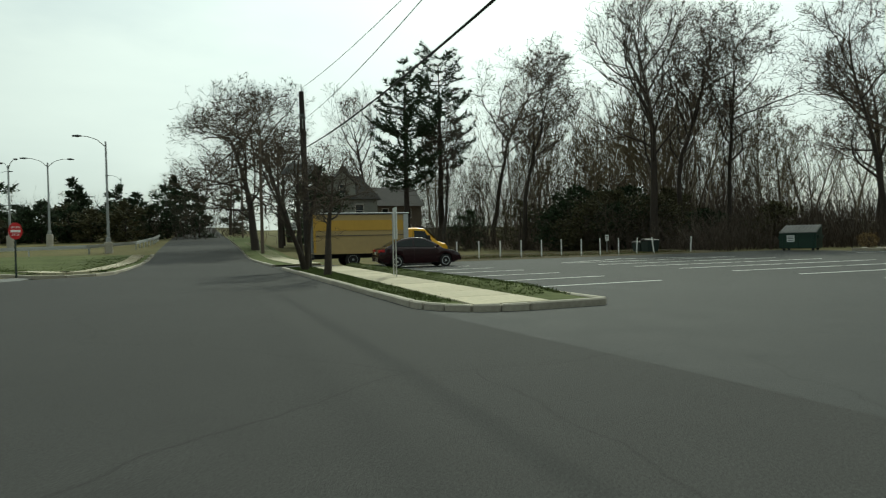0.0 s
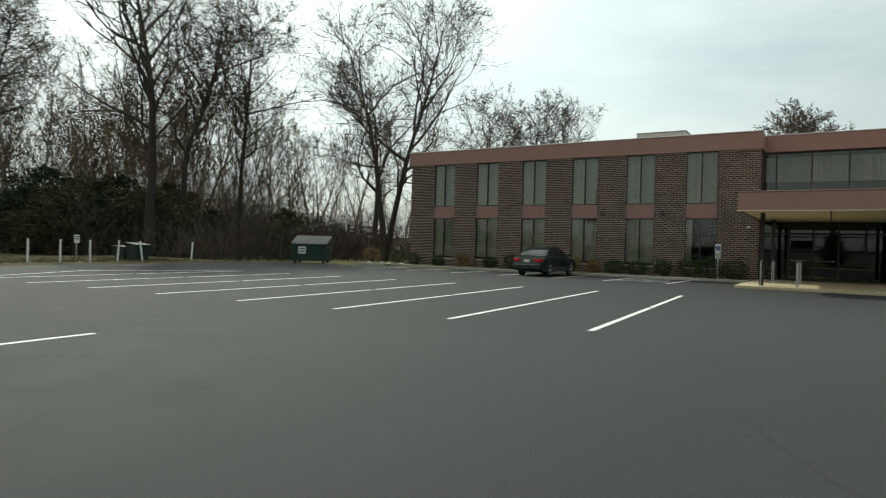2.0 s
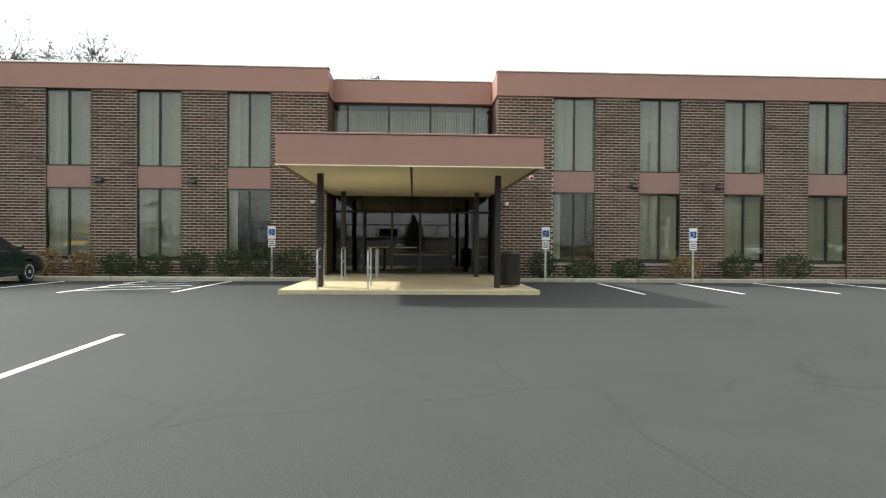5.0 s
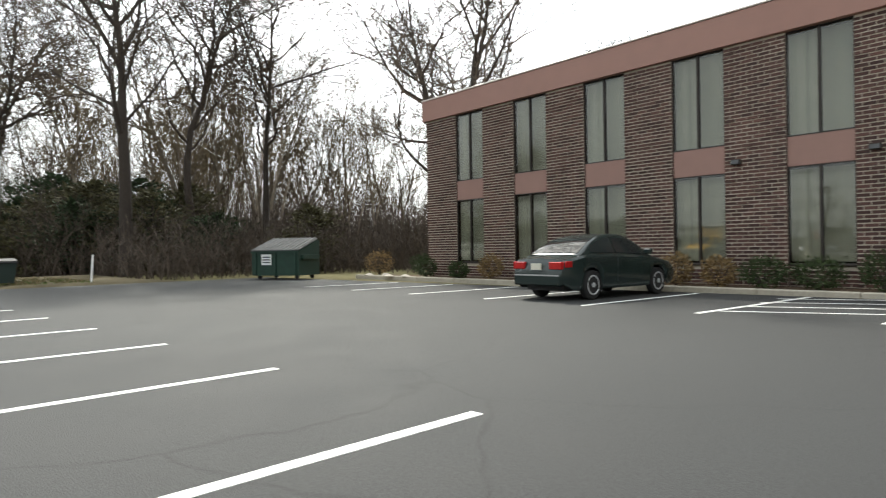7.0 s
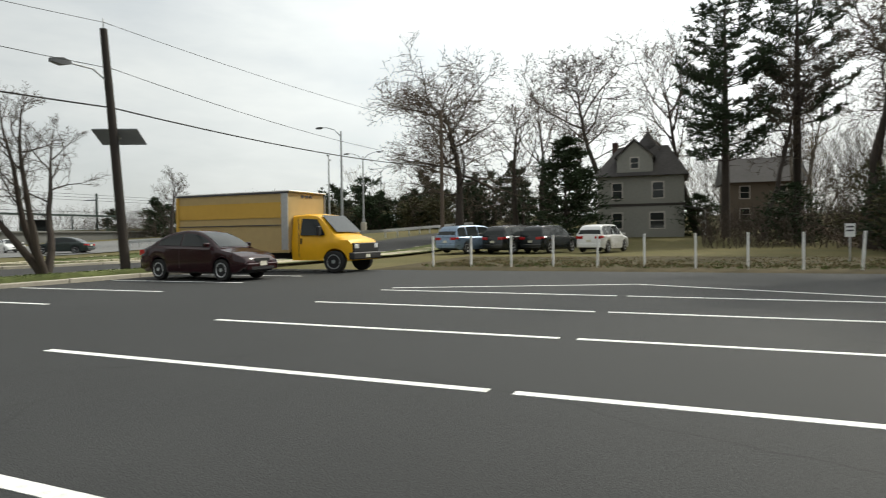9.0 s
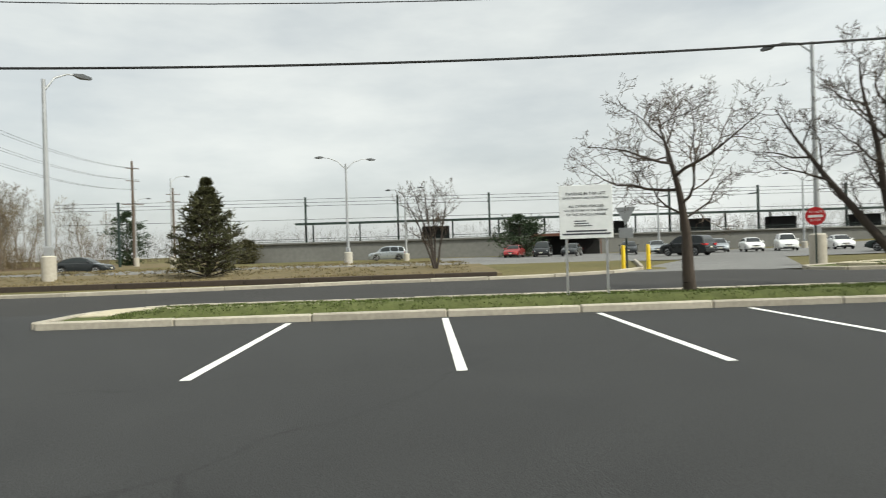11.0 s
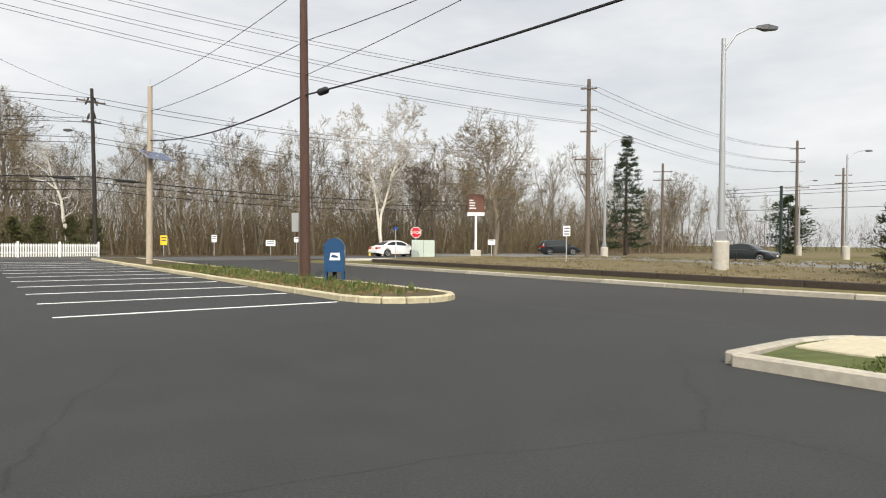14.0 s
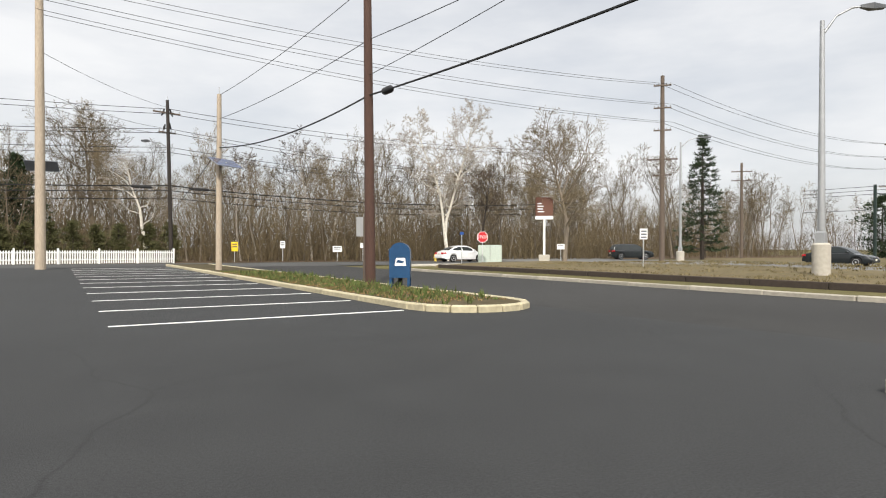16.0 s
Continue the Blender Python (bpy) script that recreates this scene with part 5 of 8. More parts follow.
street_lamp(-11.6, 32.1, 10.2, 200, "aluminium street lamp behind the no entry sign", base=1.4)
street_lamp(-38.5, 7.5, 8.9, 115, "double arm street lamp in the highway median", True, base=1.2)
street_lamp(-37.30, -28.50, 11.0, 146, "street lamp beside the transmission pole", base=1.0)
street_lamp(-9.4, 63.2, 10.3, 180, "street lamp at the far end of the island", base=1.0)
street_lamp(-17.7, 82.0, 9.6, 180, "far double arm street lamp", True)
street_lamp(-20.9, 79.1, 9.0, 120, "far double arm street lamp", True)
street_lamp(-58.80, -15.50, 10.5, 150, "far street lamp beside the highway")
street_lamp(-60.0, 12.0, 8.2, 60, "far double arm car park lamp", True, 0.8)
street_lamp(-52.0, 40.0, 8.6, 100, "far double arm car park lamp", True, 0.8)
street_lamp(-58.0, 60.0, 8.6, 100, "far double arm car park lamp", True, 0.8)
street_lamp(-80.80, -29.50, 10.0, 150, "far street lamp beside the highway")
street_lamp(-30.0, 110.0, 10.0, 160, "far double arm street lamp", True)
street_lamp(-14.0, 120.0, 10.0, 160, "far street lamp up the highway")

# yellow bollards and yield sign by the driveway
for x, y in ((-11.4, 23.0), (-11.0, 24.0)):
    b = thing("bollard", "yellow painted steel bollard on the median corner", "bollard", pose(x, y, 0.05), "bollards")
    part("sleeve", Shape().lathe([(0.09, 0), (0.09, 1.02), (0.07, 1.08), (0.02, 1.1)], 16), M_BOLLARD, b, "", 40)
yl = thing("yield_sign", "grey back of a triangular sign on dark post", "sign", turned(-10.6, 22.9, 60, 0.05))
part("post", Shape().box(-0.04, 0.04, 0, 0.05, 0, 2.8), M_GREENIRON, yl)
part("triangle", Shape().add([(-0.45, -0.01, 2.75), (0.45, -0.01, 2.75), (0, -0.01, 1.97), (-0.45, 0, 2.75), (0.45, 0, 2.75), (0, 0, 1.97)], [(0, 2, 1), (3, 4, 5), (0, 1, 4, 3), (1, 2, 5, 4), (2, 0, 3, 5)]), M_SIGNBACK, yl)
part("lower_plate", Shape().box(-0.3, 0.3, -0.01, 0, 1.4, 1.85), M_SIGNBACK, yl)

# mailbox
mb = thing("mailbox", "blue steel street mailbox with rounded top on legs", "mailbox", pose(3.15, -6.3, 0.1, 0, 0, 148))
prof = [(-0.29, 0.28), (0.29, 0.28), (0.29, 0.98)] + [(0.29 * math.cos(radians(a)), 0.98 + 0.29 * math.sin(radians(a))) for a in range(15, 166, 15)] + [(-0.29, 0.98)]
n = len(prof)
sh = Shape().add([(x, -0.29, z) for x, z in prof] + [(x, 0.29, z) for x, z in prof], [tuple(range(n)), tuple(reversed(range(n, 2 * n)))] + [(i, i + n, (i + 1) % n + n, (i + 1) % n) for i in range(n)])
part("body", sh, M_MAILBLUE, mb, "", 40)
for x in (-0.25, 0.25):
    for y in (-0.25, 0.25):
        part("leg", Shape().box(x - 0.035, x + 0.035, y - 0.02, y + 0.02, 0, 0.3), M_MAILBLUE, mb)
part("rear_leg", Shape().box(-0.06, 0.06, -0.03, 0.03, 0, 0.29), M_BLACK, mb)
part("pull_door", Shape().box(-0.315, -0.29, -0.22, 0.22, 0.86, 1.1, 0.01), M_MAILBLUE, mb)
part("door_handle", Shape().tube([(-0.33, -0.12, 1.06), (-0.33, 0.12, 1.06)], 0.015, 6), M_STEEL, mb)
part("side_emblem", Shape().add([(-0.1, -0.296, 0.84), (0.15, -0.296, 0.84), (0.18, -0.296, 0.62), (-0.14, -0.296, 0.62), (-0.1, -0.291, 0.84), (0.15, -0.291, 0.84), (0.18, -0.291, 0.62), (-0.14, -0.291, 0.62)],
                                [(0, 3, 2, 1), (0, 1, 5, 4), (1, 2, 6, 5), (2, 3, 7, 6), (3, 0, 4, 7)]), M_WHITE, mb, "white emblem panel")
part("emblem_bar", Shape().add([(-0.05, -0.299, 0.79), (0.13, -0.299, 0.74), (0.09, -0.299, 0.69), (-0.1, -0.299, 0.71)], [(0, 3, 2, 1)]), M_MAILBLUE, mb)
part("seam", Shape().box(-0.294, 0.294, -0.294, 0.294, 0.965, 0.98), M_MAILBLUE, mb)

# hydrant and utility cabinet
hy = thing("fire_hydrant", "yellow fire hydrant before the woods", "hydrant", pose(-18.4, -40.6, -0.05))
part("barrel", Shape().lathe([(0.16, 0), (0.16, 0.05), (0.11, 0.07), (0.11, 0.5), (0.15, 0.52), (0.15, 0.56), (0.1, 0.68), (0.04, 0.75), (0.04, 0.8)], 16), M_HYDRANT, hy, "", 40)
part("outlet", Shape().tube([(-0.2, 0, 0.4), (0.2, 0, 0.4)], 0.055, 10), M_HYDRANT, hy, "", 40)
cb = thing("utility_cabinet", "pale green utility cabinet behind the stop sign", "cabinet", pose(-15.80, -28.40, 0, 0, 0, 148))
part("housing", Shape().box(-0.85, 0.85, -0.45, 0.45, 0.1, 1.45, 0.03), mat("cabinet_green", (0.42, 0.48, 0.42), 0.6), cb)
part("plinth", Shape().box(-0.95, 0.95, -0.55, 0.55, 0, 0.1), M_CONC, cb)
part("door_seam", Shape().box(-0.01, 0.01, -0.456, -0.45, 0.15, 1.4), M_BRONZE, cb)
part("handle", Shape().box(0.06, 0.1, -0.48, -0.45, 0.7, 0.9), M_STEEL, cb)


# ---------------------------------------------------------------- dumpsters
def dumpster(m, label="green steel dumpster with pale ribbed lid"):
    d = thing("dumpster", label, "dumpster", m, "dumpsters")
    w, dp = 0.95, 0.75           # half width (x), half depth (y); front faces -y
    side = [(-dp, 0.15), (dp, 0.15), (dp, 1.5), (dp - 0.15, 1.5), (-dp, 1.05)]
    k = len(side)
    body = Shape().add([(-w, y, z) for y, z in side] + [(w, y, z) for y, z in side], [tuple(reversed(range(k))), tuple(range(k, 2 * k))] + [(i, (i + 1) % k, (i + 1) % k + k, i + k) for i in range(k)])
    part("bin_body", body, M_DUMP, d)
    for x0, x1 in ((-w, -0.01), (0.01, w)):
        lid = part("lid", Shape().plate((x0, -dp - 0.06, 1.1), (x1, -dp - 0.06, 1.1), (x1, dp - 0.12, 1.56), (x0, dp - 0.12, 1.56), 0.03), M_LID, d, "pale plastic lid")
        for j in range(5):
            x = x0 + (x1 - x0) * (j + 0.5) / 5
            part("lid_rib", Shape().plate((x - 0.03, -dp - 0.05, 1.125), (x + 0.03, -dp - 0.05, 1.125), (x + 0.03, dp - 0.13, 1.585), (x - 0.03, dp - 0.13, 1.585), 0.04), M_LID, lid)
    for x in (-w - 0.05, w + 0.05):
        part("fork_pocket", Shape().box(x - 0.05, x + 0.05, -0.6, 0.6, 0.75, 0.92, 0.01), M_DUMP, d)
    for x in (-0.8, 0, 0.8):
        part("stiffener", Shape().box(x - 0.04, x + 0.04, -dp - 0.04, -dp, 0.2, 1.0), M_DUMP, d)
    part("top_rim", Shape().box(-w - 0.03, w + 0.03, -dp - 0.045, -dp + 0.0, 1.0, 1.07), M_DUMP, d)
    lb = part("label_plate", Shape().box(-0.55, -0.15, -dp - 0.012, -dp - 0.002, 0.55, 0.95), M_SIGNW, d, "white label")
    for j in range(3):
        part("text_bar", Shape().box(-0.5, -0.2, -dp - 0.016, -dp - 0.0125, 0.82 - 0.1 * j, 0.87 - 0.1 * j), M_BAR, lb)
    for x in (-0.75, 0.75):
        for y in (-0.55, 0.55):
            part("caster", Shape().lathe([(0.08, -0.03), (0.08, 0.03)], 12, "y", (x, y, 0.08)), M_BLACK, d)
    return d


dumpster(pose(37.6, 29.4, 0, 0, 0, -64) @ Matrix.Diagonal((1.2, 1.15, 1.12, 1.0)))
bin_ = thing("refuse_bin", "dark green wheeled refuse bin beside leaning post", "refuse bin", pose(28.05, 33.5, 0.08, 0, 0, -8) @ Matrix.Diagonal((0.72, 1.0, 0.8, 1.0)), "refuse bins")
part("bin_body", Shape().add([(-0.5, -0.4, 0.1), (0.5, -0.4, 0.1), (0.5, 0.4, 0.1), (-0.5, 0.4, 0.1), (-0.62, -0.5, 1.0), (0.62, -0.5, 1.0), (0.62, 0.5, 1.0), (-0.62, 0.5, 1.0)],
                             [(3, 2, 1, 0), (4, 5, 6, 7), (0, 1, 5, 4), (1, 2, 6, 5), (2, 3, 7, 6), (3, 0, 4, 7)]), M_GREENIRON, bin_)
part("bin_rim", Shape().box(-0.68, 0.68, -0.56, 0.56, 1.0, 1.06, 0.02), M_BLACK, bin_)
part("bin_lid", Shape().plate((-0.64, -0.54, 1.08), (0.64, -0.54, 1.08), (0.64, 0.54, 1.2), (-0.64, 0.54, 1.2), 0.05), M_BLACK, bin_, "black sloping lid")
for x in (-0.45, 0.45):
    for y in (-0.3, 0.3):
        part("caster", Shape().lathe([(0.08, -0.03), (0.08, 0.03)], 12, "y", (x, y, 0.08)), M_BLACK, bin_)
copy_thing(bin_, pose(28.3, 34.95, 0.1, 0, 0, -4) @ Matrix.Diagonal((0.72, 1.0, 0.8, 1.0)))


# ---------------------------------------------------------------- vehicles
def wheel_parts(car, x, y, r, w, rim_mat, spokes=5):
    """A wheel whose outer face looks away from the car's middle line."""
    s = 1 if y > 0 else -1
    wh = part("wheel", Shape().lathe([(r * 0.62, -w / 2), (r * 0.92, -w / 2), (r, -w * 0.36), (r, w * 0.36), (r * 0.92, w / 2), (r * 0.62, w / 2)], 28, "y"), M_TYRE, car, "black tyre on rim", 35, pose(x, y, r))
    part("rim", Shape().lathe([(r * 0.64, -w * 0.42), (r * 0.64, w * 0.42), (r * 0.55, w * 0.3)], 24, "y", (0, 0, 0)), M_BLACK, wh, "", 35)
    sp = Shape()
    for k in range(spokes):
        a = 2 * math.pi * k / spokes + 0.3
        c, q = math.cos(a), math.sin(a)
        for u in (-1,):
            e = 0.17 * r
            y0, y1 = s * w * 0.5, s * w * 0.38
            i0, i1 = r * 0.1, r * 0.64
            pts = [(c * i0 - q * e * 1.2, y0, q * i0 + c * e * 1.2), (c * i0 + q * e * 1.2, y0, q * i0 - c * e * 1.2), (c * i1 + q * e, y0 - s * 0.01, q * i1 - c * e), (c * i1 - q * e, y0 - s * 0.01, q * i1 + c * e)]
            back = [(px, y1, pz) for px, _, pz in pts]
            f = [(0, 1, 2, 3), (4, 7, 6, 5), (0, 4, 5, 1), (1, 5, 6, 2), (2, 6, 7, 3), (3, 7, 4, 0)]
            sp.add(pts + back, f)
    part("spokes", sp, rim_mat, wh)
    part("hub", Shape().lathe([(r * 0.17, -0.02), (r * 0.17, 0.02)], 14, "y", (0, s * w * 0.5, 0)), rim_mat, wh)
    ring = Shape()
    ring.tube([(r * 0.63 * math.cos(2 * math.pi * k / 24), s * w * 0.46, r * 0.63 * math.sin(2 * math.pi * k / 24)) for k in range(25)], 0.02, 5, False)
    part("rim_edge", ring, rim_mat, wh, "", 60)


def lerp_table(tab, x):
    for (a, va), (b, vb) in zip(tab, tab[1:]):
        if x <= b:
            t = 0 if b == a else max(0.0, (x - a) / (b - a))
            t = t * t * (3 - 2 * t) * 0.5 + t * 0.5
            return va + (vb - va) * t
    return tab[-1][1]


CARS = {
    # length, width, height, axles from the middle, wheel radius, belt table, cabin: base front/back, roof front/back
    "sedan": dict(L=4.6, W=1.78, H=1.44, ax=(1.36, -1.3), r=0.32, belt=[(-2.3, 0.62), (-2.22, 0.86), (-1.5, 0.98), (-0.4, 0.97), (0.95, 0.93), (1.9, 0.78), (2.22, 0.66), (2.3, 0.52)], cab=(1.15, -1.75, 0.28, -0.95), roof=[(-1.75, 0.98), (-1.2, 1.27), (-0.7, 1.42), (-0.2, 1.45), (0.25, 1.42), (0.7, 1.24), (1.15, 0.94)], posts=(-0.37,)),
    "compact": dict(L=4.45, W=1.70, H=1.43, ax=(1.33, -1.29), r=0.31, belt=[(-2.22, 0.66), (-2.15, 0.92), (-1.6, 1.0), (-0.4, 0.97), (0.95, 0.94), (1.75, 0.80), (2.13, 0.66), (2.22, 0.52)], cab=(1.2, -1.78, 0.30, -0.95), roof=[(-1.78, 1.0), (-1.35, 1.26), (-0.85, 1.42), (-0.3, 1.47), (0.2, 1.44), (0.7, 1.25), (1.2, 0.94)], posts=(-0.37,)),
    "suv": dict(L=4.7, W=1.85, H=1.75, ax=(1.38, -1.38), r=0.36, belt=[(-2.35, 0.75), (-2.3, 1.05), (-0.4, 1.08), (0.95, 1.06), (1.95, 0.95), (2.28, 0.8), (2.35, 0.6)], cab=(1.3, -2.27, 0.55, -1.95), roof=[(-2.27, 1.08), (-2.12, 1.5), (-1.9, 1.70), (-0.8, 1.76), (0.4, 1.74), (0.85, 1.5), (1.3, 1.06)], posts=(-0.37, -1.32)),
    "van": dict(L=5.0, W=1.95, H=1.76, ax=(1.5, -1.45), r=0.34, belt=[(-2.5, 0.75), (-2.45, 1.02), (-0.4, 1.02), (1.2, 1.0), (2.1, 0.86), (2.42, 0.72), (2.5, 0.55)], cab=(1.65, -2.44, 0.75, -2.15), roof=[(-2.44, 1.02), (-2.32, 1.5), (-2.1, 1.70), (-0.6, 1.77), (0.7, 1.72), (1.2, 1.4), (1.65, 1.0)], posts=(-0.3, -1.4)),
}


def car(kind, m, paint, label, group="", simple=False):
    """Nose towards local +x, wheels on z = 0."""
    d = CARS[kind]
    L, W, H, r = d["L"], d["W"], d["H"], d["r"]
    c = thing("car", label, "car" if kind != "van" else "van", m, group)
    hl, sill = L / 2, 0.24
    xs = sorted(set([-hl + L * i / 40 for i in range(41)] + [a + o for a in d["ax"] for o in (-r - 0.06, -r * 0.5, 0.0, r * 0.5, r + 0.06)]))
    s = Shape()
    rows = []
    for x in xs:
        e = abs(x) / hl
        hw = W / 2 * (1 - 0.16 * max(0.0, (e - 0.72) / 0.28) ** 2)
        zb = lerp_table(d["belt"], x)
        zl = sill + 0.16 * max(0.0, (e - 0.86) / 0.14)
        for a in d["ax"]:
            if abs(x - a) < r + 0.06:
                zl = max(zl, r + math.sqrt(max(0.0, (r + 0.06) ** 2 - (x - a) ** 2)))
        zl = min(zl, zb - 0.04)
        zm = zl + (zb - zl) * 0.55
        half = [(hw * 0.95, zl), (hw * 0.995, zl + (zm - zl) * 0.5), (hw, zm), (hw * 0.985, zb - 0.05), (hw * 0.93, zb), (hw * 0.5, zb + 0.03), (0, zb + 0.04)]
        rows.append([(x, -y, z) for y, z in half] + [(x, y, z) for y, z in half[-2::-1]])
    n = len(rows[0])
    f = []
    for k in range(len(rows) - 1):
        for i in range(n - 1):
            f.append((k * n + i, (k + 1) * n + i, (k + 1) * n + i + 1, k * n + i + 1))
    f += [tuple(range(n)), tuple((len(rows) - 1) * n + i for i in reversed(range(n)))]
    s.add([p for row in rows for p in row], f)
    part("body", s, paint, c, "", 38)
    part("underbody", Shape().box(-hl + 0.3, hl - 0.3, -W / 2 + 0.3, W / 2 - 0.3, 0.2, 0.6), M_BLACK, c)
    for sg_ in (-1, 1):
        for a in d["ax"]:
            wheel_parts(c, a, sg_ * (W / 2 - 0.12), r, 0.2, M_RIM)
    # cabin: a rounded shell, with glass set just proud of it
    bf, bb_, rf, rb = d["cab"]
    hb, hr = W / 2 * 0.915, W / 2 * 0.68
    gx_ = np.linspace(bb_, bf, 121)
    rough_z = np.interp(gx_, [q[0] for q in d["roof"]], [q[1] for q in d["roof"]])
    pad = np.pad(rough_z, 8, mode="reflect", reflect_type="odd")
    gz_ = np.convolve(pad, np.ones(17) / 17, "valid")
    def belt(x):
        return lerp_table(d["belt"], x) + 0.005
    zf = belt(bf)
    def roof(x):
        return max(belt(x) + 0.03, float(np.interp(x, gx_, gz_)))
    def top_half(x):
        return hb + (hr - hb) * min(1.0, (roof(x) - belt(x)) / (H - belt(0)))
    def side_y(x, z):
        return hb + (top_half(x) - hb) * min(1.0, max(0.0, (z - belt(x)) / max(0.03, roof(x) - 0.05 - belt(x))))
    rows = []
    for x in np.linspace(bb_, bf, 41):
        x = float(x)
        zb, zr, th = belt(x) - 0.03, roof(x), top_half(x)
        half = [(hb, zb), (side_y(x, (zb + zr) / 2), (zb + zr) / 2), (th, max(zb, zr - 0.055)), (th * 0.95, zr - 0.022), (th * 0.8, zr - 0.006), (th * 0.4, zr), (0, zr + 0.002)]
        rows.append([(x, -y, z) for y, z in half] + [(x, y, z) for y, z in half[-2::-1]])
    n = len(rows[0])
    part("cabin", Shape().add([p for row in rows for p in row], [(k * n + i, (k + 1) * n + i, (k + 1) * n + i + 1, k * n + i + 1) for k in range(len(rows) - 1) for i in range(n - 1)] + [tuple(range(n)), tuple((len(rows) - 1) * n + i for i in reversed(range(n)))]), paint, c, "", 50)
    def strip(nm, low, high, flip=False):
        k = len(low)
        f_ = [(i, i + 1, k + i + 1, k + i) for i in range(k - 1)]
        part(nm, Shape().add(low + high, [q[::-1] for q in f_] if flip else f_), M_CARWIN, c, "dark tinted glass", 50)
    cuts = [bf - 0.42, *d["posts"], bb_ + (0.42 if kind in ("sedan", "compact") else 0.2)]
    for sg_ in (-1, 1):
        for x1, x0 in zip(cuts, cuts[1:]):
            low, high = [], []
            for x in np.linspace(x0 + 0.035, x1 - 0.035, 9):
                x = float(x)
                zl, zh = belt(x) + 0.035, max(belt(x) + 0.06, roof(x) - 0.095)
                low.append((x, sg_ * (side_y(x, zl) + 0.006), zl))
                high.append((x, sg_ * (side_y(x, zh) + 0.006), zh))
            strip("side_window", low, high, sg_ > 0)
    for nm, x0, x1 in (("windscreen", rf + 0.06, bf - 0.05), ("rear_window", bb_ + (0.07 if kind in ("sedan", "compact") else 0.03), rb - 0.02 if kind in ("sedan", "compact") else bb_ + 0.16)):
        v, xs_ = [], np.linspace(x0, x1, 8)
        for x in xs_:
            x = float(x)
            for w in np.linspace(-0.9, 0.9, 9):
                drop = 0.006 + 0.016 * max(0.0, abs(w) - 0.8) / 0.15
                v.append((x + (0.004 if nm == "windscreen" else -0.004), float(w) * top_half(x), roof(x) + 0.012 - (drop if abs(w) > 0.4 else 0.0)))
        part(nm, Shape().add(v, [(k * 9 + i, (k + 1) * 9 + i, (k + 1) * 9 + i + 1, k * 9 + i + 1) for k in range(7) for i in range(8)]), M_CARWIN, c, "dark tinted glass", 60)
    # lamps, plates, bumpers, mirrors, handles
    zf2, zr2 = lerp_table(d["belt"], hl - 0.12), lerp_table(d["belt"], -hl + 0.1)
    for sg_ in (-1, 1):
        y = sg_ * W * 0.335
        part("headlight", Shape().plate((hl - 0.02 - 0.02, y - 0.15, zf2 - 0.16), (hl - 0.02, y + 0.15 if sg_ < 0 else y + 0.15, zf2 - 0.16), (hl - 0.2, y + 0.17, zf2 - 0.02), (hl - 0.2, y - 0.17, zf2 - 0.02), 0.03), M_LAMPGLASS, c, "clear headlight")
        tl = Shape().box(-hl - 0.012, -hl + 0.1, min(sg_ * W * 0.22, sg_ * W * 0.43), max(sg_ * W * 0.22, sg_ * W * 0.43), zr2 - 0.19, zr2 - 0.03, 0.015)
        part("tail_light", tl.box(-hl + 0.09, -hl + 0.3, sg_ * W * 0.455 - 0.03, sg_ * W * 0.455 + 0.03, zr2 - 0.15, zr2 - 0.02, 0.01), M_TAIL, c, "red wraparound tail light")
        part("mirror", Shape().box(bf - 0.42, bf - 0.28, sg_ * (W / 2 + 0.06) - 0.1, sg_ * (W / 2 + 0.06) + 0.1, zf + 0.05, zf + 0.18, 0.03), paint, c)
        for x in (0.1, -0.85):
            part("door_handle", Shape().box(x - 0.09, x + 0.09, sg_ * (W / 2 - 0.01) - 0.02, sg_ * (W / 2 - 0.01) + 0.02, 0.84, 0.87, 0.006), paint, c)
        part("door_seam", Shape().box(-0.375, -0.365, sg_ * W / 2 * 0.99 - 0.008, sg_ * W / 2 * 0.99 + 0.008, 0.36, 0.9), M_BLACK, c)
    part("front_bumper", Shape().box(hl - 0.1, hl + 0.03, -W * 0.4, W * 0.4, 0.3, 0.5, 0.03), paint, c)
    part("rear_bumper", Shape().box(-hl - 0.04, -hl + 0.1, -W * 0.41, W * 0.41, 0.32, 0.56, 0.03), paint, c)
    part("grille", Shape().box(hl - 0.03, hl + 0.005, -0.33, 0.33, 0.53, 0.64, 0.01), M_BLACK, c, "dark grille")
    part("lower_intake", Shape().box(hl + 0.015, hl + 0.034, -0.5, 0.5, 0.31, 0.4), M_BLACK, c)
    part("rear_plate", Shape().box(-hl - 0.02, -hl - 0.008, -0.16, 0.16, 0.66, 0.8), M_PLATE, c, "pale number plate")
    part("front_plate", Shape().box(hl + 0.03, hl + 0.04, -0.15, 0.15, 0.42, 0.55), M_PLATE, c)
    return c



car("compact", pose(8.35, 26.4, 0, 0, 0, -2) @ Matrix.Diagonal((0.92, 0.93, 0.99, 1.0)), M_MAROON, "dark maroon compact saloon parked beside the lorry")
car("sedan", pose(36.1, 13.3, 0, 0, 0, -8) @ Matrix.Diagonal((0.93, 0.94, 1.02, 1.0)), M_CARGREEN, "dark saloon parked facing the brick building")
car("van", pose(8.1, 50.4, gz(8, 50), 0, 0, 68), M_CARBLUE, "pale blue minivan parked beyond the fence")
car("suv", pose(10.6, 51.5, gz(11, 52), 0, 0, 72), M_CARBLACK, "dark estate parked beyond the fence")
car("suv", pose(12.75, 52.5, gz(13, 54), 0, 0, 72), M_CARBLACK, "black sport utility vehicle parked beyond the fence")
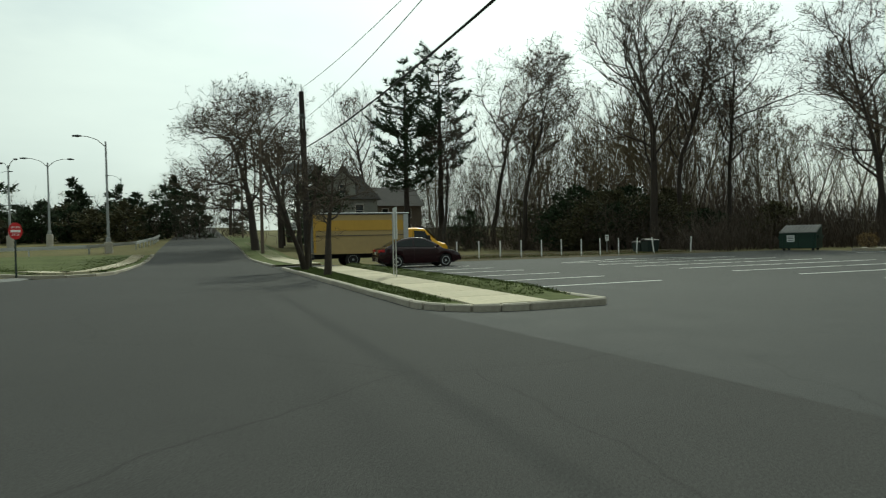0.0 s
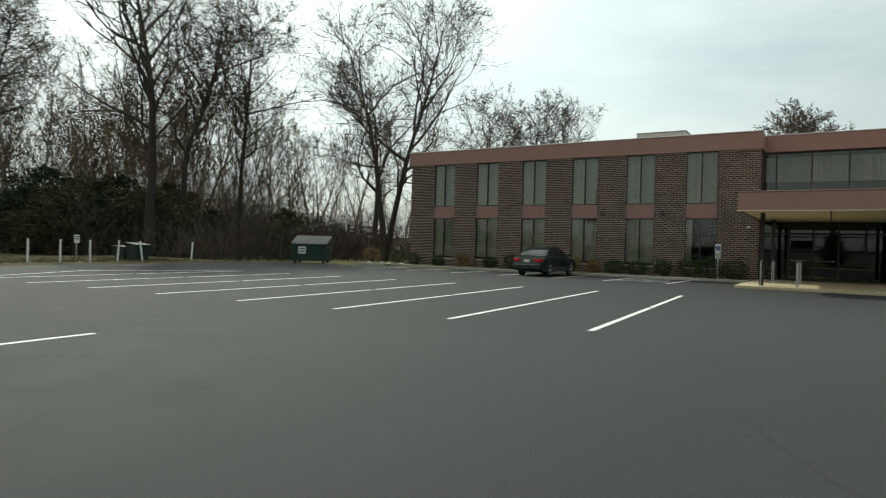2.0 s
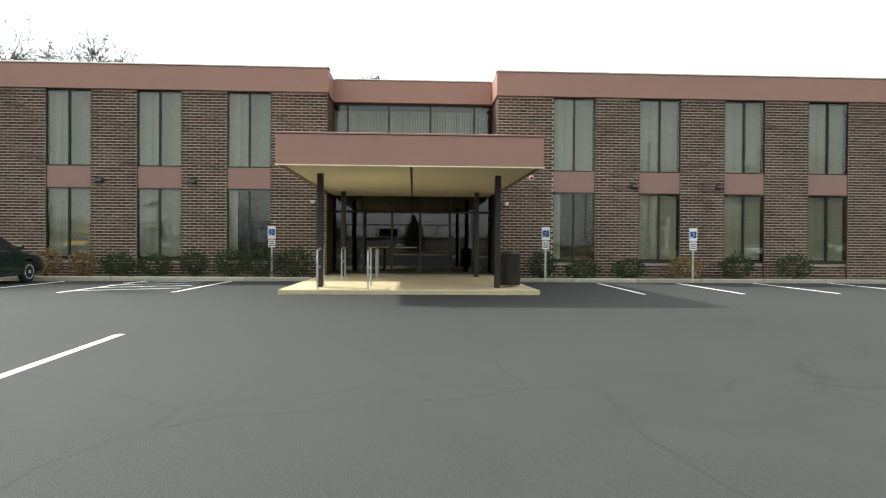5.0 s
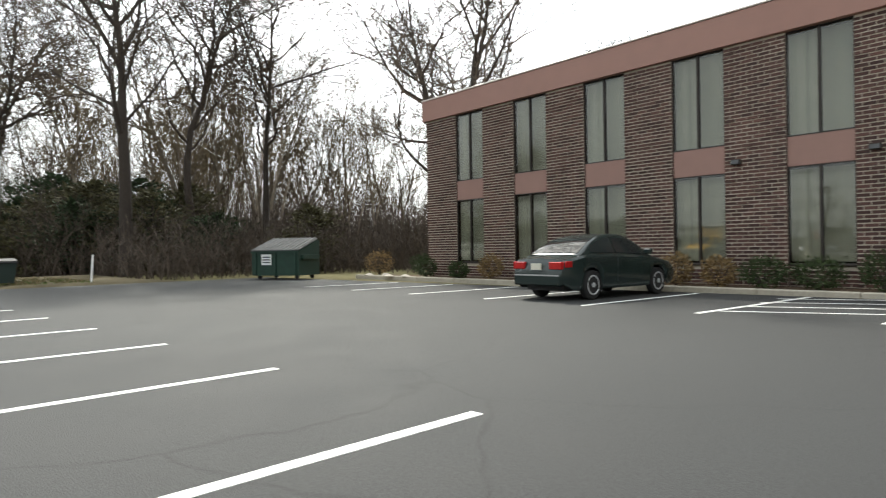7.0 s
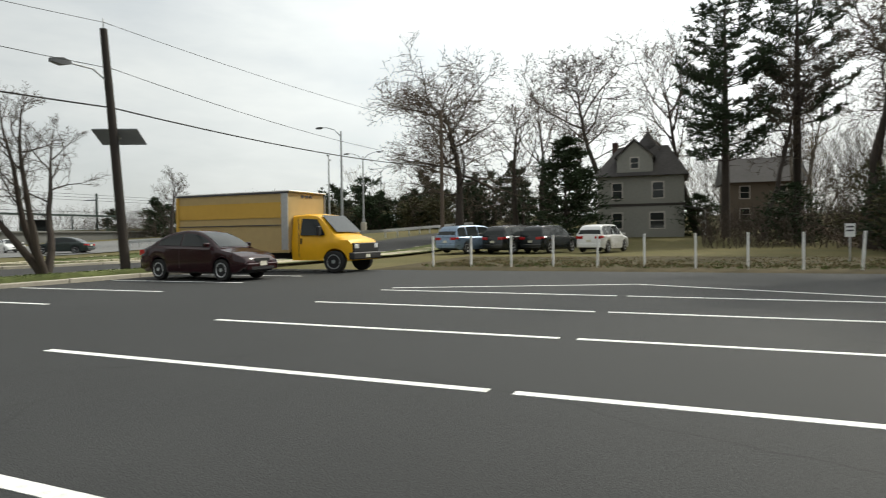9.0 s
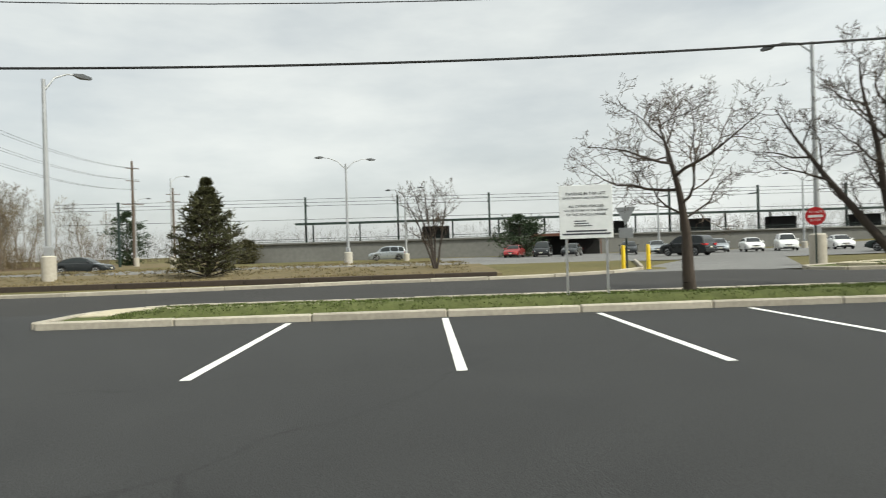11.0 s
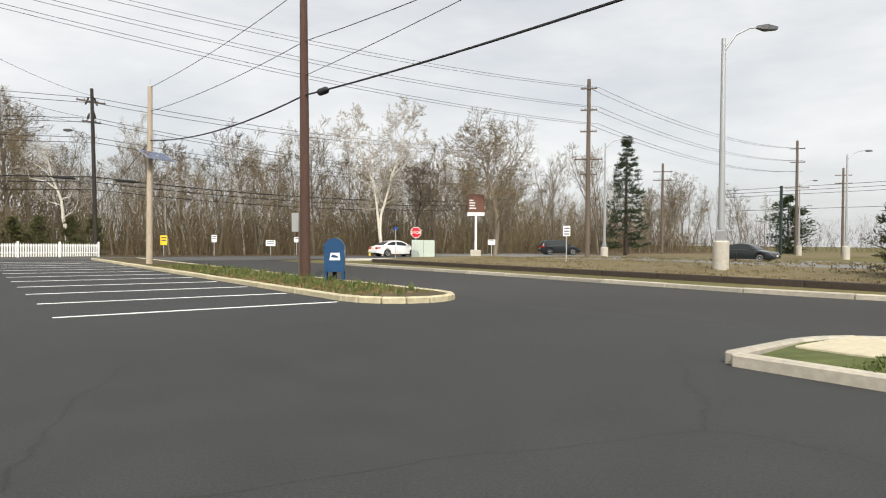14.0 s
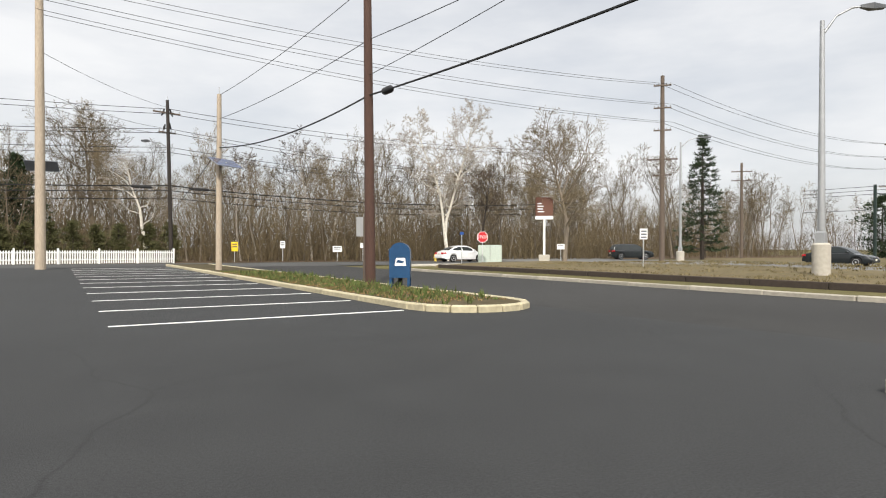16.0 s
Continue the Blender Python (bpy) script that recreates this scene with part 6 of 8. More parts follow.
car("suv", pose(16.1, 53.2, gz(17, 54), 0, 0, 76), M_CARWHITE, "white sport utility vehicle parked beyond the fence")
car("sedan", pose(-19.3, -37.6, 0, 0, 0, 178), M_CARWHITE, "white saloon on the road before the woods")
car("sedan", pose(-37.4, -14.7, 0, 0, 0, 95), M_CARBLACK, "black saloon on the highway")
car("suv", pose(-61.5, 9.6, 0, 0, 0, -85), M_CARSILVER, "silver grey sport utility vehicle beside the highway")
car("suv", pose(-43.8, -40.2, 0, 0, 0, 150), M_CARBLACK, "dark pickup-sized vehicle on the highway")
car("suv", pose(-37.5, 37.0, 0, 0, 0, -150), M_CARBLACK, "black sport utility vehicle at the station")
car("sedan", pose(-29.5, 50.0, gz(-29, 50), 0, 0, -150), M_CARGREEN, "dark saloon near the station")
for k, (x, y, pm, kd, nm) in enumerate(((-55.5, 24.5, M_CARRED, "sedan", "red"), (-54.6, 27.6, M_CARBLACK, "suv", "black"), (-53.6, 30.7, M_CARBLACK, "sedan", "black"), (-51.6, 36.5, M_CARBLACK, "sedan", "black"),
                                       (-50.6, 39.2, M_CARSILVER, "sedan", "silver"), (-49.5, 42.0, M_CARBLACK, "suv", "black"), (-48.6, 45.0, M_CARSILVER, "sedan", "silver"), (-47.6, 48.0, M_CARWHITE, "sedan", "white"), (-46.8, 51.2, M_CARWHITE, "suv", "white"), (-45.6, 56.0, M_CARWHITE, "sedan", "white"))):
    car(kd, pose(x, y, gz(x, y), 0, 0, -20 + 4 * math.sin(k * 2.1)), pm, nm + " car parked in a row at the station", "cars at the station")


# box lorry: nose towards +x
lorry = thing("box_lorry", "yellow rental box lorry parked across the verge", "lorry", pose(3.95, 30.75, 0, 0, 0, -1) @ Matrix.Diagonal((1.03, 0.95, 0.965, 1.0)))
HB = 1.16
# The whole box takes the shade-dulled yellow of its side.
part("box_body", Shape().box(0, 4.85, -HB, HB, 0.72, 2.86, 0.03), M_BOXSHADE, lorry, "yellow cargo box")
part("box_roof", Shape().box(-0.02, 4.95, -HB - 0.02, HB + 0.02, 2.862, 2.92, 0.025), M_WHITE, lorry, "white translucent roof edge")
for y in (-HB - 0.02, HB + 0.02):
    part("rub_rail", Shape().box(0.02, 4.85, y - 0.02, y + 0.02, 1.67, 1.70), M_BAR, lorry, "dark rub rail")
    part("top_rail", Shape().box(0.0, 4.9, y - 0.025, y + 0.025, 2.81, 2.86), M_BAR, lorry, "dark top rail")
    part("bottom_rail", Shape().box(0.0, 4.9, y - 0.025, y + 0.025, 0.7, 0.78), M_BOXSHADE, lorry)
    part("corner_post", Shape().box(4.62, 4.88, y - 0.03, y + 0.03, 0.8, 2.8, 0.01), M_STEEL, lorry, "grey aluminium corner post")
    part("corner_post", Shape().box(-0.02, 0.1, y - 0.03, y + 0.03, 0.8, 2.8, 0.01), M_YELLOWD, lorry)
    part("logo_band", Shape().box(0.102, 4.618, y - 0.008 if y < 0 else y - 0.012, y + 0.012 if y < 0 else y + 0.008, 1.95, 2.5), M_YELLOWD, lorry, "darker yellow band")
for k in range(3):
    part("marker_light", Shape().box(4.852, 4.88, -0.35 + 0.26 * k, -0.19 + 0.26 * k, 2.68, 2.77), M_BAR, lorry, "small dark marker light")
part("rear_door", Shape().box(-0.03, 0.0, -HB + 0.1, HB - 0.1, 0.78, 2.74), M_LID, lorry, "pale roll-up door")
part("chassis", Shape().box(0.1, 7.0, -0.42, 0.42, 0.45, 0.7), M_BLACK, lorry)
part("rear_bumper", Shape().box(-0.25, 0.0, -1.05, 1.05, 0.42, 0.55, 0.02), M_BLACK, lorry)
rows = []
def cab_x(x):
    """The short cab starts at the front of the box."""
    return 4.88 + 0.8 * (x - 4.88)


CABT = [(4.88, 2.02), (5.6, 2.06), (6.05, 2.02), (6.95, 1.34), (7.0, 1.28), (7.55, 1.16), (7.72, 0.98), (7.76, 0.55)]
for x in [4.88 + 0.06 * i for i in range(49)]:
    zt = lerp_table(CABT, x)
    hw = 1.0 * (1 - 0.12 * max(0, (x - 7.0) / 0.76) ** 2)
    tw = hw * (0.86 if zt > 1.45 else 0.92)
    zl = 0.42
    if abs(x - 6.95) < 0.56:
        zl = max(zl, 0.38 + math.sqrt(max(0.0, 0.45 ** 2 - (0.8 * (x - 6.95)) ** 2)))
    zl = min(zl, zt - 0.05)
    wst = min(1.12, zt - 0.03)
    half = [(hw * 0.96, zl), (hw, (zl + wst) / 2), (hw * 0.99, wst), (tw, max(wst + 0.01, zt - 0.05)), (tw * 0.9, zt), (0, zt + 0.03)]
    rows.append([(cab_x(x), -y, z) for y, z in half] + [(cab_x(x), y, z) for y, z in half[-2::-1]])
n = len(rows[0])
s = Shape().add([p for r_ in rows for p in r_], [(k * n + i, (k + 1) * n + i, (k + 1) * n + i + 1, k * n + i + 1) for k in range(len(rows) - 1) for i in range(n - 1)] + [tuple(range(n)), tuple((len(rows) - 1) * n + i for i in reversed(range(n)))])
part("cab", s, M_YELLOW, lorry, "yellow van cab", 38)
part("windscreen", Shape().plate((6.520, 0.82, 1.38), (6.520, -0.82, 1.38), (5.912, -0.74, 1.98), (5.912, 0.74, 1.98), 0.02).mesh("w", M_CARWIN), M_CARWIN, lorry, "dark windscreen", 0, pose(0.035, 0, 0.03))
for sg_ in (-1, 1):
    y0, y1 = sg_ * 1.0, sg_ * 0.885
    q = [(5.256, y0, 1.3), (6.216, y0, 1.3), (5.856, y1, 1.86), (5.256, y1, 1.9)]
    q = q if sg_ < 0 else q[::-1]
    part("side_window", Shape().plate(*q, 0.02), M_CARWIN, lorry, "dark cab window", 0, pose(0, sg_ * 0.012, 0))
    part("mirror", Shape().box(5.976, 6.096, sg_ * 1.12 - 0.1, sg_ * 1.12 + 0.1, 1.28, 1.62, 0.03), M_BLACK, lorry, "black door mirror")
    part("door_seam", Shape().box(5.168, 5.180, sg_ * 1.0 - 0.008, sg_ * 1.0 + 0.008, 0.55, 1.9), M_BLACK, lorry)
    part("door_handle", Shape().box(5.232, 5.296, sg_ * 1.0 - 0.02, sg_ * 1.0 + 0.02, 1.0, 1.2, 0.006), M_BLACK, lorry)
    part("headlight", Shape().box(7.1, 7.226, sg_ * 0.68 - 0.14, sg_ * 0.68 + 0.14, 0.82, 0.98, 0.02), M_LAMPGLASS, lorry)
    wheel_parts(lorry, 6.536, sg_ * 0.92, 0.38, 0.24, M_SIGNBACK, 8)
    wheel_parts(lorry, 1.95, sg_ * 0.98, 0.38, 0.3, M_SIGNBACK, 8)
part("grille", Shape().box(7.120, 7.215, -0.86, 0.86, 0.70, 1.02, 0.02), M_BLACK, lorry, "black grille")
part("front_bumper", Shape().box(7.072, 7.264, -0.98, 0.98, 0.45, 0.7, 0.04), M_BLACK, lorry, "black front bumper")
part("front_plate", Shape().box(7.266, 7.272, -0.15, 0.15, 0.5, 0.62), M_PLATE, lorry)


# ---------------------------------------------------------------- trees
def bars_mesh(name, segs, sides, material, smooth=True):
    """Tapered bars, one for each (p, q, r0, r1)."""
    a = np.array(segs, float).reshape(-1, 8)
    p, q, r0, r1 = a[:, 0:3], a[:, 3:6], a[:, 6], a[:, 7]
    t = q - p
    t /= np.linalg.norm(t, axis=1, keepdims=True) + 1e-9
    ref = np.where(np.abs(t[:, 2:3]) < 0.9, np.array([[0, 0, 1.0]]), np.array([[1.0, 0, 0]]))
    u = np.cross(t, ref)
    u /= np.linalg.norm(u, axis=1, keepdims=True) + 1e-9
    w = np.cross(t, u)
    ang = 2 * np.pi * np.arange(sides) / sides
    ring = u[:, None, :] * np.cos(ang)[None, :, None] + w[:, None, :] * np.sin(ang)[None, :, None]
    v = np.concatenate([p[:, None, :] + ring * r0[:, None, None], q[:, None, :] + ring * r1[:, None, None]], 1).reshape(-1, 3)
    base = (np.arange(len(a)) * 2 * sides)[:, None]
    i = np.arange(sides)
    j = (i + 1) % sides
    quad = np.stack([i, i + sides, j + sides, j], 1)
    f = (base[:, :, None] + quad[None]).reshape(-1, 4)
    me = bpy.data.meshes.new(name)
    me.vertices.add(len(v))
    me.vertices.foreach_set("co", v.ravel())
    me.loops.add(f.size)
    me.loops.foreach_set("vertex_index", f.ravel().astype(np.int32))
    me.polygons.add(len(f))
    me.polygons.foreach_set("loop_start", np.arange(0, f.size, 4, dtype=np.int32))
    me.update(calc_edges=True)
    me.materials.append(material)
    if smooth:
        me.shade_smooth()
    return me


def ribbons_into(me, segs, seed):
    """Adds one flat sliver for each thin twig to a mesh made of bars."""
    a = np.array(segs, float).reshape(-1, 8)
    p, q, r0, r1 = a[:, 0:3], a[:, 3:6], a[:, 6:7], a[:, 7:8]
    rs = np.random.RandomState(seed)
    u = np.cross(q - p, rs.normal(size=p.shape))
    u /= np.linalg.norm(u, axis=1, keepdims=True) + 1e-9
    v = np.stack([p - u * r0, p + u * r0, q + u * r1, q - u * r1], 1).reshape(-1, 3)
    k, nl, nf = len(me.vertices), len(me.loops), len(me.polygons)
    old = np.zeros(k * 3)
    me.vertices.foreach_get("co", old)
    li = np.zeros(nl, np.int32)
    me.loops.foreach_get("vertex_index", li)
    out = bpy.data.meshes.new(me.name)
    out.vertices.add(k + len(v))
    out.vertices.foreach_set("co", np.concatenate([old, v.ravel()]))
    out.loops.add(nl + len(v))
    out.loops.foreach_set("vertex_index", np.concatenate([li, np.arange(k, k + len(v))]).astype(np.int32))
    out.polygons.add(nf + len(a))
    out.polygons.foreach_set("loop_start", np.arange(0, nl + len(v), 4, dtype=np.int32))
    out.update(calc_edges=True)
    out.materials.append(me.materials[0])
    bpy.data.meshes.remove(me)
    return out


def blades_mesh(name, cen, direc, length, width, material):
    """Many small leaf blades: centre, pointing direction, length, width."""
    cen, direc = np.array(cen), np.array(direc)
    direc /= np.linalg.norm(direc, axis=1, keepdims=True) + 1e-9
    rs = np.random.RandomState(len(cen))
    rnd = rs.normal(size=cen.shape)
    sidev = np.cross(direc, rnd)
    sidev /= np.linalg.norm(sidev, axis=1, keepdims=True) + 1e-9
    ln, wd = np.asarray(length)[:, None], np.asarray(width)[:, None]
    v = np.stack([cen - sidev * wd * 0.5, cen + direc * ln * 0.5 - sidev * wd * 0.45 + rnd * wd * 0.08, cen + direc * ln, cen + direc * ln * 0.45 + sidev * wd * 0.5], 1).reshape(-1, 3)
    f = np.arange(len(v)).reshape(-1, 4)
    me = bpy.data.meshes.new(name)
    me.from_pydata(v.tolist(), [], f.tolist())
    me.materials.append(material)
    return me


def grow(seed, H, trunk_r, first=0.3, limbs=13, levels=4, tilt=(32, 58), rise=0.10, wild=0.12, reach=0.42, kids=(8, 7, 4), lean=0.0, aim=None, trunks=1, fork=0.0, min_r=0.014, slim=False, crooked=1.0):
    """Bars of a leafless tree in three gauges: limbs that curve up, boughs on them, then twigs. Thickness follows length."""
    rg = random.Random(seed)
    thick, thin, fine = [], [], []
    steps = (11, 7, 4, 2, 1) if slim else (11, 7, 5, 3, 2)

    def stem(p, d, length, r, level):
        n = steps[min(level, 4)]
        pts, tip = [(p.copy(), r)], (0.16 if level else 0.10)
        for k in range(n):
            bend = wild * (0.45 * crooked if level == 0 else 1.0 + 0.35 * level)
            d = (d + Vector((rg.gauss(0, bend), rg.gauss(0, bend), rg.gauss(0, bend * 0.7) + rise * (0.15 if level == 0 else 1.0)))).normalized()
            p = p + d * (length / n)
            pts.append((p.copy(), max(min_r, r * (1 - (1 - tip) * (k + 1) / n))))
        gauge = thick if level <= (0 if slim else 1) else thin if level <= (1 if slim else 2) else fine
        gauge.extend((*a, *b, ra, rb) for (a, ra), (b, rb) in zip(pts, pts[1:]))
        return pts

    def sprout(pts, length, level, count, start):
        if level > levels:
            return
        turn = rg.uniform(0, 6.28)
        for k in range(count):
            t = min(0.985, start + (1 - start) * (k + rg.uniform(0.1, 0.9)) / count)
            x = min(len(pts) - 1.001, t * (len(pts) - 1))
            i = int(x)
            p = pts[i][0].lerp(pts[i + 1][0], x - i)
            at = pts[i][1] * (1 - (x - i)) + pts[i + 1][1] * (x - i)
            axis = (pts[i + 1][0] - pts[i][0]).normalized()
            side = axis.orthogonal().normalized()
            turn += 2.4 + rg.gauss(0, 0.5)
            side.rotate(Matrix.Rotation(turn, 3, axis))
            a = radians(rg.uniform(*tilt) * (1.0 if level == 1 else 0.95))
            u = (t - start) / (1.001 - start)
            if level == 1:
                ln = length * (0.7 + 0.75 * u if u < 0.4 else 1.0 - 0.95 * (u - 0.4)) * rg.uniform(0.7, 1.15)
            else:
                ln = length * (0.66 - 0.36 * t) * rg.uniform(0.7, 1.25)
            d = axis * math.cos(a) + side * math.sin(a)
            if d.z < -0.25:
                d.z *= 0.4
            sub = stem(p, d.normalized(), ln, max(min_r, min(at * 0.75, 0.013 * ln + 0.008)), level)
            sprout(sub, ln, level + 1, kids[min(level - 1, len(kids) - 1)], 0.18)

    for k in range(trunks):
        a = (rg.uniform(0, 2 * math.pi) if aim is None else radians(aim)) + 2 * math.pi * k / trunks
        out = lean + fork * (trunks > 1)
        main = stem(Vector((0, 0, -0.15)), Vector((math.cos(a) * out, math.sin(a) * out, 1)).normalized(), H * rg.uniform(0.93, 1.0), trunk_r * (1.0 if trunks == 1 else 0.75), 0)
        sprout(main, H * reach, 1, limbs, first)
    return thick, thin, fine


def bare_tree(label, m, seed, H, bark=None, twig=None, group="", **kw):
    t = thing("bare_tree", label, "tree", m, group)
    thick, thin, fine = grow(seed, H, **kw)
    part("trunk", bars_mesh("trunk", thick, 7, bark or M_BARK), bark or M_BARK, t, "bare trunk and limbs")
    crown = bars_mesh("crown", thin, 3, twig or M_TWIG, False)
    part("crown", ribbons_into(crown, fine, seed) if fine else crown, twig or M_TWIG, t, "leafless twigs")
    return t


def at_ground(x, y, deg=0.0, s=1.0, dz=0.0):
    return pose(x, y, gz(x, y) + dz, 0, 0, deg) @ Matrix.Scale(s, 4)


# single trees that stand out
bare_tree("broad bare oak beside the street", at_ground(3.5, 60.5), 3, 13.6, trunk_r=0.42, first=0.24, limbs=22, tilt=(46, 84), rise=0.045, wild=0.15, reach=0.66, kids=(9, 8, 4), min_r=0.015)
bare_tree("broad bare tree behind the house", at_ground(11.3, 95.0), 5, 21.5, trunk_r=0.5, first=0.45, limbs=18, tilt=(40, 72), rise=0.06, reach=0.5, kids=(8, 7, 5), lean=0.12, aim=185, min_r=0.022)
bare_tree("leaning bare tree beside the house", at_ground(21.6, 80.0), 8, 18.5, trunk_r=0.36, first=0.4, limbs=12, rise=0.14, lean=0.35, aim=160, reach=0.45)
bare_tree("tall forked bare tree at the wood's edge", at_ground(35.5, 42.1), 12, 21.0, trunk_r=0.40, first=0.32, limbs=19, tilt=(24, 55), rise=0.09, wild=0.13, reach=0.5, kids=(8, 7, 4), min_r=0.012)
bare_tree("tall crooked bare tree at the wood's edge", at_ground(40.5, 44.9), 14, 20.5, trunk_r=0.3, first=0.36, limbs=18, tilt=(28, 60), rise=0.10, wild=0.2, reach=0.42, kids=(9, 7, 4), crooked=1.6)
bare_tree("straight slim bare tree with a squirrel nest", at_ground(44.2, 42.2), 17, 20.0, trunk_r=0.24, first=0.36, limbs=20, tilt=(40, 66), rise=0.08, reach=0.38, kids=(9, 7, 4), crooked=0.4)
bare_tree("large forked bare tree behind the building corner", at_ground(50.0, 31.6), 19, 20.0, trunk_r=0.4, first=0.22, limbs=13, tilt=(28, 60), rise=0.09, wild=0.15, reach=0.5, kids=(9, 7, 4), trunks=2, fork=0.2, aim=80)
bare_tree("tall twisted bare tree in the wood", at_ground(34.5, 72.2), 21, 24.5, trunk_r=0.34, first=0.35, limbs=19, rise=0.09, wild=0.26, reach=0.38, min_r=0.018, crooked=1.8)
bare_tree("tall twisted bare tree in the wood", at_ground(31.8, 59.0), 23, 20.5, trunk_r=0.27, first=0.36, limbs=17, rise=0.09, wild=0.24, reach=0.38, crooked=1.7)
bare_tree("tall slim bare tree beside the pine", at_ground(26.6, 70.0), 24, 19.0, trunk_r=0.25, first=0.36, limbs=17, rise=0.11, wild=0.2, reach=0.38, min_r=0.018, crooked=1.3)
bare_tree("tall bare tree behind the brick building", at_ground(58.0, 38.0), 27, 17.5, trunk_r=0.34, first=0.3, limbs=14, rise=0.1, reach=0.45)
for k, (x, y, h) in enumerate(((79.0, 29.5, 18.2), (84.0, 25.0, 18.8), (75.5, 34.0, 18.4))):
    bare_tree("rounded bare tree beyond the flat roof", at_ground(x, y, 50 * k), 29 + k, h, trunk_r=0.34, first=0.3, limbs=16, tilt=(30, 62), rise=0.08, reach=0.46, kids=(7, 6, 4), min_r=0.022)
for k, (x, y, h) in enumerate(((75.0, 3.6, 15.2), (75.5, 0.6, 15.0), (75.0, -2.6, 15.4))):
    bare_tree("far bare tree beyond the flat roof", at_ground(x, y, 40 * k), 33 + k, h, trunk_r=0.25, first=0.4, limbs=13, tilt=(30, 60), rise=0.08, reach=0.34, kids=(7, 6, 4), min_r=0.022)
bare_tree("small spreading bare tree in the verge", pose(2.75, 20.0, 0.1), 34, 4.1, trunk_r=0.16, first=0.4, limbs=10, tilt=(45, 75), rise=0.07, wild=0.17, reach=0.68, kids=(7, 6, 5), min_r=0.005)
bare_tree("multi-stemmed pruned bare tree in the verge", pose(2.8, 25.3, 0.1), 37, 5.7, trunk_r=0.19, first=0.36, limbs=8, tilt=(30, 65), rise=0.08, wild=0.14, reach=0.34, kids=(6, 5, 4), fork=0.45, trunks=4, min_r=0.005)
bare_tree("thin multi-stemmed bare shrub tree on the median", pose(-10.3, 14.5, 0.35), 41, 4.0, trunk_r=0.08, first=0.25, limbs=7, rise=0.14, reach=0.32, kids=(5, 4, 3), fork=0.22, trunks=5, min_r=0.005)
bare_tree("twin-stemmed white-barked sycamore before the woods", pose(-20.6, -42.0, -0.05), 43, 15.2, M_SYC, M_SYCT, trunk_r=0.22, first=0.28, limbs=17, tilt=(30, 64), rise=0.08, wild=0.2, reach=0.26, kids=(7, 6, 4), aim=-30, fork=0.08, trunks=2, min_r=0.015)
bare_tree("rounded bare tree beside the brown sign", pose(-21.2, -26.3, 0.05), 47, 10.0, M_WBARK, M_WTWIG, trunk_r=0.2, first=0.28, limbs=20, tilt=(30, 66), rise=0.08, reach=0.5, kids=(8, 7, 5), min_r=0.010)
bare_tree("bare tree behind the white fence", pose(8.7, -63.5, 0), 53, 13, M_WBARK, M_WTWIG, trunk_r=0.33, first=0.3, limbs=15, tilt=(35, 65), rise=0.07, reach=0.5)
bare_tree("bare tree beside the stop sign", pose(-18.4, -33.1, 0), 59, 7.5, trunk_r=0.13, first=0.3, limbs=11, rise=0.1, reach=0.42, kids=(6, 5, 4))
bare_tree("far rounded bare tree past the station", at_ground(-44.5, 77.0), 61, 8.6, trunk_r=0.25, first=0.25, limbs=14, reach=0.5, kids=(6, 5, 4), min_r=0.012)
for k, (x, y) in enumerate(((6.6, 66.5), (7.5, 72.0), (-1.0, 128.0), (3.5, 112.0))):
    bare_tree("bare street tree in the distance", at_ground(x, y, 70 * k), 70 + k, 12.0 + k, trunk_r=0.3, first=0.3, limbs=13, reach=0.42, kids=(6, 5, 4), min_r=0.011)

bare_tree("pale crooked tree behind the white fence", pose(4.6, -52.2, 0), 83, 9.0, M_SYC, M_SYCT, trunk_r=0.2, first=0.35, limbs=8, tilt=(35, 70), wild=0.25, reach=0.42, kids=(5, 4, 3))
for k, (x, y) in enumerate(((-2.8, -49.0), (-5.0, -52.0), (-9.0, -47.5), (-12.0, -51.0), (-27.0, -48.0))):
    bare_tree("slim pale-barked tree at the wood's edge", pose(x, y, -0.05, 0, 0, 50 * k), 85 + k, 9.5 + (k % 3), M_SYCT, M_TWIG, trunk_r=0.12, first=0.4, limbs=9, rise=0.14, wild=0.16, reach=0.34, kids=(5, 4, 3))

nest = thing("squirrel_nest", "dark leafy squirrel nest against a tree trunk", "nest", at_ground(44.35, 42.1, 0, 1, 13.2))
part("leaf_ball", blades_mesh("leaf_ball", [(0.28 * math.cos(2.4 * k) * math.sin(0.05 * k), 0.28 * math.sin(2.4 * k) * math.sin(0.05 * k), 0.3 * math.cos(0.05 * k)) for k in range(60)], [(math.cos(2.4 * k), math.sin(2.4 * k), 0.3) for k in range(60)], [0.3] * 60, [0.16] * 60, M_LITTER), M_LITTER, nest)

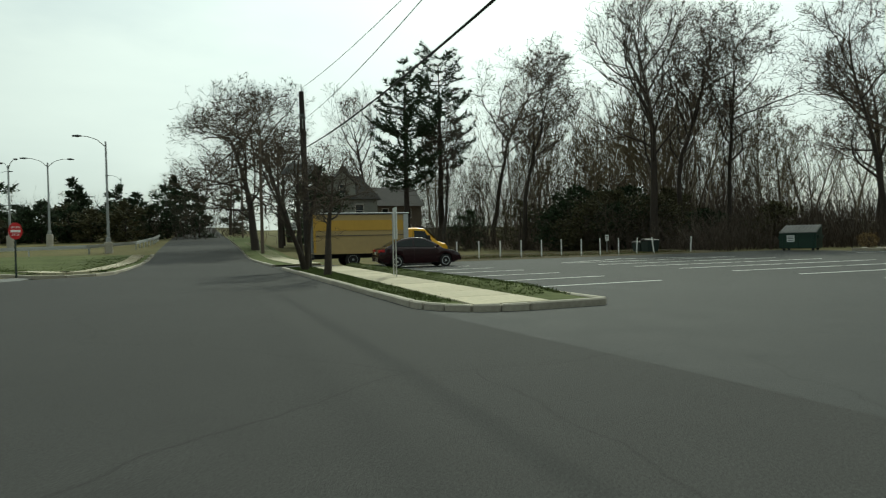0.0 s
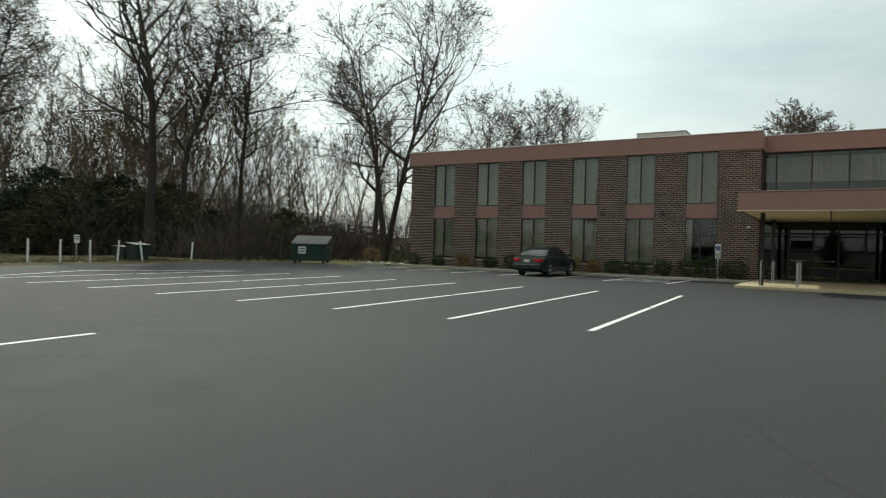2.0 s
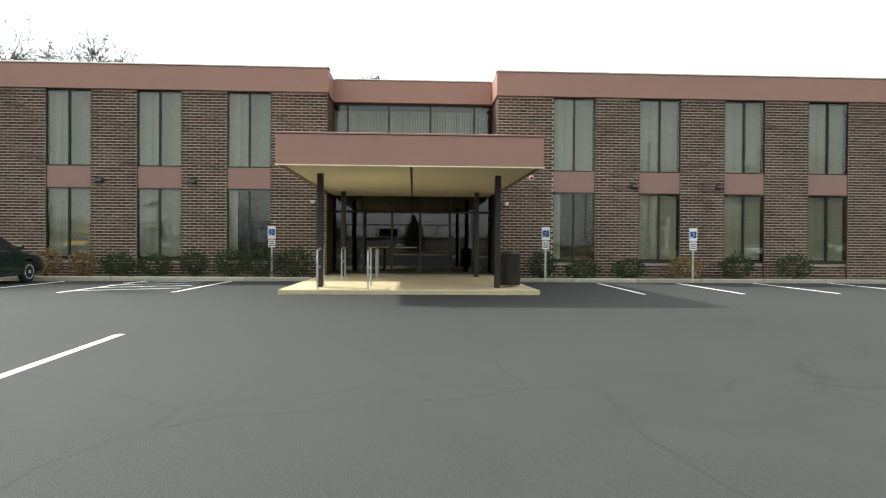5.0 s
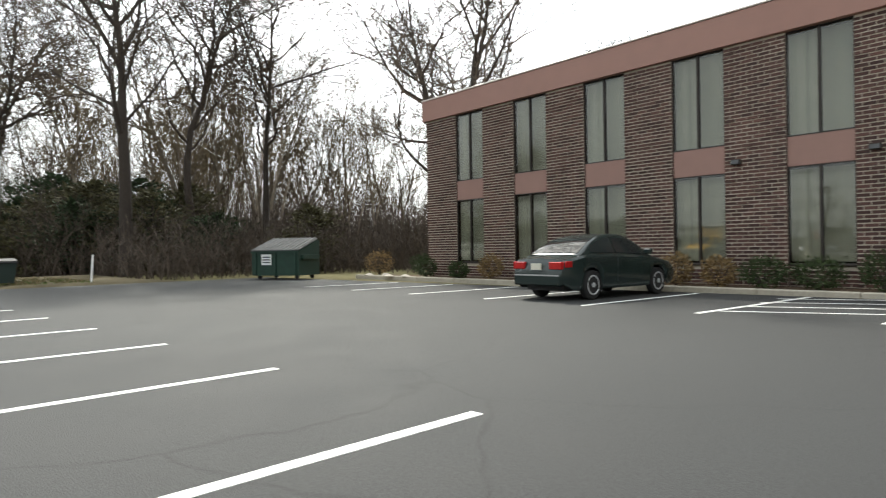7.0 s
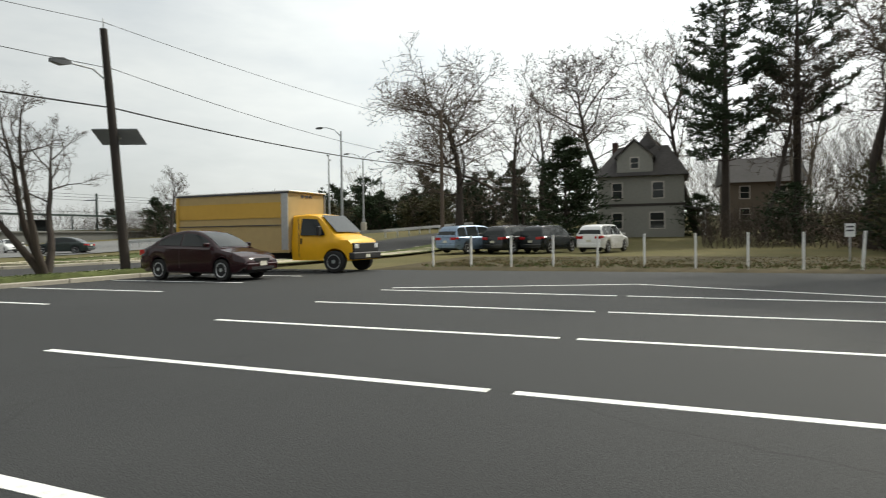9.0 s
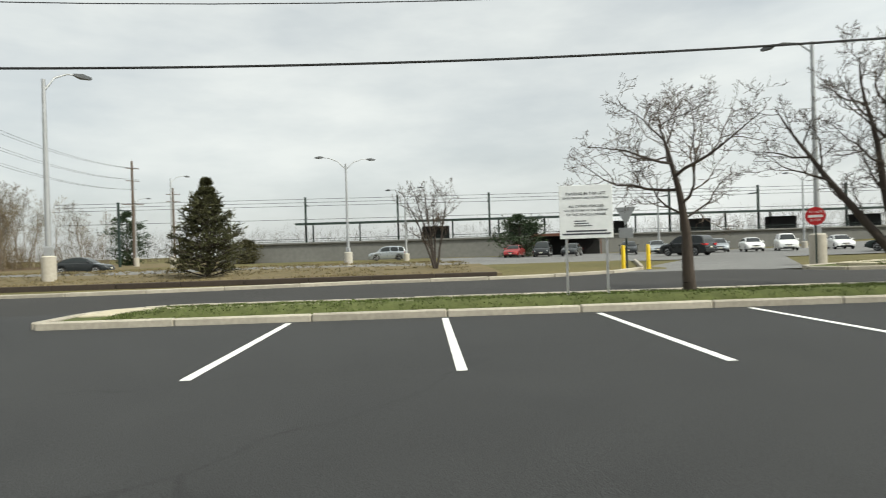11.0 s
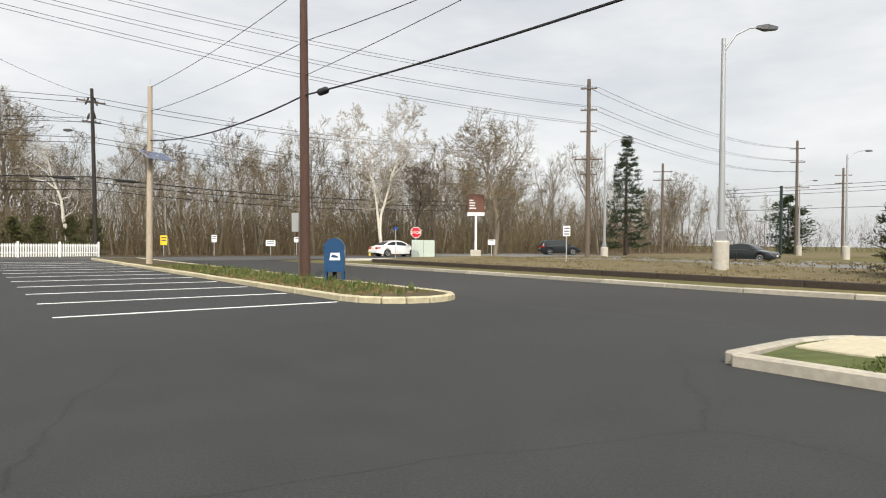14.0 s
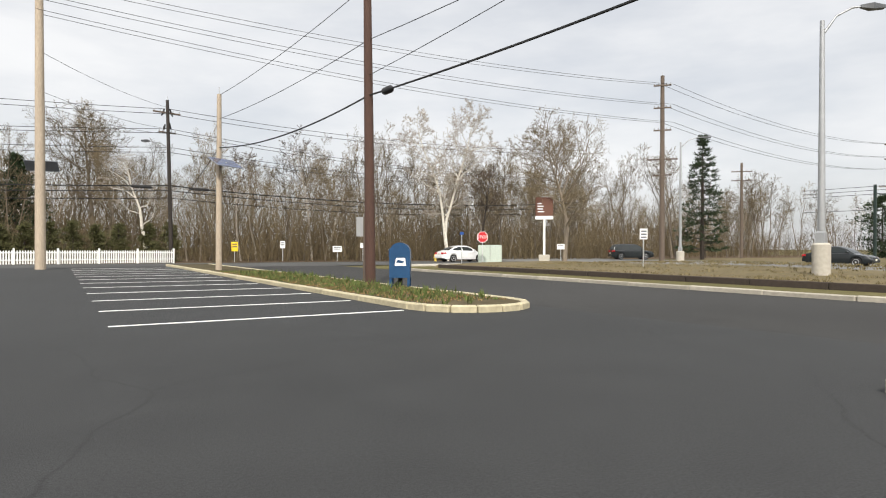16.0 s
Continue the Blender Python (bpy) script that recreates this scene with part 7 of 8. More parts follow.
# woods: a few kinds of slim tree, set many times
WOOD = [bare_tree(lab, at_ground(x, y), sd, h, M_WBARK, M_WTWIG, "woodland trees", slim=True, levels=4, kids=(5, 5, 2), min_r=0.013, **kw) for lab, x, y, sd, h, kw in (
    ("slim bare woodland tree", 44, 52, 101, 15.5, dict(trunk_r=0.16, first=0.38, limbs=12, tilt=(28, 52), rise=0.12, reach=0.30)),
    ("slim bare woodland tree", 46, 46, 103, 13.5, dict(trunk_r=0.13, first=0.34, limbs=12, tilt=(25, 48), rise=0.14, reach=0.34)),
    ("forked bare woodland tree", 48, 58, 107, 16.5, dict(trunk_r=0.17, first=0.40, limbs=8, tilt=(28, 50), rise=0.12, reach=0.28, fork=0.12, trunks=2)),
    ("crooked bare woodland tree", 52, 50, 109, 12.5, dict(trunk_r=0.12, first=0.32, limbs=11, tilt=(28, 60), rise=0.12, wild=0.2, reach=0.38, crooked=1.7)))]
rw_ = random.Random(5)


def wood_row(n, where, smin=0.75, smax=1.15):
    for k in range(n):
        x, y = where(k, n)
        copy_thing(WOOD[rw_.randrange(len(WOOD))], at_ground(x, y, rw_.uniform(0, 360), rw_.uniform(smin, smax)))


def scatter(x0, x1, y0, y1):
    return lambda k, n: (rw_.uniform(x0, x1), rw_.uniform(y0, y1))


wood_row(10, scatter(38, 58, 46, 56), 0.9, 1.25)
wood_row(24, scatter(37, 70, 56, 72), 0.95, 1.3)
wood_row(24, scatter(31, 80, 72, 105), 1.0, 1.4)
wood_row(18, scatter(47, 76, 36, 52))
wood_row(10, scatter(64, 86, 24, 34), 0.78, 0.95)
wood_row(88, lambda k, n: (-46 + 66 * (k + rw_.random()) / n, rw_.uniform(-58, -44.5)) if k < n * 0.72 else (-46 + 66 * (k + rw_.random()) / n, rw_.uniform(-64, -56)), 0.5, 0.78)
wood_row(46, lambda k, n: (-60 + 95 * (k + rw_.random()) / n, rw_.uniform(-75, -56)), 0.6, 0.9)
wood_row(34, lambda k, n: (-104 + 74 * (k + rw_.random()) / n, rw_.uniform(-58, -45)), 0.6, 0.95)
wood_row(20, lambda k, n: (-110 + 75 * (k + rw_.random()) / n, rw_.uniform(-72, -46)), 0.55, 0.8)
wood_row(8, lambda k, n: (-130 + 60 * (k + rw_.random()) / n, rw_.uniform(-60, -35)), 0.5, 0.7)
wood_row(10, scatter(-60, 0, 120, 180), 0.6, 0.9)
wood_row(8, scatter(12, 34, 100, 125), 0.8, 1.2)


def brush(name, label, n, where, h0, h1, seed, material=None, thick=0.022):
    """Undergrowth of thin upright stems with side twigs."""
    rg = random.Random(seed)
    segs, twigs = [], []
    for _ in range(n):
        x, y = where(rg)
        z = gz(x, y) - 0.05
        h = rg.uniform(h0, h1)
        p = Vector((x, y, z))
        d = Vector((rg.gauss(0, 0.22), rg.gauss(0, 0.22), 1)).normalized()
        for k in range(3):
            q = p + d * (h / 3)
            segs.append((*p, *q, thick * (1 - 0.22 * k), thick * (0.78 - 0.22 * k)))
            for _t in range(4):
                e = (d + Vector((rg.gauss(0, 0.6), rg.gauss(0, 0.6), rg.gauss(0.1, 0.3)))).normalized() * h * rg.uniform(0.15, 0.34)
                mid_ = p.lerp(q, rg.random())
                twigs.append((*mid_, *(mid_ + e), 0.012, 0.008))
            p, d = q, (d + Vector((rg.gauss(0, 0.25), rg.gauss(0, 0.25), 0))).normalized()
    ob = new(name, ribbons_into(bars_mesh(name, segs[:1], 3, material or M_BRUSH, False), segs + twigs, seed))
    return tagged(ob, label, "undergrowth", "", "stuff")


def band(x0, x1, y0, y1):
    return lambda rg: (rg.uniform(x0, x1), rg.uniform(y0, y1))


def south_band(rg):
    """Before the woods, but not in front of the hedge behind the white fence."""
    x = rg.uniform(-48, 22)
    return (x, rg.uniform(-60, -44.2)) if x < 1.5 else (x, rg.uniform(-66, -54))


brush("undergrowth", "dense brown leafless undergrowth at the wood's edge", 3000, band(31, 66, 42, 60), 1.0, 4.8, 1)
brush("wood_thicket", "dense bare saplings between the woodland trees", 1100, band(33, 95, 52, 104), 7, 15, 14, None, 0.04)
brush("undergrowth_edge", "tangled brown undergrowth beside the car park", 900, band(33, 56, 33.6, 41), 0.8, 3.2, 2)
brush("undergrowth_south", "dense reddish brown undergrowth before the woods", 4200, south_band, 0.8, 4.6, 3, M_BRUSHR, 0.024)
brush("undergrowth_west", "grey brown undergrowth along the highway", 1500, band(-110, -46, -70, -46), 1.0, 5.0, 4, M_BRUSHR)
brush("undergrowth_north", "brown undergrowth below the pines", 700, band(22, 36, 60, 80), 0.8, 3.0, 5)
brush("undergrowth_back", "brown brush behind the building", 500, band(44, 75, 28, 38), 1.0, 4.0, 6)


brush("far_woods_north", "distant bare woods as a brown haze of stems", 2200, band(20, 130, 105, 130), 9, 17, 7)
brush("far_woods_east", "distant bare woods behind the building", 1300, band(80, 120, 10, 105), 5, 10, 8)
brush("far_woods_south", "distant bare woods across the road", 3600, band(-120, 60, -95, -70), 6, 11.5, 9, M_BRUSHR, 0.05)
brush("far_woods_west", "low distant bare woods past the railway", 1500, band(-190, -150, -90, 160), 5, 9, 10)
brush("far_woods_street", "low bare woods at the end of the street", 1700, band(-95, 6, 90, 116), 2.5, 6.5, 12)


def evergreen(name, label, m, seed, H, R, form, n, material, bark=True, clump=0.22, bare=0.0, ragged=0.25, tiers=0, droop=0.0):
    """A conifer: trunk, boughs (in open whorls where tiers is given) and needle sprays on them."""
    rg = random.Random(seed)
    t = thing(name, label, "tree", m)
    segs, cen, dr, ln, wd = [(0, 0, -0.2, 0, 0, H * 0.96, H * 0.016 + 0.05, 0.03)], [], [], [], []
    boughs = int(n / 60)
    for k in range(boughs):
        u = (k + rg.random()) / boughs
        if tiers:
            u = (int(u * tiers) + rg.gauss(0.5, 0.16)) / tiers
        u = min(0.99, bare + (1 - bare) * u)
        rad = R * form(u) * rg.uniform(1 - ragged, 1 + ragged * 0.6)
        a = rg.uniform(0, 2 * math.pi)
        z = u * H
        tip = Vector((math.cos(a) * rad, math.sin(a) * rad, z + rad * (rg.uniform(-0.12, 0.3) - droop)))
        root = Vector((0, 0, max(0.1, z - rad * 0.15)))
        segs.append((*root, *tip, 0.02 + 0.02 * rad / max(R, 0.1), 0.012))
        for _ in range(60):
            s_ = (0.3 + 0.7 * rg.random() ** 0.7) if tiers else rg.random() ** 0.55
            p = root.lerp(tip, s_)
            off = Vector((rg.gauss(0, 1), rg.gauss(0, 1), rg.gauss(0, 0.22 if tiers else 0.55))) * (0.1 + (0.12 if tiers else 0.16) * rad * (0.4 + 0.6 * s_))
            cen.append(p + off)
            dr.append((tip - root).normalized() * 0.8 + Vector((rg.gauss(0, 0.6), rg.gauss(0, 0.6), rg.gauss(0.15, 0.3 if tiers else 0.5))))
            ln.append(clump * rg.uniform(0.7, 1.4))
            wd.append(clump * rg.uniform(0.22, 0.42))
    part("trunk", bars_mesh("trunk", segs, 6, M_BARK), M_BARK, t, "brown trunk and boughs")
    part("crown", blades_mesh("crown", cen, dr, ln, wd, material), material, t, "crown of needle sprays")
    return t


cone = lambda u: max(0.03, (1 - u) ** 0.8 * (0.55 + 0.45 * min(1, u * 6)))
round_form = lambda u: math.sqrt(max(0.02, 1 - (2 * u - 0.9) ** 2))
def pine(name, label, m, seed, H, R, base, whorls, material, droop=0.0, gaps=0.25, tuft=0.34, per=5, shape=lambda u: 1 - 0.8 * u):
    """An open conifer: boughs in whorls, side shoots on each bough, thin needle tufts on the shoots, dead stubs below."""
    rg = random.Random(seed)
    t = thing(name, label, "tree", m)
    bars, cen, dr, ln, wd = [(0, 0, -0.2, 0, 0, H * 0.5, H * 0.016 + 0.05, H * 0.011 + 0.03), (0, 0, H * 0.5, 0, 0, H * 0.985, H * 0.011 + 0.03, 0.02)], [], [], [], []
    for k in range(whorls):
        u = (k + rg.uniform(0.2, 0.8)) / whorls
        z0 = H * (base + (0.985 - base) * u)
        for j in range(per):
            if rg.random() < gaps:
                continue
            a = 2.4 * k + 2 * math.pi * j / per + rg.gauss(0, 0.35)
            rad = R * shape(u) * rg.uniform(0.55, 1.15)
            root, d, p = Vector((0, 0, z0)), Vector((math.cos(a), math.sin(a), 0.28 - droop)), Vector((0, 0, z0))
            n = max(3, int(rad / 0.5))
            for q in range(n):
                e = p + d.normalized() * (rad / n)
                bars.append((*p, *e, 0.014 + 0.012 * rad * (1 - q / n), 0.012 + 0.012 * rad * (1 - (q + 1) / n)))
                if q >= n * 0.22:
                    for sgn in (-1, 1):
                        sd = Vector((-d.y, d.x, 0)).normalized() * sgn * rg.uniform(0.3, 0.9) + d.normalized() * rg.uniform(0.4, 0.9) + Vector((0, 0, rg.gauss(0.1, 0.2)))
                        tip = e + sd.normalized() * rg.uniform(0.35, 0.9) * (0.4 + 0.25 * rad ** 0.5) * min(1.0, 0.15 + rad)
                        bars.append((*e, *tip, 0.012, 0.007))
                        for _ in range(12):
                            w = rg.uniform(0.1, 1.1)
                            cen.append(e.lerp(tip, w))
                            dr.append((tip - e).normalized() * 0.6 + Vector((rg.gauss(0, 0.5), rg.gauss(0, 0.5), rg.gauss(0.25, 0.4))))
                            ln.append(tuft * rg.uniform(0.7, 1.35))
                            wd.append(tuft * rg.uniform(0.12, 0.28))
                p = e
                d = d + Vector((rg.gauss(0, 0.12), rg.gauss(0, 0.12), 0.07 + rg.gauss(0, 0.06)))
    for k in range(int(26 * base)):
        z0, a, rad = H * rg.uniform(0.18, base + 0.05), rg.uniform(0, 6.28), R * rg.uniform(0.15, 0.45)
        bars.append((0, 0, z0, math.cos(a) * rad, math.sin(a) * rad, z0 + rg.uniform(-0.3, 0.3), 0.03, 0.01))
    part("trunk", bars_mesh("trunk", bars, 5, M_BARK), M_BARK, t, "brown trunk and boughs")
    part("crown", blades_mesh("crown", cen, dr, ln, wd, material), material, t, "open crown of needle tufts")
    return t


pine("juniper", "dense dark conical juniper with ragged spires on the median", pose(-10.5, 4.8, 0.22), 1, 4.3, 1.5, 0.015, 24, M_JUNIPER, 0.02, 0.06, 0.2, 12, lambda u: 0.8 + 0.9 * u if u < 0.2 else max(0.03, 0.98 * (1 - (u - 0.2) / 0.8) ** 1.05))
pine("pine_tree", "tall white pine with layered open boughs", at_ground(30.4, 80.4), 2, 26.6, 6.1, 0.36, 17, M_NEEDLE, 0.1, 0.22, 0.55, 6, lambda u: 0.62 + 0.6 * u if u < 0.5 else max(0.2, 1.35 - 0.92 * u))
pine("pine_tree", "tall ragged dark conifer beside the house", at_ground(24.0, 76.3), 3, 24.2, 5.4, 0.28, 26, M_NEEDLE, 0.16, 0.34, 0.6, 6, lambda u: 0.75 + 0.5 * u if u < 0.45 else max(0.08, 1.55 - 1.42 * u))
evergreen("cedar_tree", "broad dark green cedar beside the house", at_ground(10.6, 68.5), 5, 9.3, 3.9, lambda u: 0.75 + 0.6 * u if u < 0.35 else max(0.1, 1.36 - 1.2 * u), 9000, M_NEEDLE, clump=0.42, bare=0.06, ragged=0.5, tiers=9)
pine("spruce_tree", "narrow ragged spruce before the far woods", pose(-53.0, -37.7, 0), 6, 14.8, 2.7, 0.05, 27, M_NEEDLE, 0.42, 0.24, 0.44, 6, lambda u: max(0.12, (1 - u) ** 0.75))
evergreen("spruce_tree", "dark green spruce behind the white fence", pose(14.7, -60, 0), 7, 9.6, 3.4, cone, 7000, M_NEEDLE, clump=0.4, ragged=0.3)
evergreen("pine_tree", "far dark pine past the highway", pose(-92, -36, 0), 8, 9.0, 3.2, round_form, 4000, M_NEEDLE, clump=0.5, ragged=0.4)
evergreen("spruce_tree", "dark conifer far up the street", at_ground(-5.0, 106), 9, 9.5, 3.0, cone, 4000, M_NEEDLE, clump=0.5, ragged=0.4)
evergreen("yew_bush", "rounded dark evergreen bush before the platform", pose(-60.5, 26.0, 0), 10, 5.0, 3.4, round_form, 4000, M_NEEDLE, clump=0.4, ragged=0.3)
evergreen("yew_bush", "rounded brownish bush before the platform", pose(-72.0, -10.5, 0), 11, 3.2, 1.8, round_form, 2500, M_NEEDLE2, clump=0.35, ragged=0.3)
for k, (x, y, h) in enumerate(((34.0, 45.5, 4.2), (37.5, 43.5, 4.8), (40.5, 41.5, 3.4), (32.5, 61.0, 5.5), (28.5, 66.0, 4.5), (44.5, 37.5, 3.8), (21.5, 79.0, 4.0))):
    evergreen("holly_bush", "dark evergreen understorey bush at the wood's edge", at_ground(x, y), 20 + k, h, h * 0.55, round_form, 3000, M_NEEDLE2 if k % 2 else M_NEEDLE, clump=0.3, ragged=0.35)
for k in range(8):
    h = 2.9 + 0.35 * ((k * 5) % 4) / 3
    evergreen("arborvitae", "dark clipped arborvitae behind the white fence", pose(15.2 - 1.62 * k - (0.6 if k > 5 else 0), -48.6 - 0.2 * (k % 3), 0), 40 + k, h, 0.95, lambda u: max(0.05, (1 - u) ** 0.55 * (0.8 + 0.2 * min(1, 5 * u))), 2600, M_HEDGE, clump=0.22, ragged=0.18)
for k, (x, y, h) in enumerate(((35.5, 47.5, 5.4), (38.5, 46.0, 4.6), (35.0, 53.0, 6.4), (41.0, 47.0, 5.6), (39.0, 50.5, 6.2), (32.8, 52.5, 4.6))):
    evergreen("holly_bush", "large dark evergreen mass below the bare trees", at_ground(x, y), 300 + k, h, h * 0.58, round_form, 4200, M_NEEDLE if k % 3 else M_NEEDLE2, clump=0.36, ragged=0.3)
rp_ = random.Random(77)
for k in range(26):                     # close-set dark hedgerow at the end of the island
    x, y = -36 + 1.42 * k + rp_.uniform(-0.5, 0.5), rp_.uniform(90, 100)
    if x < -7.5 or x > 5:
        evergreen("cedar_tree", "dark scrubby evergreen in a close hedgerow", at_ground(x, y), 340 + k, rp_.uniform(3.4, 5.4), rp_.uniform(1.9, 2.6), round_form, 1500, M_NEEDLE if k % 3 else M_NEEDLE2, clump=0.55, ragged=0.4)
for k in range(26):                     # dark belt behind the highway
    x, y = -84 + 3.5 * k + rp_.uniform(-1.5, 1.5), rp_.uniform(98, 122)
    evergreen("pine_tree", "far dark pine behind the highway", at_ground(x, y), 60 + k, rp_.uniform(5.0, 8.5), rp_.uniform(2.0, 3.4), round_form if k % 3 else cone, 1100, M_NEEDLE, clump=0.75, ragged=0.55)


def shrub(x, y, w, h, material, seed, label, local=True):
    rg = random.Random(seed)
    cen, dr, ln, wd, segs = [], [], [], [], []
    for k in range(14):
        a = rg.uniform(0, 6.28)
        segs.append((0, 0, 0, math.cos(a) * w * 0.35, math.sin(a) * w * 0.35, h * rg.uniform(0.5, 0.85), 0.012, 0.006))
    for _ in range(900):
        v = Vector((rg.gauss(0, 1), rg.gauss(0, 1), rg.gauss(0, 1))).normalized() * rg.uniform(0.6, 1.0)
        p = Vector((v.x * w / 2, v.y * w / 2, h * 0.52 + v.z * h * 0.48)) * rg.uniform(0.88, 1.06)
        cen.append(p)
        dr.append(v + Vector((rg.gauss(0, 0.5), rg.gauss(0, 0.5), rg.gauss(0.2, 0.5))))
        ln.append(rg.uniform(0.06, 0.13))
        wd.append(rg.uniform(0.03, 0.06))
    t = thing("shrub", label, "shrub", (BLD if local else Matrix()) @ pose(x, y, 0.08), "shrubs along the building")
    part("woody_base", bars_mesh("woody_base", segs, 4, M_BARK), M_BARK, t)
    part("foliage", blades_mesh("foliage", cen, dr, ln, wd, material), material, t)


for k, (x, w, h, mm) in enumerate(((-13.5, 0.9, 0.8, M_SHRUB), (-11.6, 0.8, 0.6, M_SHRUB), (-9.9, 0.9, 0.9, M_DRY), (-8.0, 0.9, 0.7, M_SHRUB), (-6.6, 1.0, 0.9, M_SHRUB), (-4.3, 0.8, 0.6, M_SHRUB), (-2.9, 0.9, 0.9, M_DRY), (-1.7, 0.9, 0.8, M_DRY),
                                   (-0.6, 1.1, 0.8, M_SHRUB), (0.6, 1.2, 0.75, M_SHRUB), (1.9, 0.9, 0.9, M_SHRUB), (3.1, 1.3, 1.0, M_SHRUB), (4.1, 1.4, 1.05, M_SHRUB), (5.2, 1.3, 1.0, M_SHRUB), (13.6, 1.0, 0.9, M_SHRUB), (15.0, 1.3, 0.6, M_SHRUB), (16.6, 1.2, 0.7, M_SHRUB), (18.6, 1.2, 0.8, M_DRY), (20.4, 1.1, 0.9, M_SHRUB), (22.5, 1.2, 0.9, M_SHRUB))):
    shrub(x, -0.85, w, h, mm, 200 + k, "low green shrub in the planting bed" if mm is M_SHRUB else "dry brown shrub in the planting bed")
shrub(-17.0, -0.6, 1.3, 1.1, M_DRY, 230, "rounded brown shrub at the building corner")
shrub(-16.0, 1.0, 1.2, 0.9, M_SHRUB, 231, "rounded green shrub at the building corner")
for k in range(4):
    st_ = thing("stone", "pale rounded field stone at the bed edge", "stone", BLD @ pose(-16.6 + 0.9 * k + random.uniform(-0.1, 0.1), -1.5 + 0.3 * math.sin(k * 2.0), 0.09, 0, 0, 40 * k), "bed stones")
    rg = random.Random(k)
    pr = [(0.02, 0), (0.15 * rg.uniform(0.8, 1.2), 0.0), (0.18 * rg.uniform(0.8, 1.2), 0.04), (0.12, 0.09 * rg.uniform(0.8, 1.3)), (0.03, 0.12)]
    part("boulder", Shape().lathe(pr, 9), M_STONE, st_, "", 50)


def tufts(name, label, n, where, h, seed, material=M_BLADE, z=0.1, wd=0.02):
    rg = random.Random(seed)
    cen, dr, ln, w_ = [], [], [], []
    for _ in range(n):
        x, y = where(rg)
        for _k in range(7):
            cen.append((x + rg.gauss(0, 0.06), y + rg.gauss(0, 0.06), (mound_z(x, y) if z is None else gz(x, y) + z)))
            dr.append((rg.gauss(0, 0.45), rg.gauss(0, 0.45), 1))
            ln.append(h * rg.uniform(0.5, 1.4))
            w_.append(wd * rg.uniform(0.7, 1.5))
    return tagged(new(name, blades_mesh(name, cen, dr, ln, w_, material)), label, "grass", "", "stuff")


def beside_pavement(rg):
    y = rg.uniform(8.2, 28.6)
    west = (2.4, pave_x(y) - 0.78)
    east = (pave_x(y) + 0.78, 5.42)
    a, b = west if rg.random() < (west[1] - west[0]) / (west[1] - west[0] + max(0.05, east[1] - east[0])) else east
    return rg.uniform(a, max(a + 0.02, b)), y


tufts("grass_south", "ragged green grass tufts in the verge", 700, band(3.1, 5.3, -20, -1.4), 0.09, 1)
tufts("dead_grass_south", "dead straw grass in the verge", 1300, band(3.1, 5.3, -20, -1.4), 0.06, 11, M_DRY)
tufts("weeds_south", "taller bright green weed clumps in the verge", 150, band(3.1, 5.3, -18, -0.6), 0.2, 12, M_BLADE, 0.1, 0.03)
tufts("grass_north", "short green grass in the verge", 2600, beside_pavement, 0.045, 2, M_BLADE, None)
tufts("grass_median", "dead pale grass on the median bank", 2600, band(-16, -7.6, -18, 16), 0.09, 3, M_STRAW, 0.24, 0.03)
tufts("grass_island_blades", "short green grass on the island", 1600, lambda rg: (lambda y: (-5.7 + (island_back(y) + 6.1) * rg.random(), y))(rg.uniform(31, 56)), 0.08, 4, M_BLADE, 0.14, 0.03)
tufts("grass_fence", "rough grass along the post fence", 1300, band(12.5, 31, 32.1, 40), 0.10, 5, M_STRAW, 0.09, 0.03)
tufts("green_grass_fence", "green grass tufts along the post fence", 1300, band(12.5, 31, 32.0, 40), 0.08, 15, M_BLADE, 0.08, 0.03)

# ---------------------------------------------------------------- post fence
posts = [13.0 + 1.46 * k + (0.05 if k > 5 else 0) for k in range(11)] + [30.82]
for k, x in enumerate(posts):
    lean = (0, 0) if k < 9 else ((0, -9) if k == 10 else (2, 3))
    f_ = thing("fence_post", "thin white fence post" if lean == (0, 0) else "leaning thin white fence post", "fence post", pose(x, 32.6, 0.07, lean[0], lean[1], 0), "white fence posts")
    part("stake", Shape().box(-0.035, 0.035, -0.03, 0.03, -0.2, 1.06, 0.006), M_WHITE, f_)
    part("cap", Shape().box(-0.04, 0.04, -0.035, 0.035, 1.06, 1.085, 0.005), M_WHITE, f_)
small_sign(26.6, 36.5, 0, 1.3, 0.3, 0.45, M_SIGNW, "small white sign on thin post by the wood", 2, None, 0.1)

# white picket fence across the road
pk = thing("picket_fence", "white picket fence in front of arborvitae", "fence", pose(3.6, -43.7, -0.05, 0, 0, 7.5))
for z in (0.3, 0.8):
    part("rail", Shape().box(0, 13.2, 0.0, 0.04, z, z + 0.08), M_WHITE, pk)
pm_ = Shape().add([(0, -0.02, 0.05), (0.09, -0.02, 0.05), (0.09, -0.02, 0.95), (0.045, -0.02, 1.03), (0, -0.02, 0.95), (0, 0, 0.05), (0.09, 0, 0.05), (0.09, 0, 0.95), (0.045, 0, 1.03), (0, 0, 0.95)],
                  [(0, 1, 2, 3, 4), (9, 8, 7, 6, 5), (0, 5, 6, 1), (1, 6, 7, 2), (2, 7, 8, 3), (3, 8, 9, 4), (4, 9, 5, 0)]).mesh("picket", M_WHITE)
for k in range(84):
    part("picket", pm_, M_WHITE, pk, m=pose(0.157 * k, 0, 0))
for k in range(6):
    part("fence_post", Shape().box(2.6 * k, 2.6 * k + 0.12, 0.0, 0.12, 0, 1.15, 0.01), M_WHITE, pk)

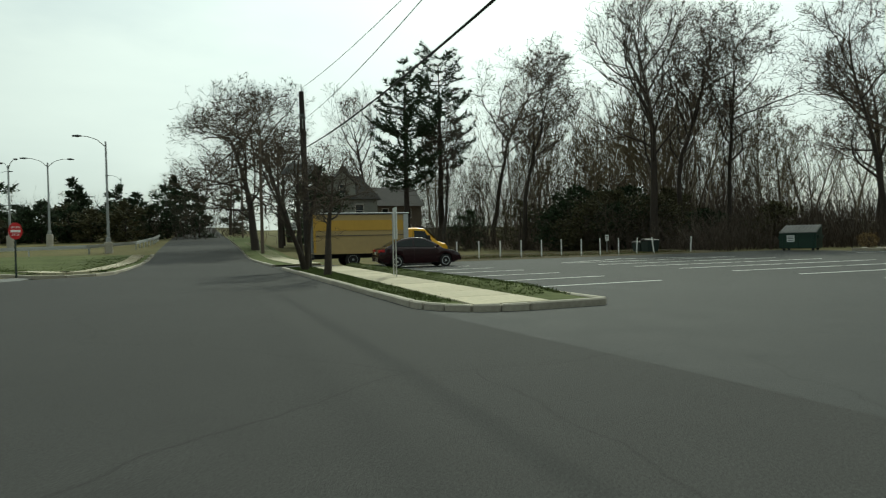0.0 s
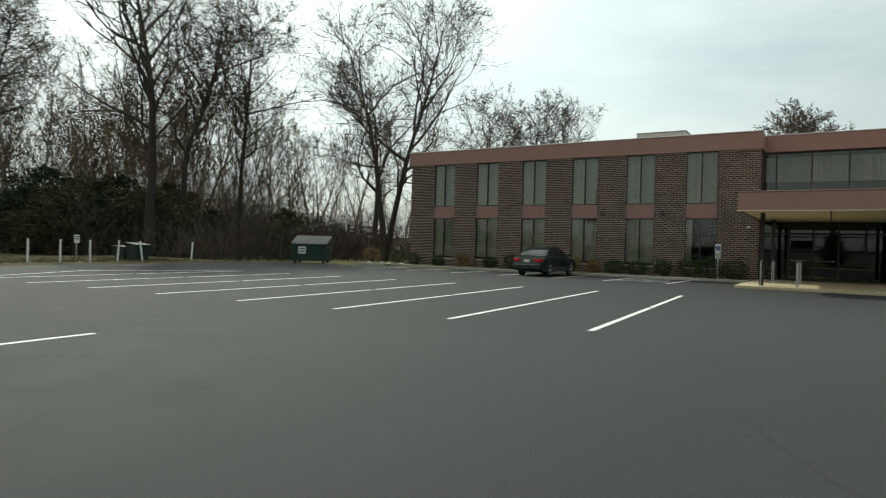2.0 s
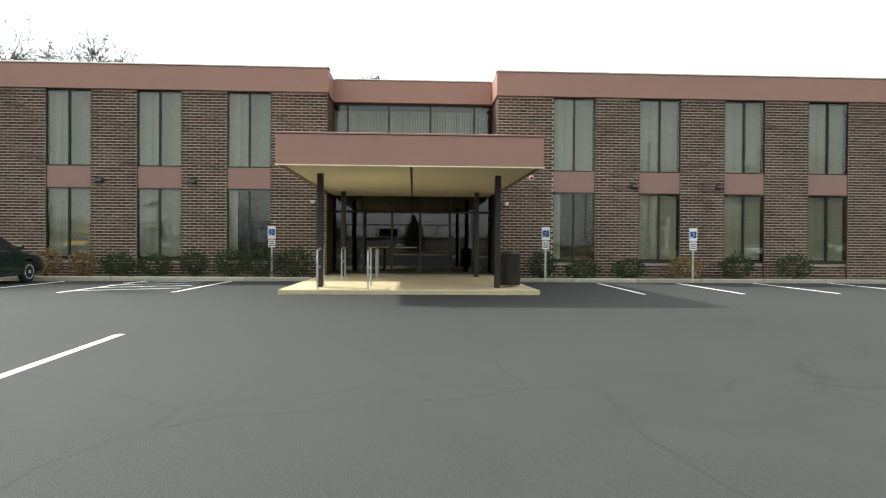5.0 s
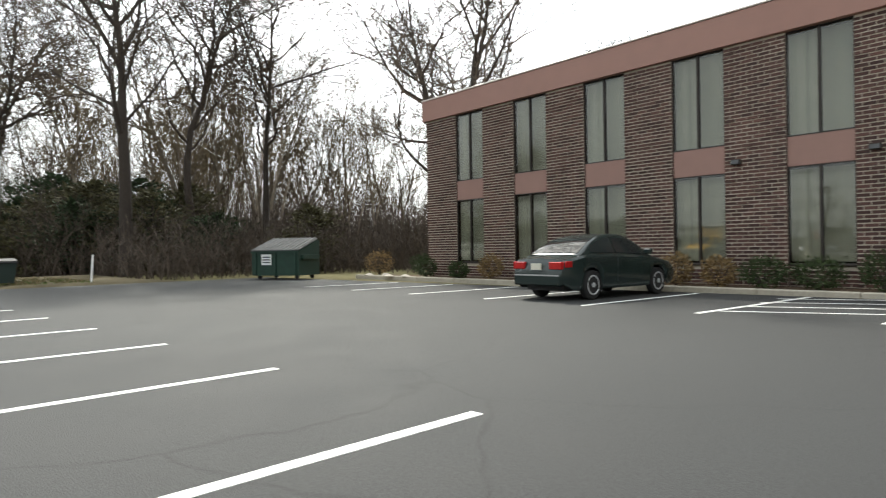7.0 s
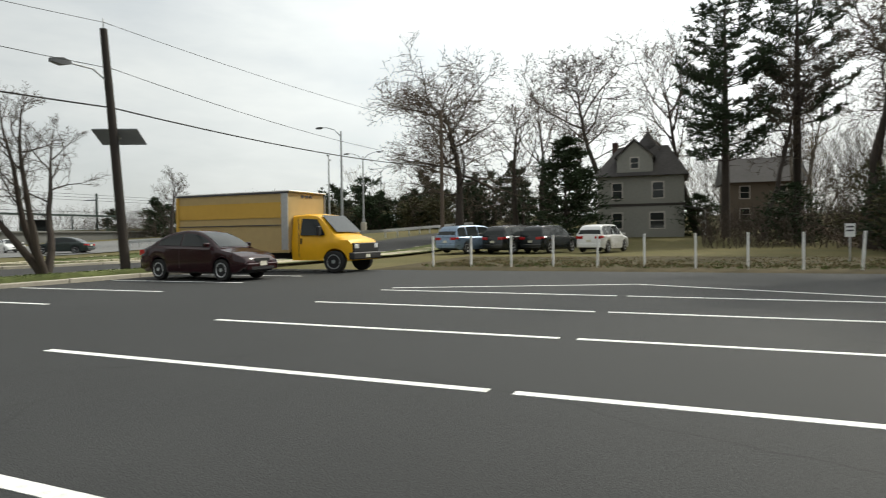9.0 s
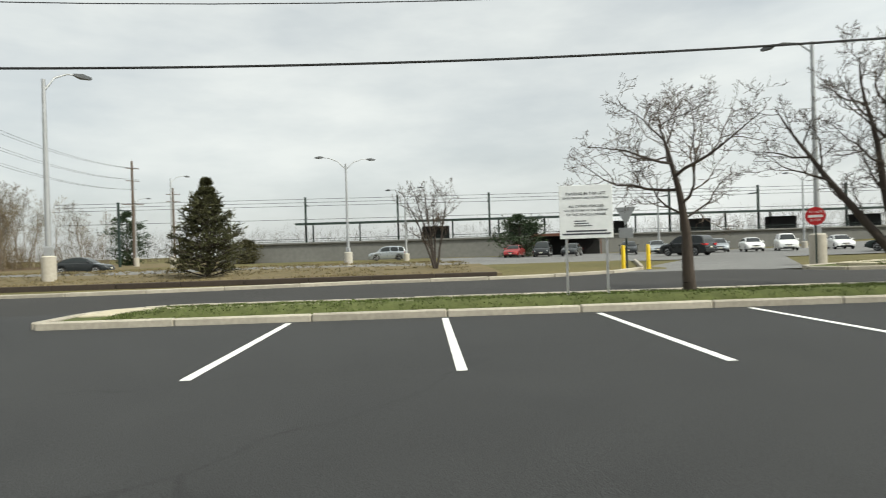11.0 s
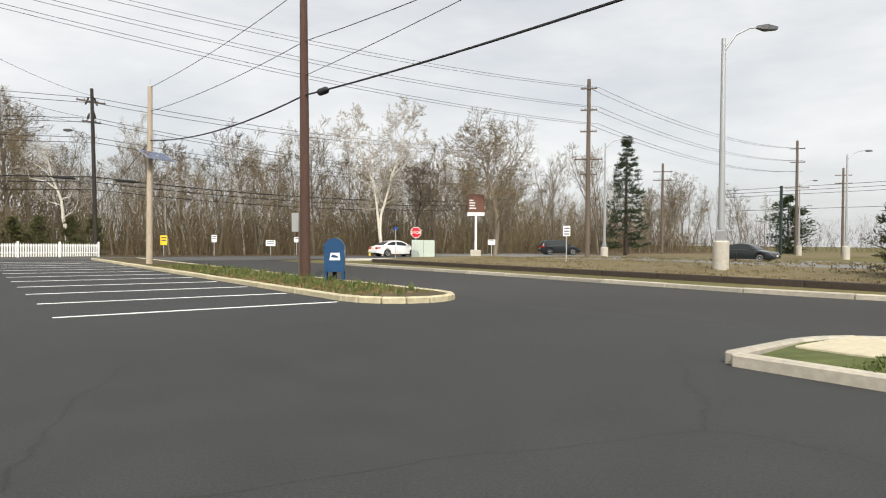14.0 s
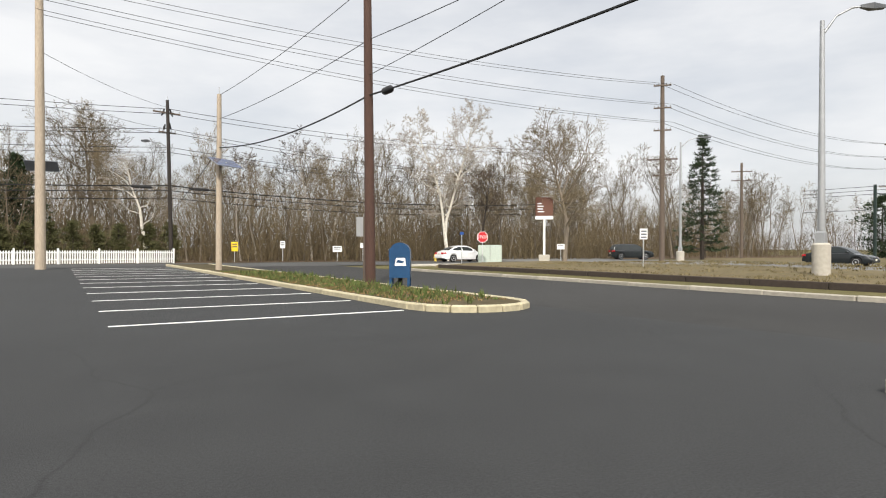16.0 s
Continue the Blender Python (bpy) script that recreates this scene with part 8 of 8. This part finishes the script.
# white pavilion roof peeping in at the fence end
pav = thing("pavilion", "small white building beyond the picket fence", "building", pose(20.2, -47, 0, 0, 0, 8))
part("walls", Shape().box(-4, 4, -3, 3, 0, 2.2), M_SIDING, pav)
part("roof", Shape().add([(-4.6, -3.6, 2.2), (4.6, -3.6, 2.2), (4.6, 3.6, 2.2), (-4.6, 3.6, 2.2), (-3.2, 0, 3.3), (3.2, 0, 3.3)], [(0, 1, 5, 4), (1, 2, 5), (2, 3, 4, 5), (3, 0, 4), (3, 2, 1, 0)]), M_WHITE, pav, "white hipped roof")
part("window", Shape().box(-3.0, -2.0, -3.02, -2.99, 0.9, 1.8), M_CARWIN, pav)

# ---------------------------------------------------------------- houses
def window_unit(parent, x, y, z, w, h, deg=0.0):
    fr_ = Shape().box(-w / 2 - 0.1, w / 2 + 0.1, -0.05, 0.02, -0.1, 0.0).box(-w / 2 - 0.1, w / 2 + 0.1, -0.05, 0.02, h, h + 0.12)
    fr_.box(-w / 2 - 0.1, -w / 2, -0.05, 0.02, 0, h).box(w / 2, w / 2 + 0.1, -0.05, 0.02, 0, h).box(-w / 2, w / 2, -0.03, 0.0, h / 2 - 0.03, h / 2 + 0.03)
    wn_ = part("window", fr_, M_TRIM, parent, "pale framed sash window", 0, pose(x, y, z, 0, 0, deg))
    part("pane", Shape().box(-w / 2, w / 2, -0.015, 0.0, 0, h), M_CARWIN, wn_)


hs = thing("house", "old grey three-storey wooden house with dormers", "house", pose(16.1, 81.8, gz(16, 79) - 0.1, 0, 0, 2))
walls = part("wall", Shape().box(-4.1, 4.1, -4.2, 4.2, 0, 6.2), M_SIDING, hs, "grey clapboard wall")
cl = Shape()
for k in range(30):
    cl.box(-4.13, 4.13, -4.235, -4.2, 0.25 + 0.2 * k, 0.25 + 0.2 * k + 0.17)
part("clapboard_skin", cl, M_SIDING, walls)["kind"] = "stuff"
part("belt_trim", Shape().box(-4.2, 4.2, -4.28, -4.2, 3.1, 3.35), M_BRONZE, hs, "dark belt trim")
part("roof", Shape().add([(-4.6, -4.7, 6.1), (4.6, -4.7, 6.1), (4.6, 4.7, 6.1), (-4.6, 4.7, 6.1), (-2.2, -1.4, 9.4), (2.6, -1.4, 9.4), (2.6, 1.6, 9.4), (-2.2, 1.6, 9.4)],
                         [(0, 1, 5, 4), (1, 2, 6, 5), (2, 3, 7, 6), (3, 0, 4, 7), (4, 5, 6, 7), (3, 2, 1, 0)]), M_SHINGLE, hs, "dark shingle hipped roof")
part("dormer", Shape().add([(-2.2, -4.3, 6.3), (1.2, -4.3, 6.3), (1.2, -4.3, 8.1), (-0.5, -4.3, 9.6), (-2.2, -4.3, 8.1), (-2.2, -1.2, 6.3), (1.2, -1.2, 6.3), (1.2, -1.2, 8.1), (-0.5, -1.2, 9.6), (-2.2, -1.2, 8.1)],
                           [(0, 1, 2, 3, 4), (1, 6, 7, 2), (0, 4, 9, 5)]), M_SIDING, hs, "gabled dormer")
part("dormer_roof", Shape().plate((-2.45, -4.6, 7.95), (-0.5, -4.6, 9.75), (-0.5, -0.6, 9.75), (-2.45, -0.6, 7.95), 0.12).plate((-0.5, -4.6, 9.75), (1.45, -4.6, 7.95), (1.45, -0.6, 7.95), (-0.5, -0.6, 9.75), 0.12), M_SHINGLE, hs)
part("turret_roof", Shape().lathe([(1.5, 9.0), (1.35, 9.4), (0.5, 10.4), (0.08, 11.0), (0.05, 11.3)], 8, "z", (0.6, -0.4, 0)), M_SHINGLE, hs, "dark pointed turret roof")
part("chimney", Shape().box(-3.1, -2.5, 0.5, 1.1, 8.0, 10.2, 0.02), M_BRICK, hs, "brick chimney")
for x, z, w in ((-2.2, 0.9, 0.9), (1.6, 0.9, 1.3), (-2.2, 3.9, 0.9), (1.7, 3.9, 1.0), (-0.5, 6.9, 0.7)):
    window_unit(hs, x, -4.24 if z < 6 else -4.3, z, w, 1.5 if z < 6 else 1.0)
part("porch_roof", Shape().plate((4.0, -4.6, 3.0), (6.2, -4.6, 2.6), (6.2, 3.0, 2.6), (4.0, 3.0, 3.0), 0.15), M_SHINGLE, hs, "porch roof")
for y in (-4.4, -1.0, 2.6):
    part("porch_post", Shape().box(5.9, 6.05, y, y + 0.15, 0, 2.6), M_WHITE, hs)
h2 = thing("house", "second old house half hidden by trees", "house", pose(28.6, 100.5, gz(29, 100) - 0.1, 0, 0, 5))
part("wall", Shape().box(-4.2, 4.2, -3.8, 3.8, 0, 5.6), M_SIDING2, h2)
part("roof", Shape().add([(-4.7, -4.3, 5.5), (4.7, -4.3, 5.5), (4.7, 4.3, 5.5), (-4.7, 4.3, 5.5), (-4.7, 0, 8.8), (4.7, 0, 8.8)], [(0, 1, 5, 4), (2, 3, 4, 5), (1, 2, 5), (3, 0, 4), (3, 2, 1, 0)]), M_SHINGLE, h2, "dark gabled roof")
for x, z in ((-2.2, 0.9), (1.8, 0.9), (-2.2, 3.6), (1.8, 3.6)):
    window_unit(h2, x, -3.82, z, 1.0, 1.4)
evergreen("holly_bush", "large brown-green thicket at the wood's edge", at_ground(36.0, 50.5), 90, 5.6, 3.4, round_form, 6000, M_NEEDLE2, clump=0.3, ragged=0.3)
evergreen("holly_bush", "large dark thicket at the wood's edge", at_ground(32.5, 47.5), 91, 4.2, 2.6, round_form, 4000, M_NEEDLE2, clump=0.3, ragged=0.3)

# ---------------------------------------------------------------- railway station to the west
stn = thing("station_platform", "long grey railway platform with low canopy", "platform", pose(-74.0, 0, -0.1))
part("embankment_wall", Shape().box(-0.5, 0.0, -15, 130, 0, 2.6), M_PLATFORM, stn, "grey concrete platform wall")
part("deck", Shape().box(-6, 0.3, -15, 130, 2.6, 2.85, 0.03), M_PLATFORM, stn)
part("fence_rail", Shape().box(-0.1, -0.05, -15, 130, 3.3, 3.36).box(-0.1, -0.05, -15, 130, 3.0, 3.04), M_GREENIRON, stn, "dark railing")
part("canopy_roof", Shape().add([(-5, -4, 5.5), (0.6, -4, 5.3), (0.6, 95, 5.3), (-5, 95, 5.5), (-5, -4, 5.75), (0.6, -4, 5.6), (0.6, 95, 5.6), (-5, 95, 5.75)],
                                [(3, 2, 1, 0), (4, 5, 6, 7), (0, 1, 5, 4), (1, 2, 6, 5), (2, 3, 7, 6), (3, 0, 4, 7)]), M_GREENIRON, stn, "dark flat platform canopy")
for k in range(15):
    part("canopy_post", Shape().box(-2.3, -2.1, -2 + 6.8 * k, -1.8 + 6.8 * k, 2.85, 5.4), M_GREENIRON, stn)
for k in range(6):
    part("shelter", Shape().box(-3.6, -2.0, 14 + 13 * k, 18 + 13 * k, 2.86, 4.7, 0.03), M_DARKGAP, stn, "dark waiting shelter")
for k in range(12):
    cp = thing("catenary_mast", "dark steel railway mast", "mast", pose(-76.5, -30 + 13.5 * k, 0), "railway masts")
    part("shaft", Shape().box(-0.14, 0.14, -0.14, 0.14, 0, 9.4), M_GREENIRON, cp)
    part("bracket", Shape().box(-2.8, 0.14, -0.05, 0.05, 8.2, 8.35), M_GREENIRON, cp)
bs = thing("bus_shelter", "low brown shelter before the platform", "shelter", pose(-66.0, 33.0, -0.05, 0, 0, -10))
part("roof", Shape().box(-2.2, 2.2, -4.6, 4.6, 2.5, 2.85, 0.03), M_SIGNBR, bs, "brown flat roof")
part("back_wall", Shape().box(-2.0, -1.9, -4.4, 4.4, 0, 2.5), M_DARKGAP, bs)
for y in (-4.2, 0, 4.2):
    part("post", Shape().box(1.8, 1.95, y - 0.07, y + 0.07, 0, 2.5), M_SIGNBR, bs)
gr = thing("guard_rail", "low steel guard rail beside the highway", "guard rail", None)
grl = [(-40.0, 66.0), (-28.0, 62.0), (-18.0, 60.5), (-11.0, 62.0), (-7.5, 68.0), (-6.6, 80.0), (-6.6, 92.0)]
for p, q in zip(grl, grl[1:]):
    ln_ = math.hypot(q[0] - p[0], q[1] - p[1])
    za, zb = gz(*p), gz(*q)
    place = pose(*p, za, 0, 0, math.degrees(math.atan2(q[1] - p[1], q[0] - p[0]))) @ pose(0, 0, 0, 0, -math.degrees(math.atan2(zb - za, ln_)), 0)
    part("beam", Shape().box(0, ln_ + 0.03, -0.03, 0.0, 0.50, 0.58).box(0, ln_ + 0.03, -0.05, -0.03, 0.58, 0.72).box(0, ln_ + 0.03, -0.03, 0.0, 0.72, 0.80), M_STEEL, gr, "", 0, place)
    for k in range(max(1, int(ln_ / 2.4))):
        part("post", Shape().box(2.4 * k + 0.3, 2.4 * k + 0.4, 0.01, 0.13, -0.3, 0.78), M_STEEL, gr, "", 0, place)


# ---------------------------------------------------------------- single bricks of the pier nearest the car park
a, b = piers[5]
pier_near = [o for o in office.children if o.name.startswith("brick_pier")][5]
bricks = {}
row, z = 0, 0.02
while z + BH * 0.8 < HEAD - 0.02:
    x = a - (BL / 2 if row % 2 else 0)
    while x < b - 0.02:
        u, w = max(x, a) + 0.011, min(x + BL, b) - 0.011
        if w - u > 0.03 and 0.7 < z < 5.0:
            key = round(w - u, 2)
            if key not in bricks:
                bricks[key] = Shape().box(0, w - u, -0.02, 0.0, 0.014, BH - 0.014, 0.003).mesh("brick", M_BRICK1)
            part("brick", bricks[key], M_BRICK1, pier_near, m=pose(u, rng.uniform(-0.004, 0.01), z))
        x += BL
    z += BH
    row += 1
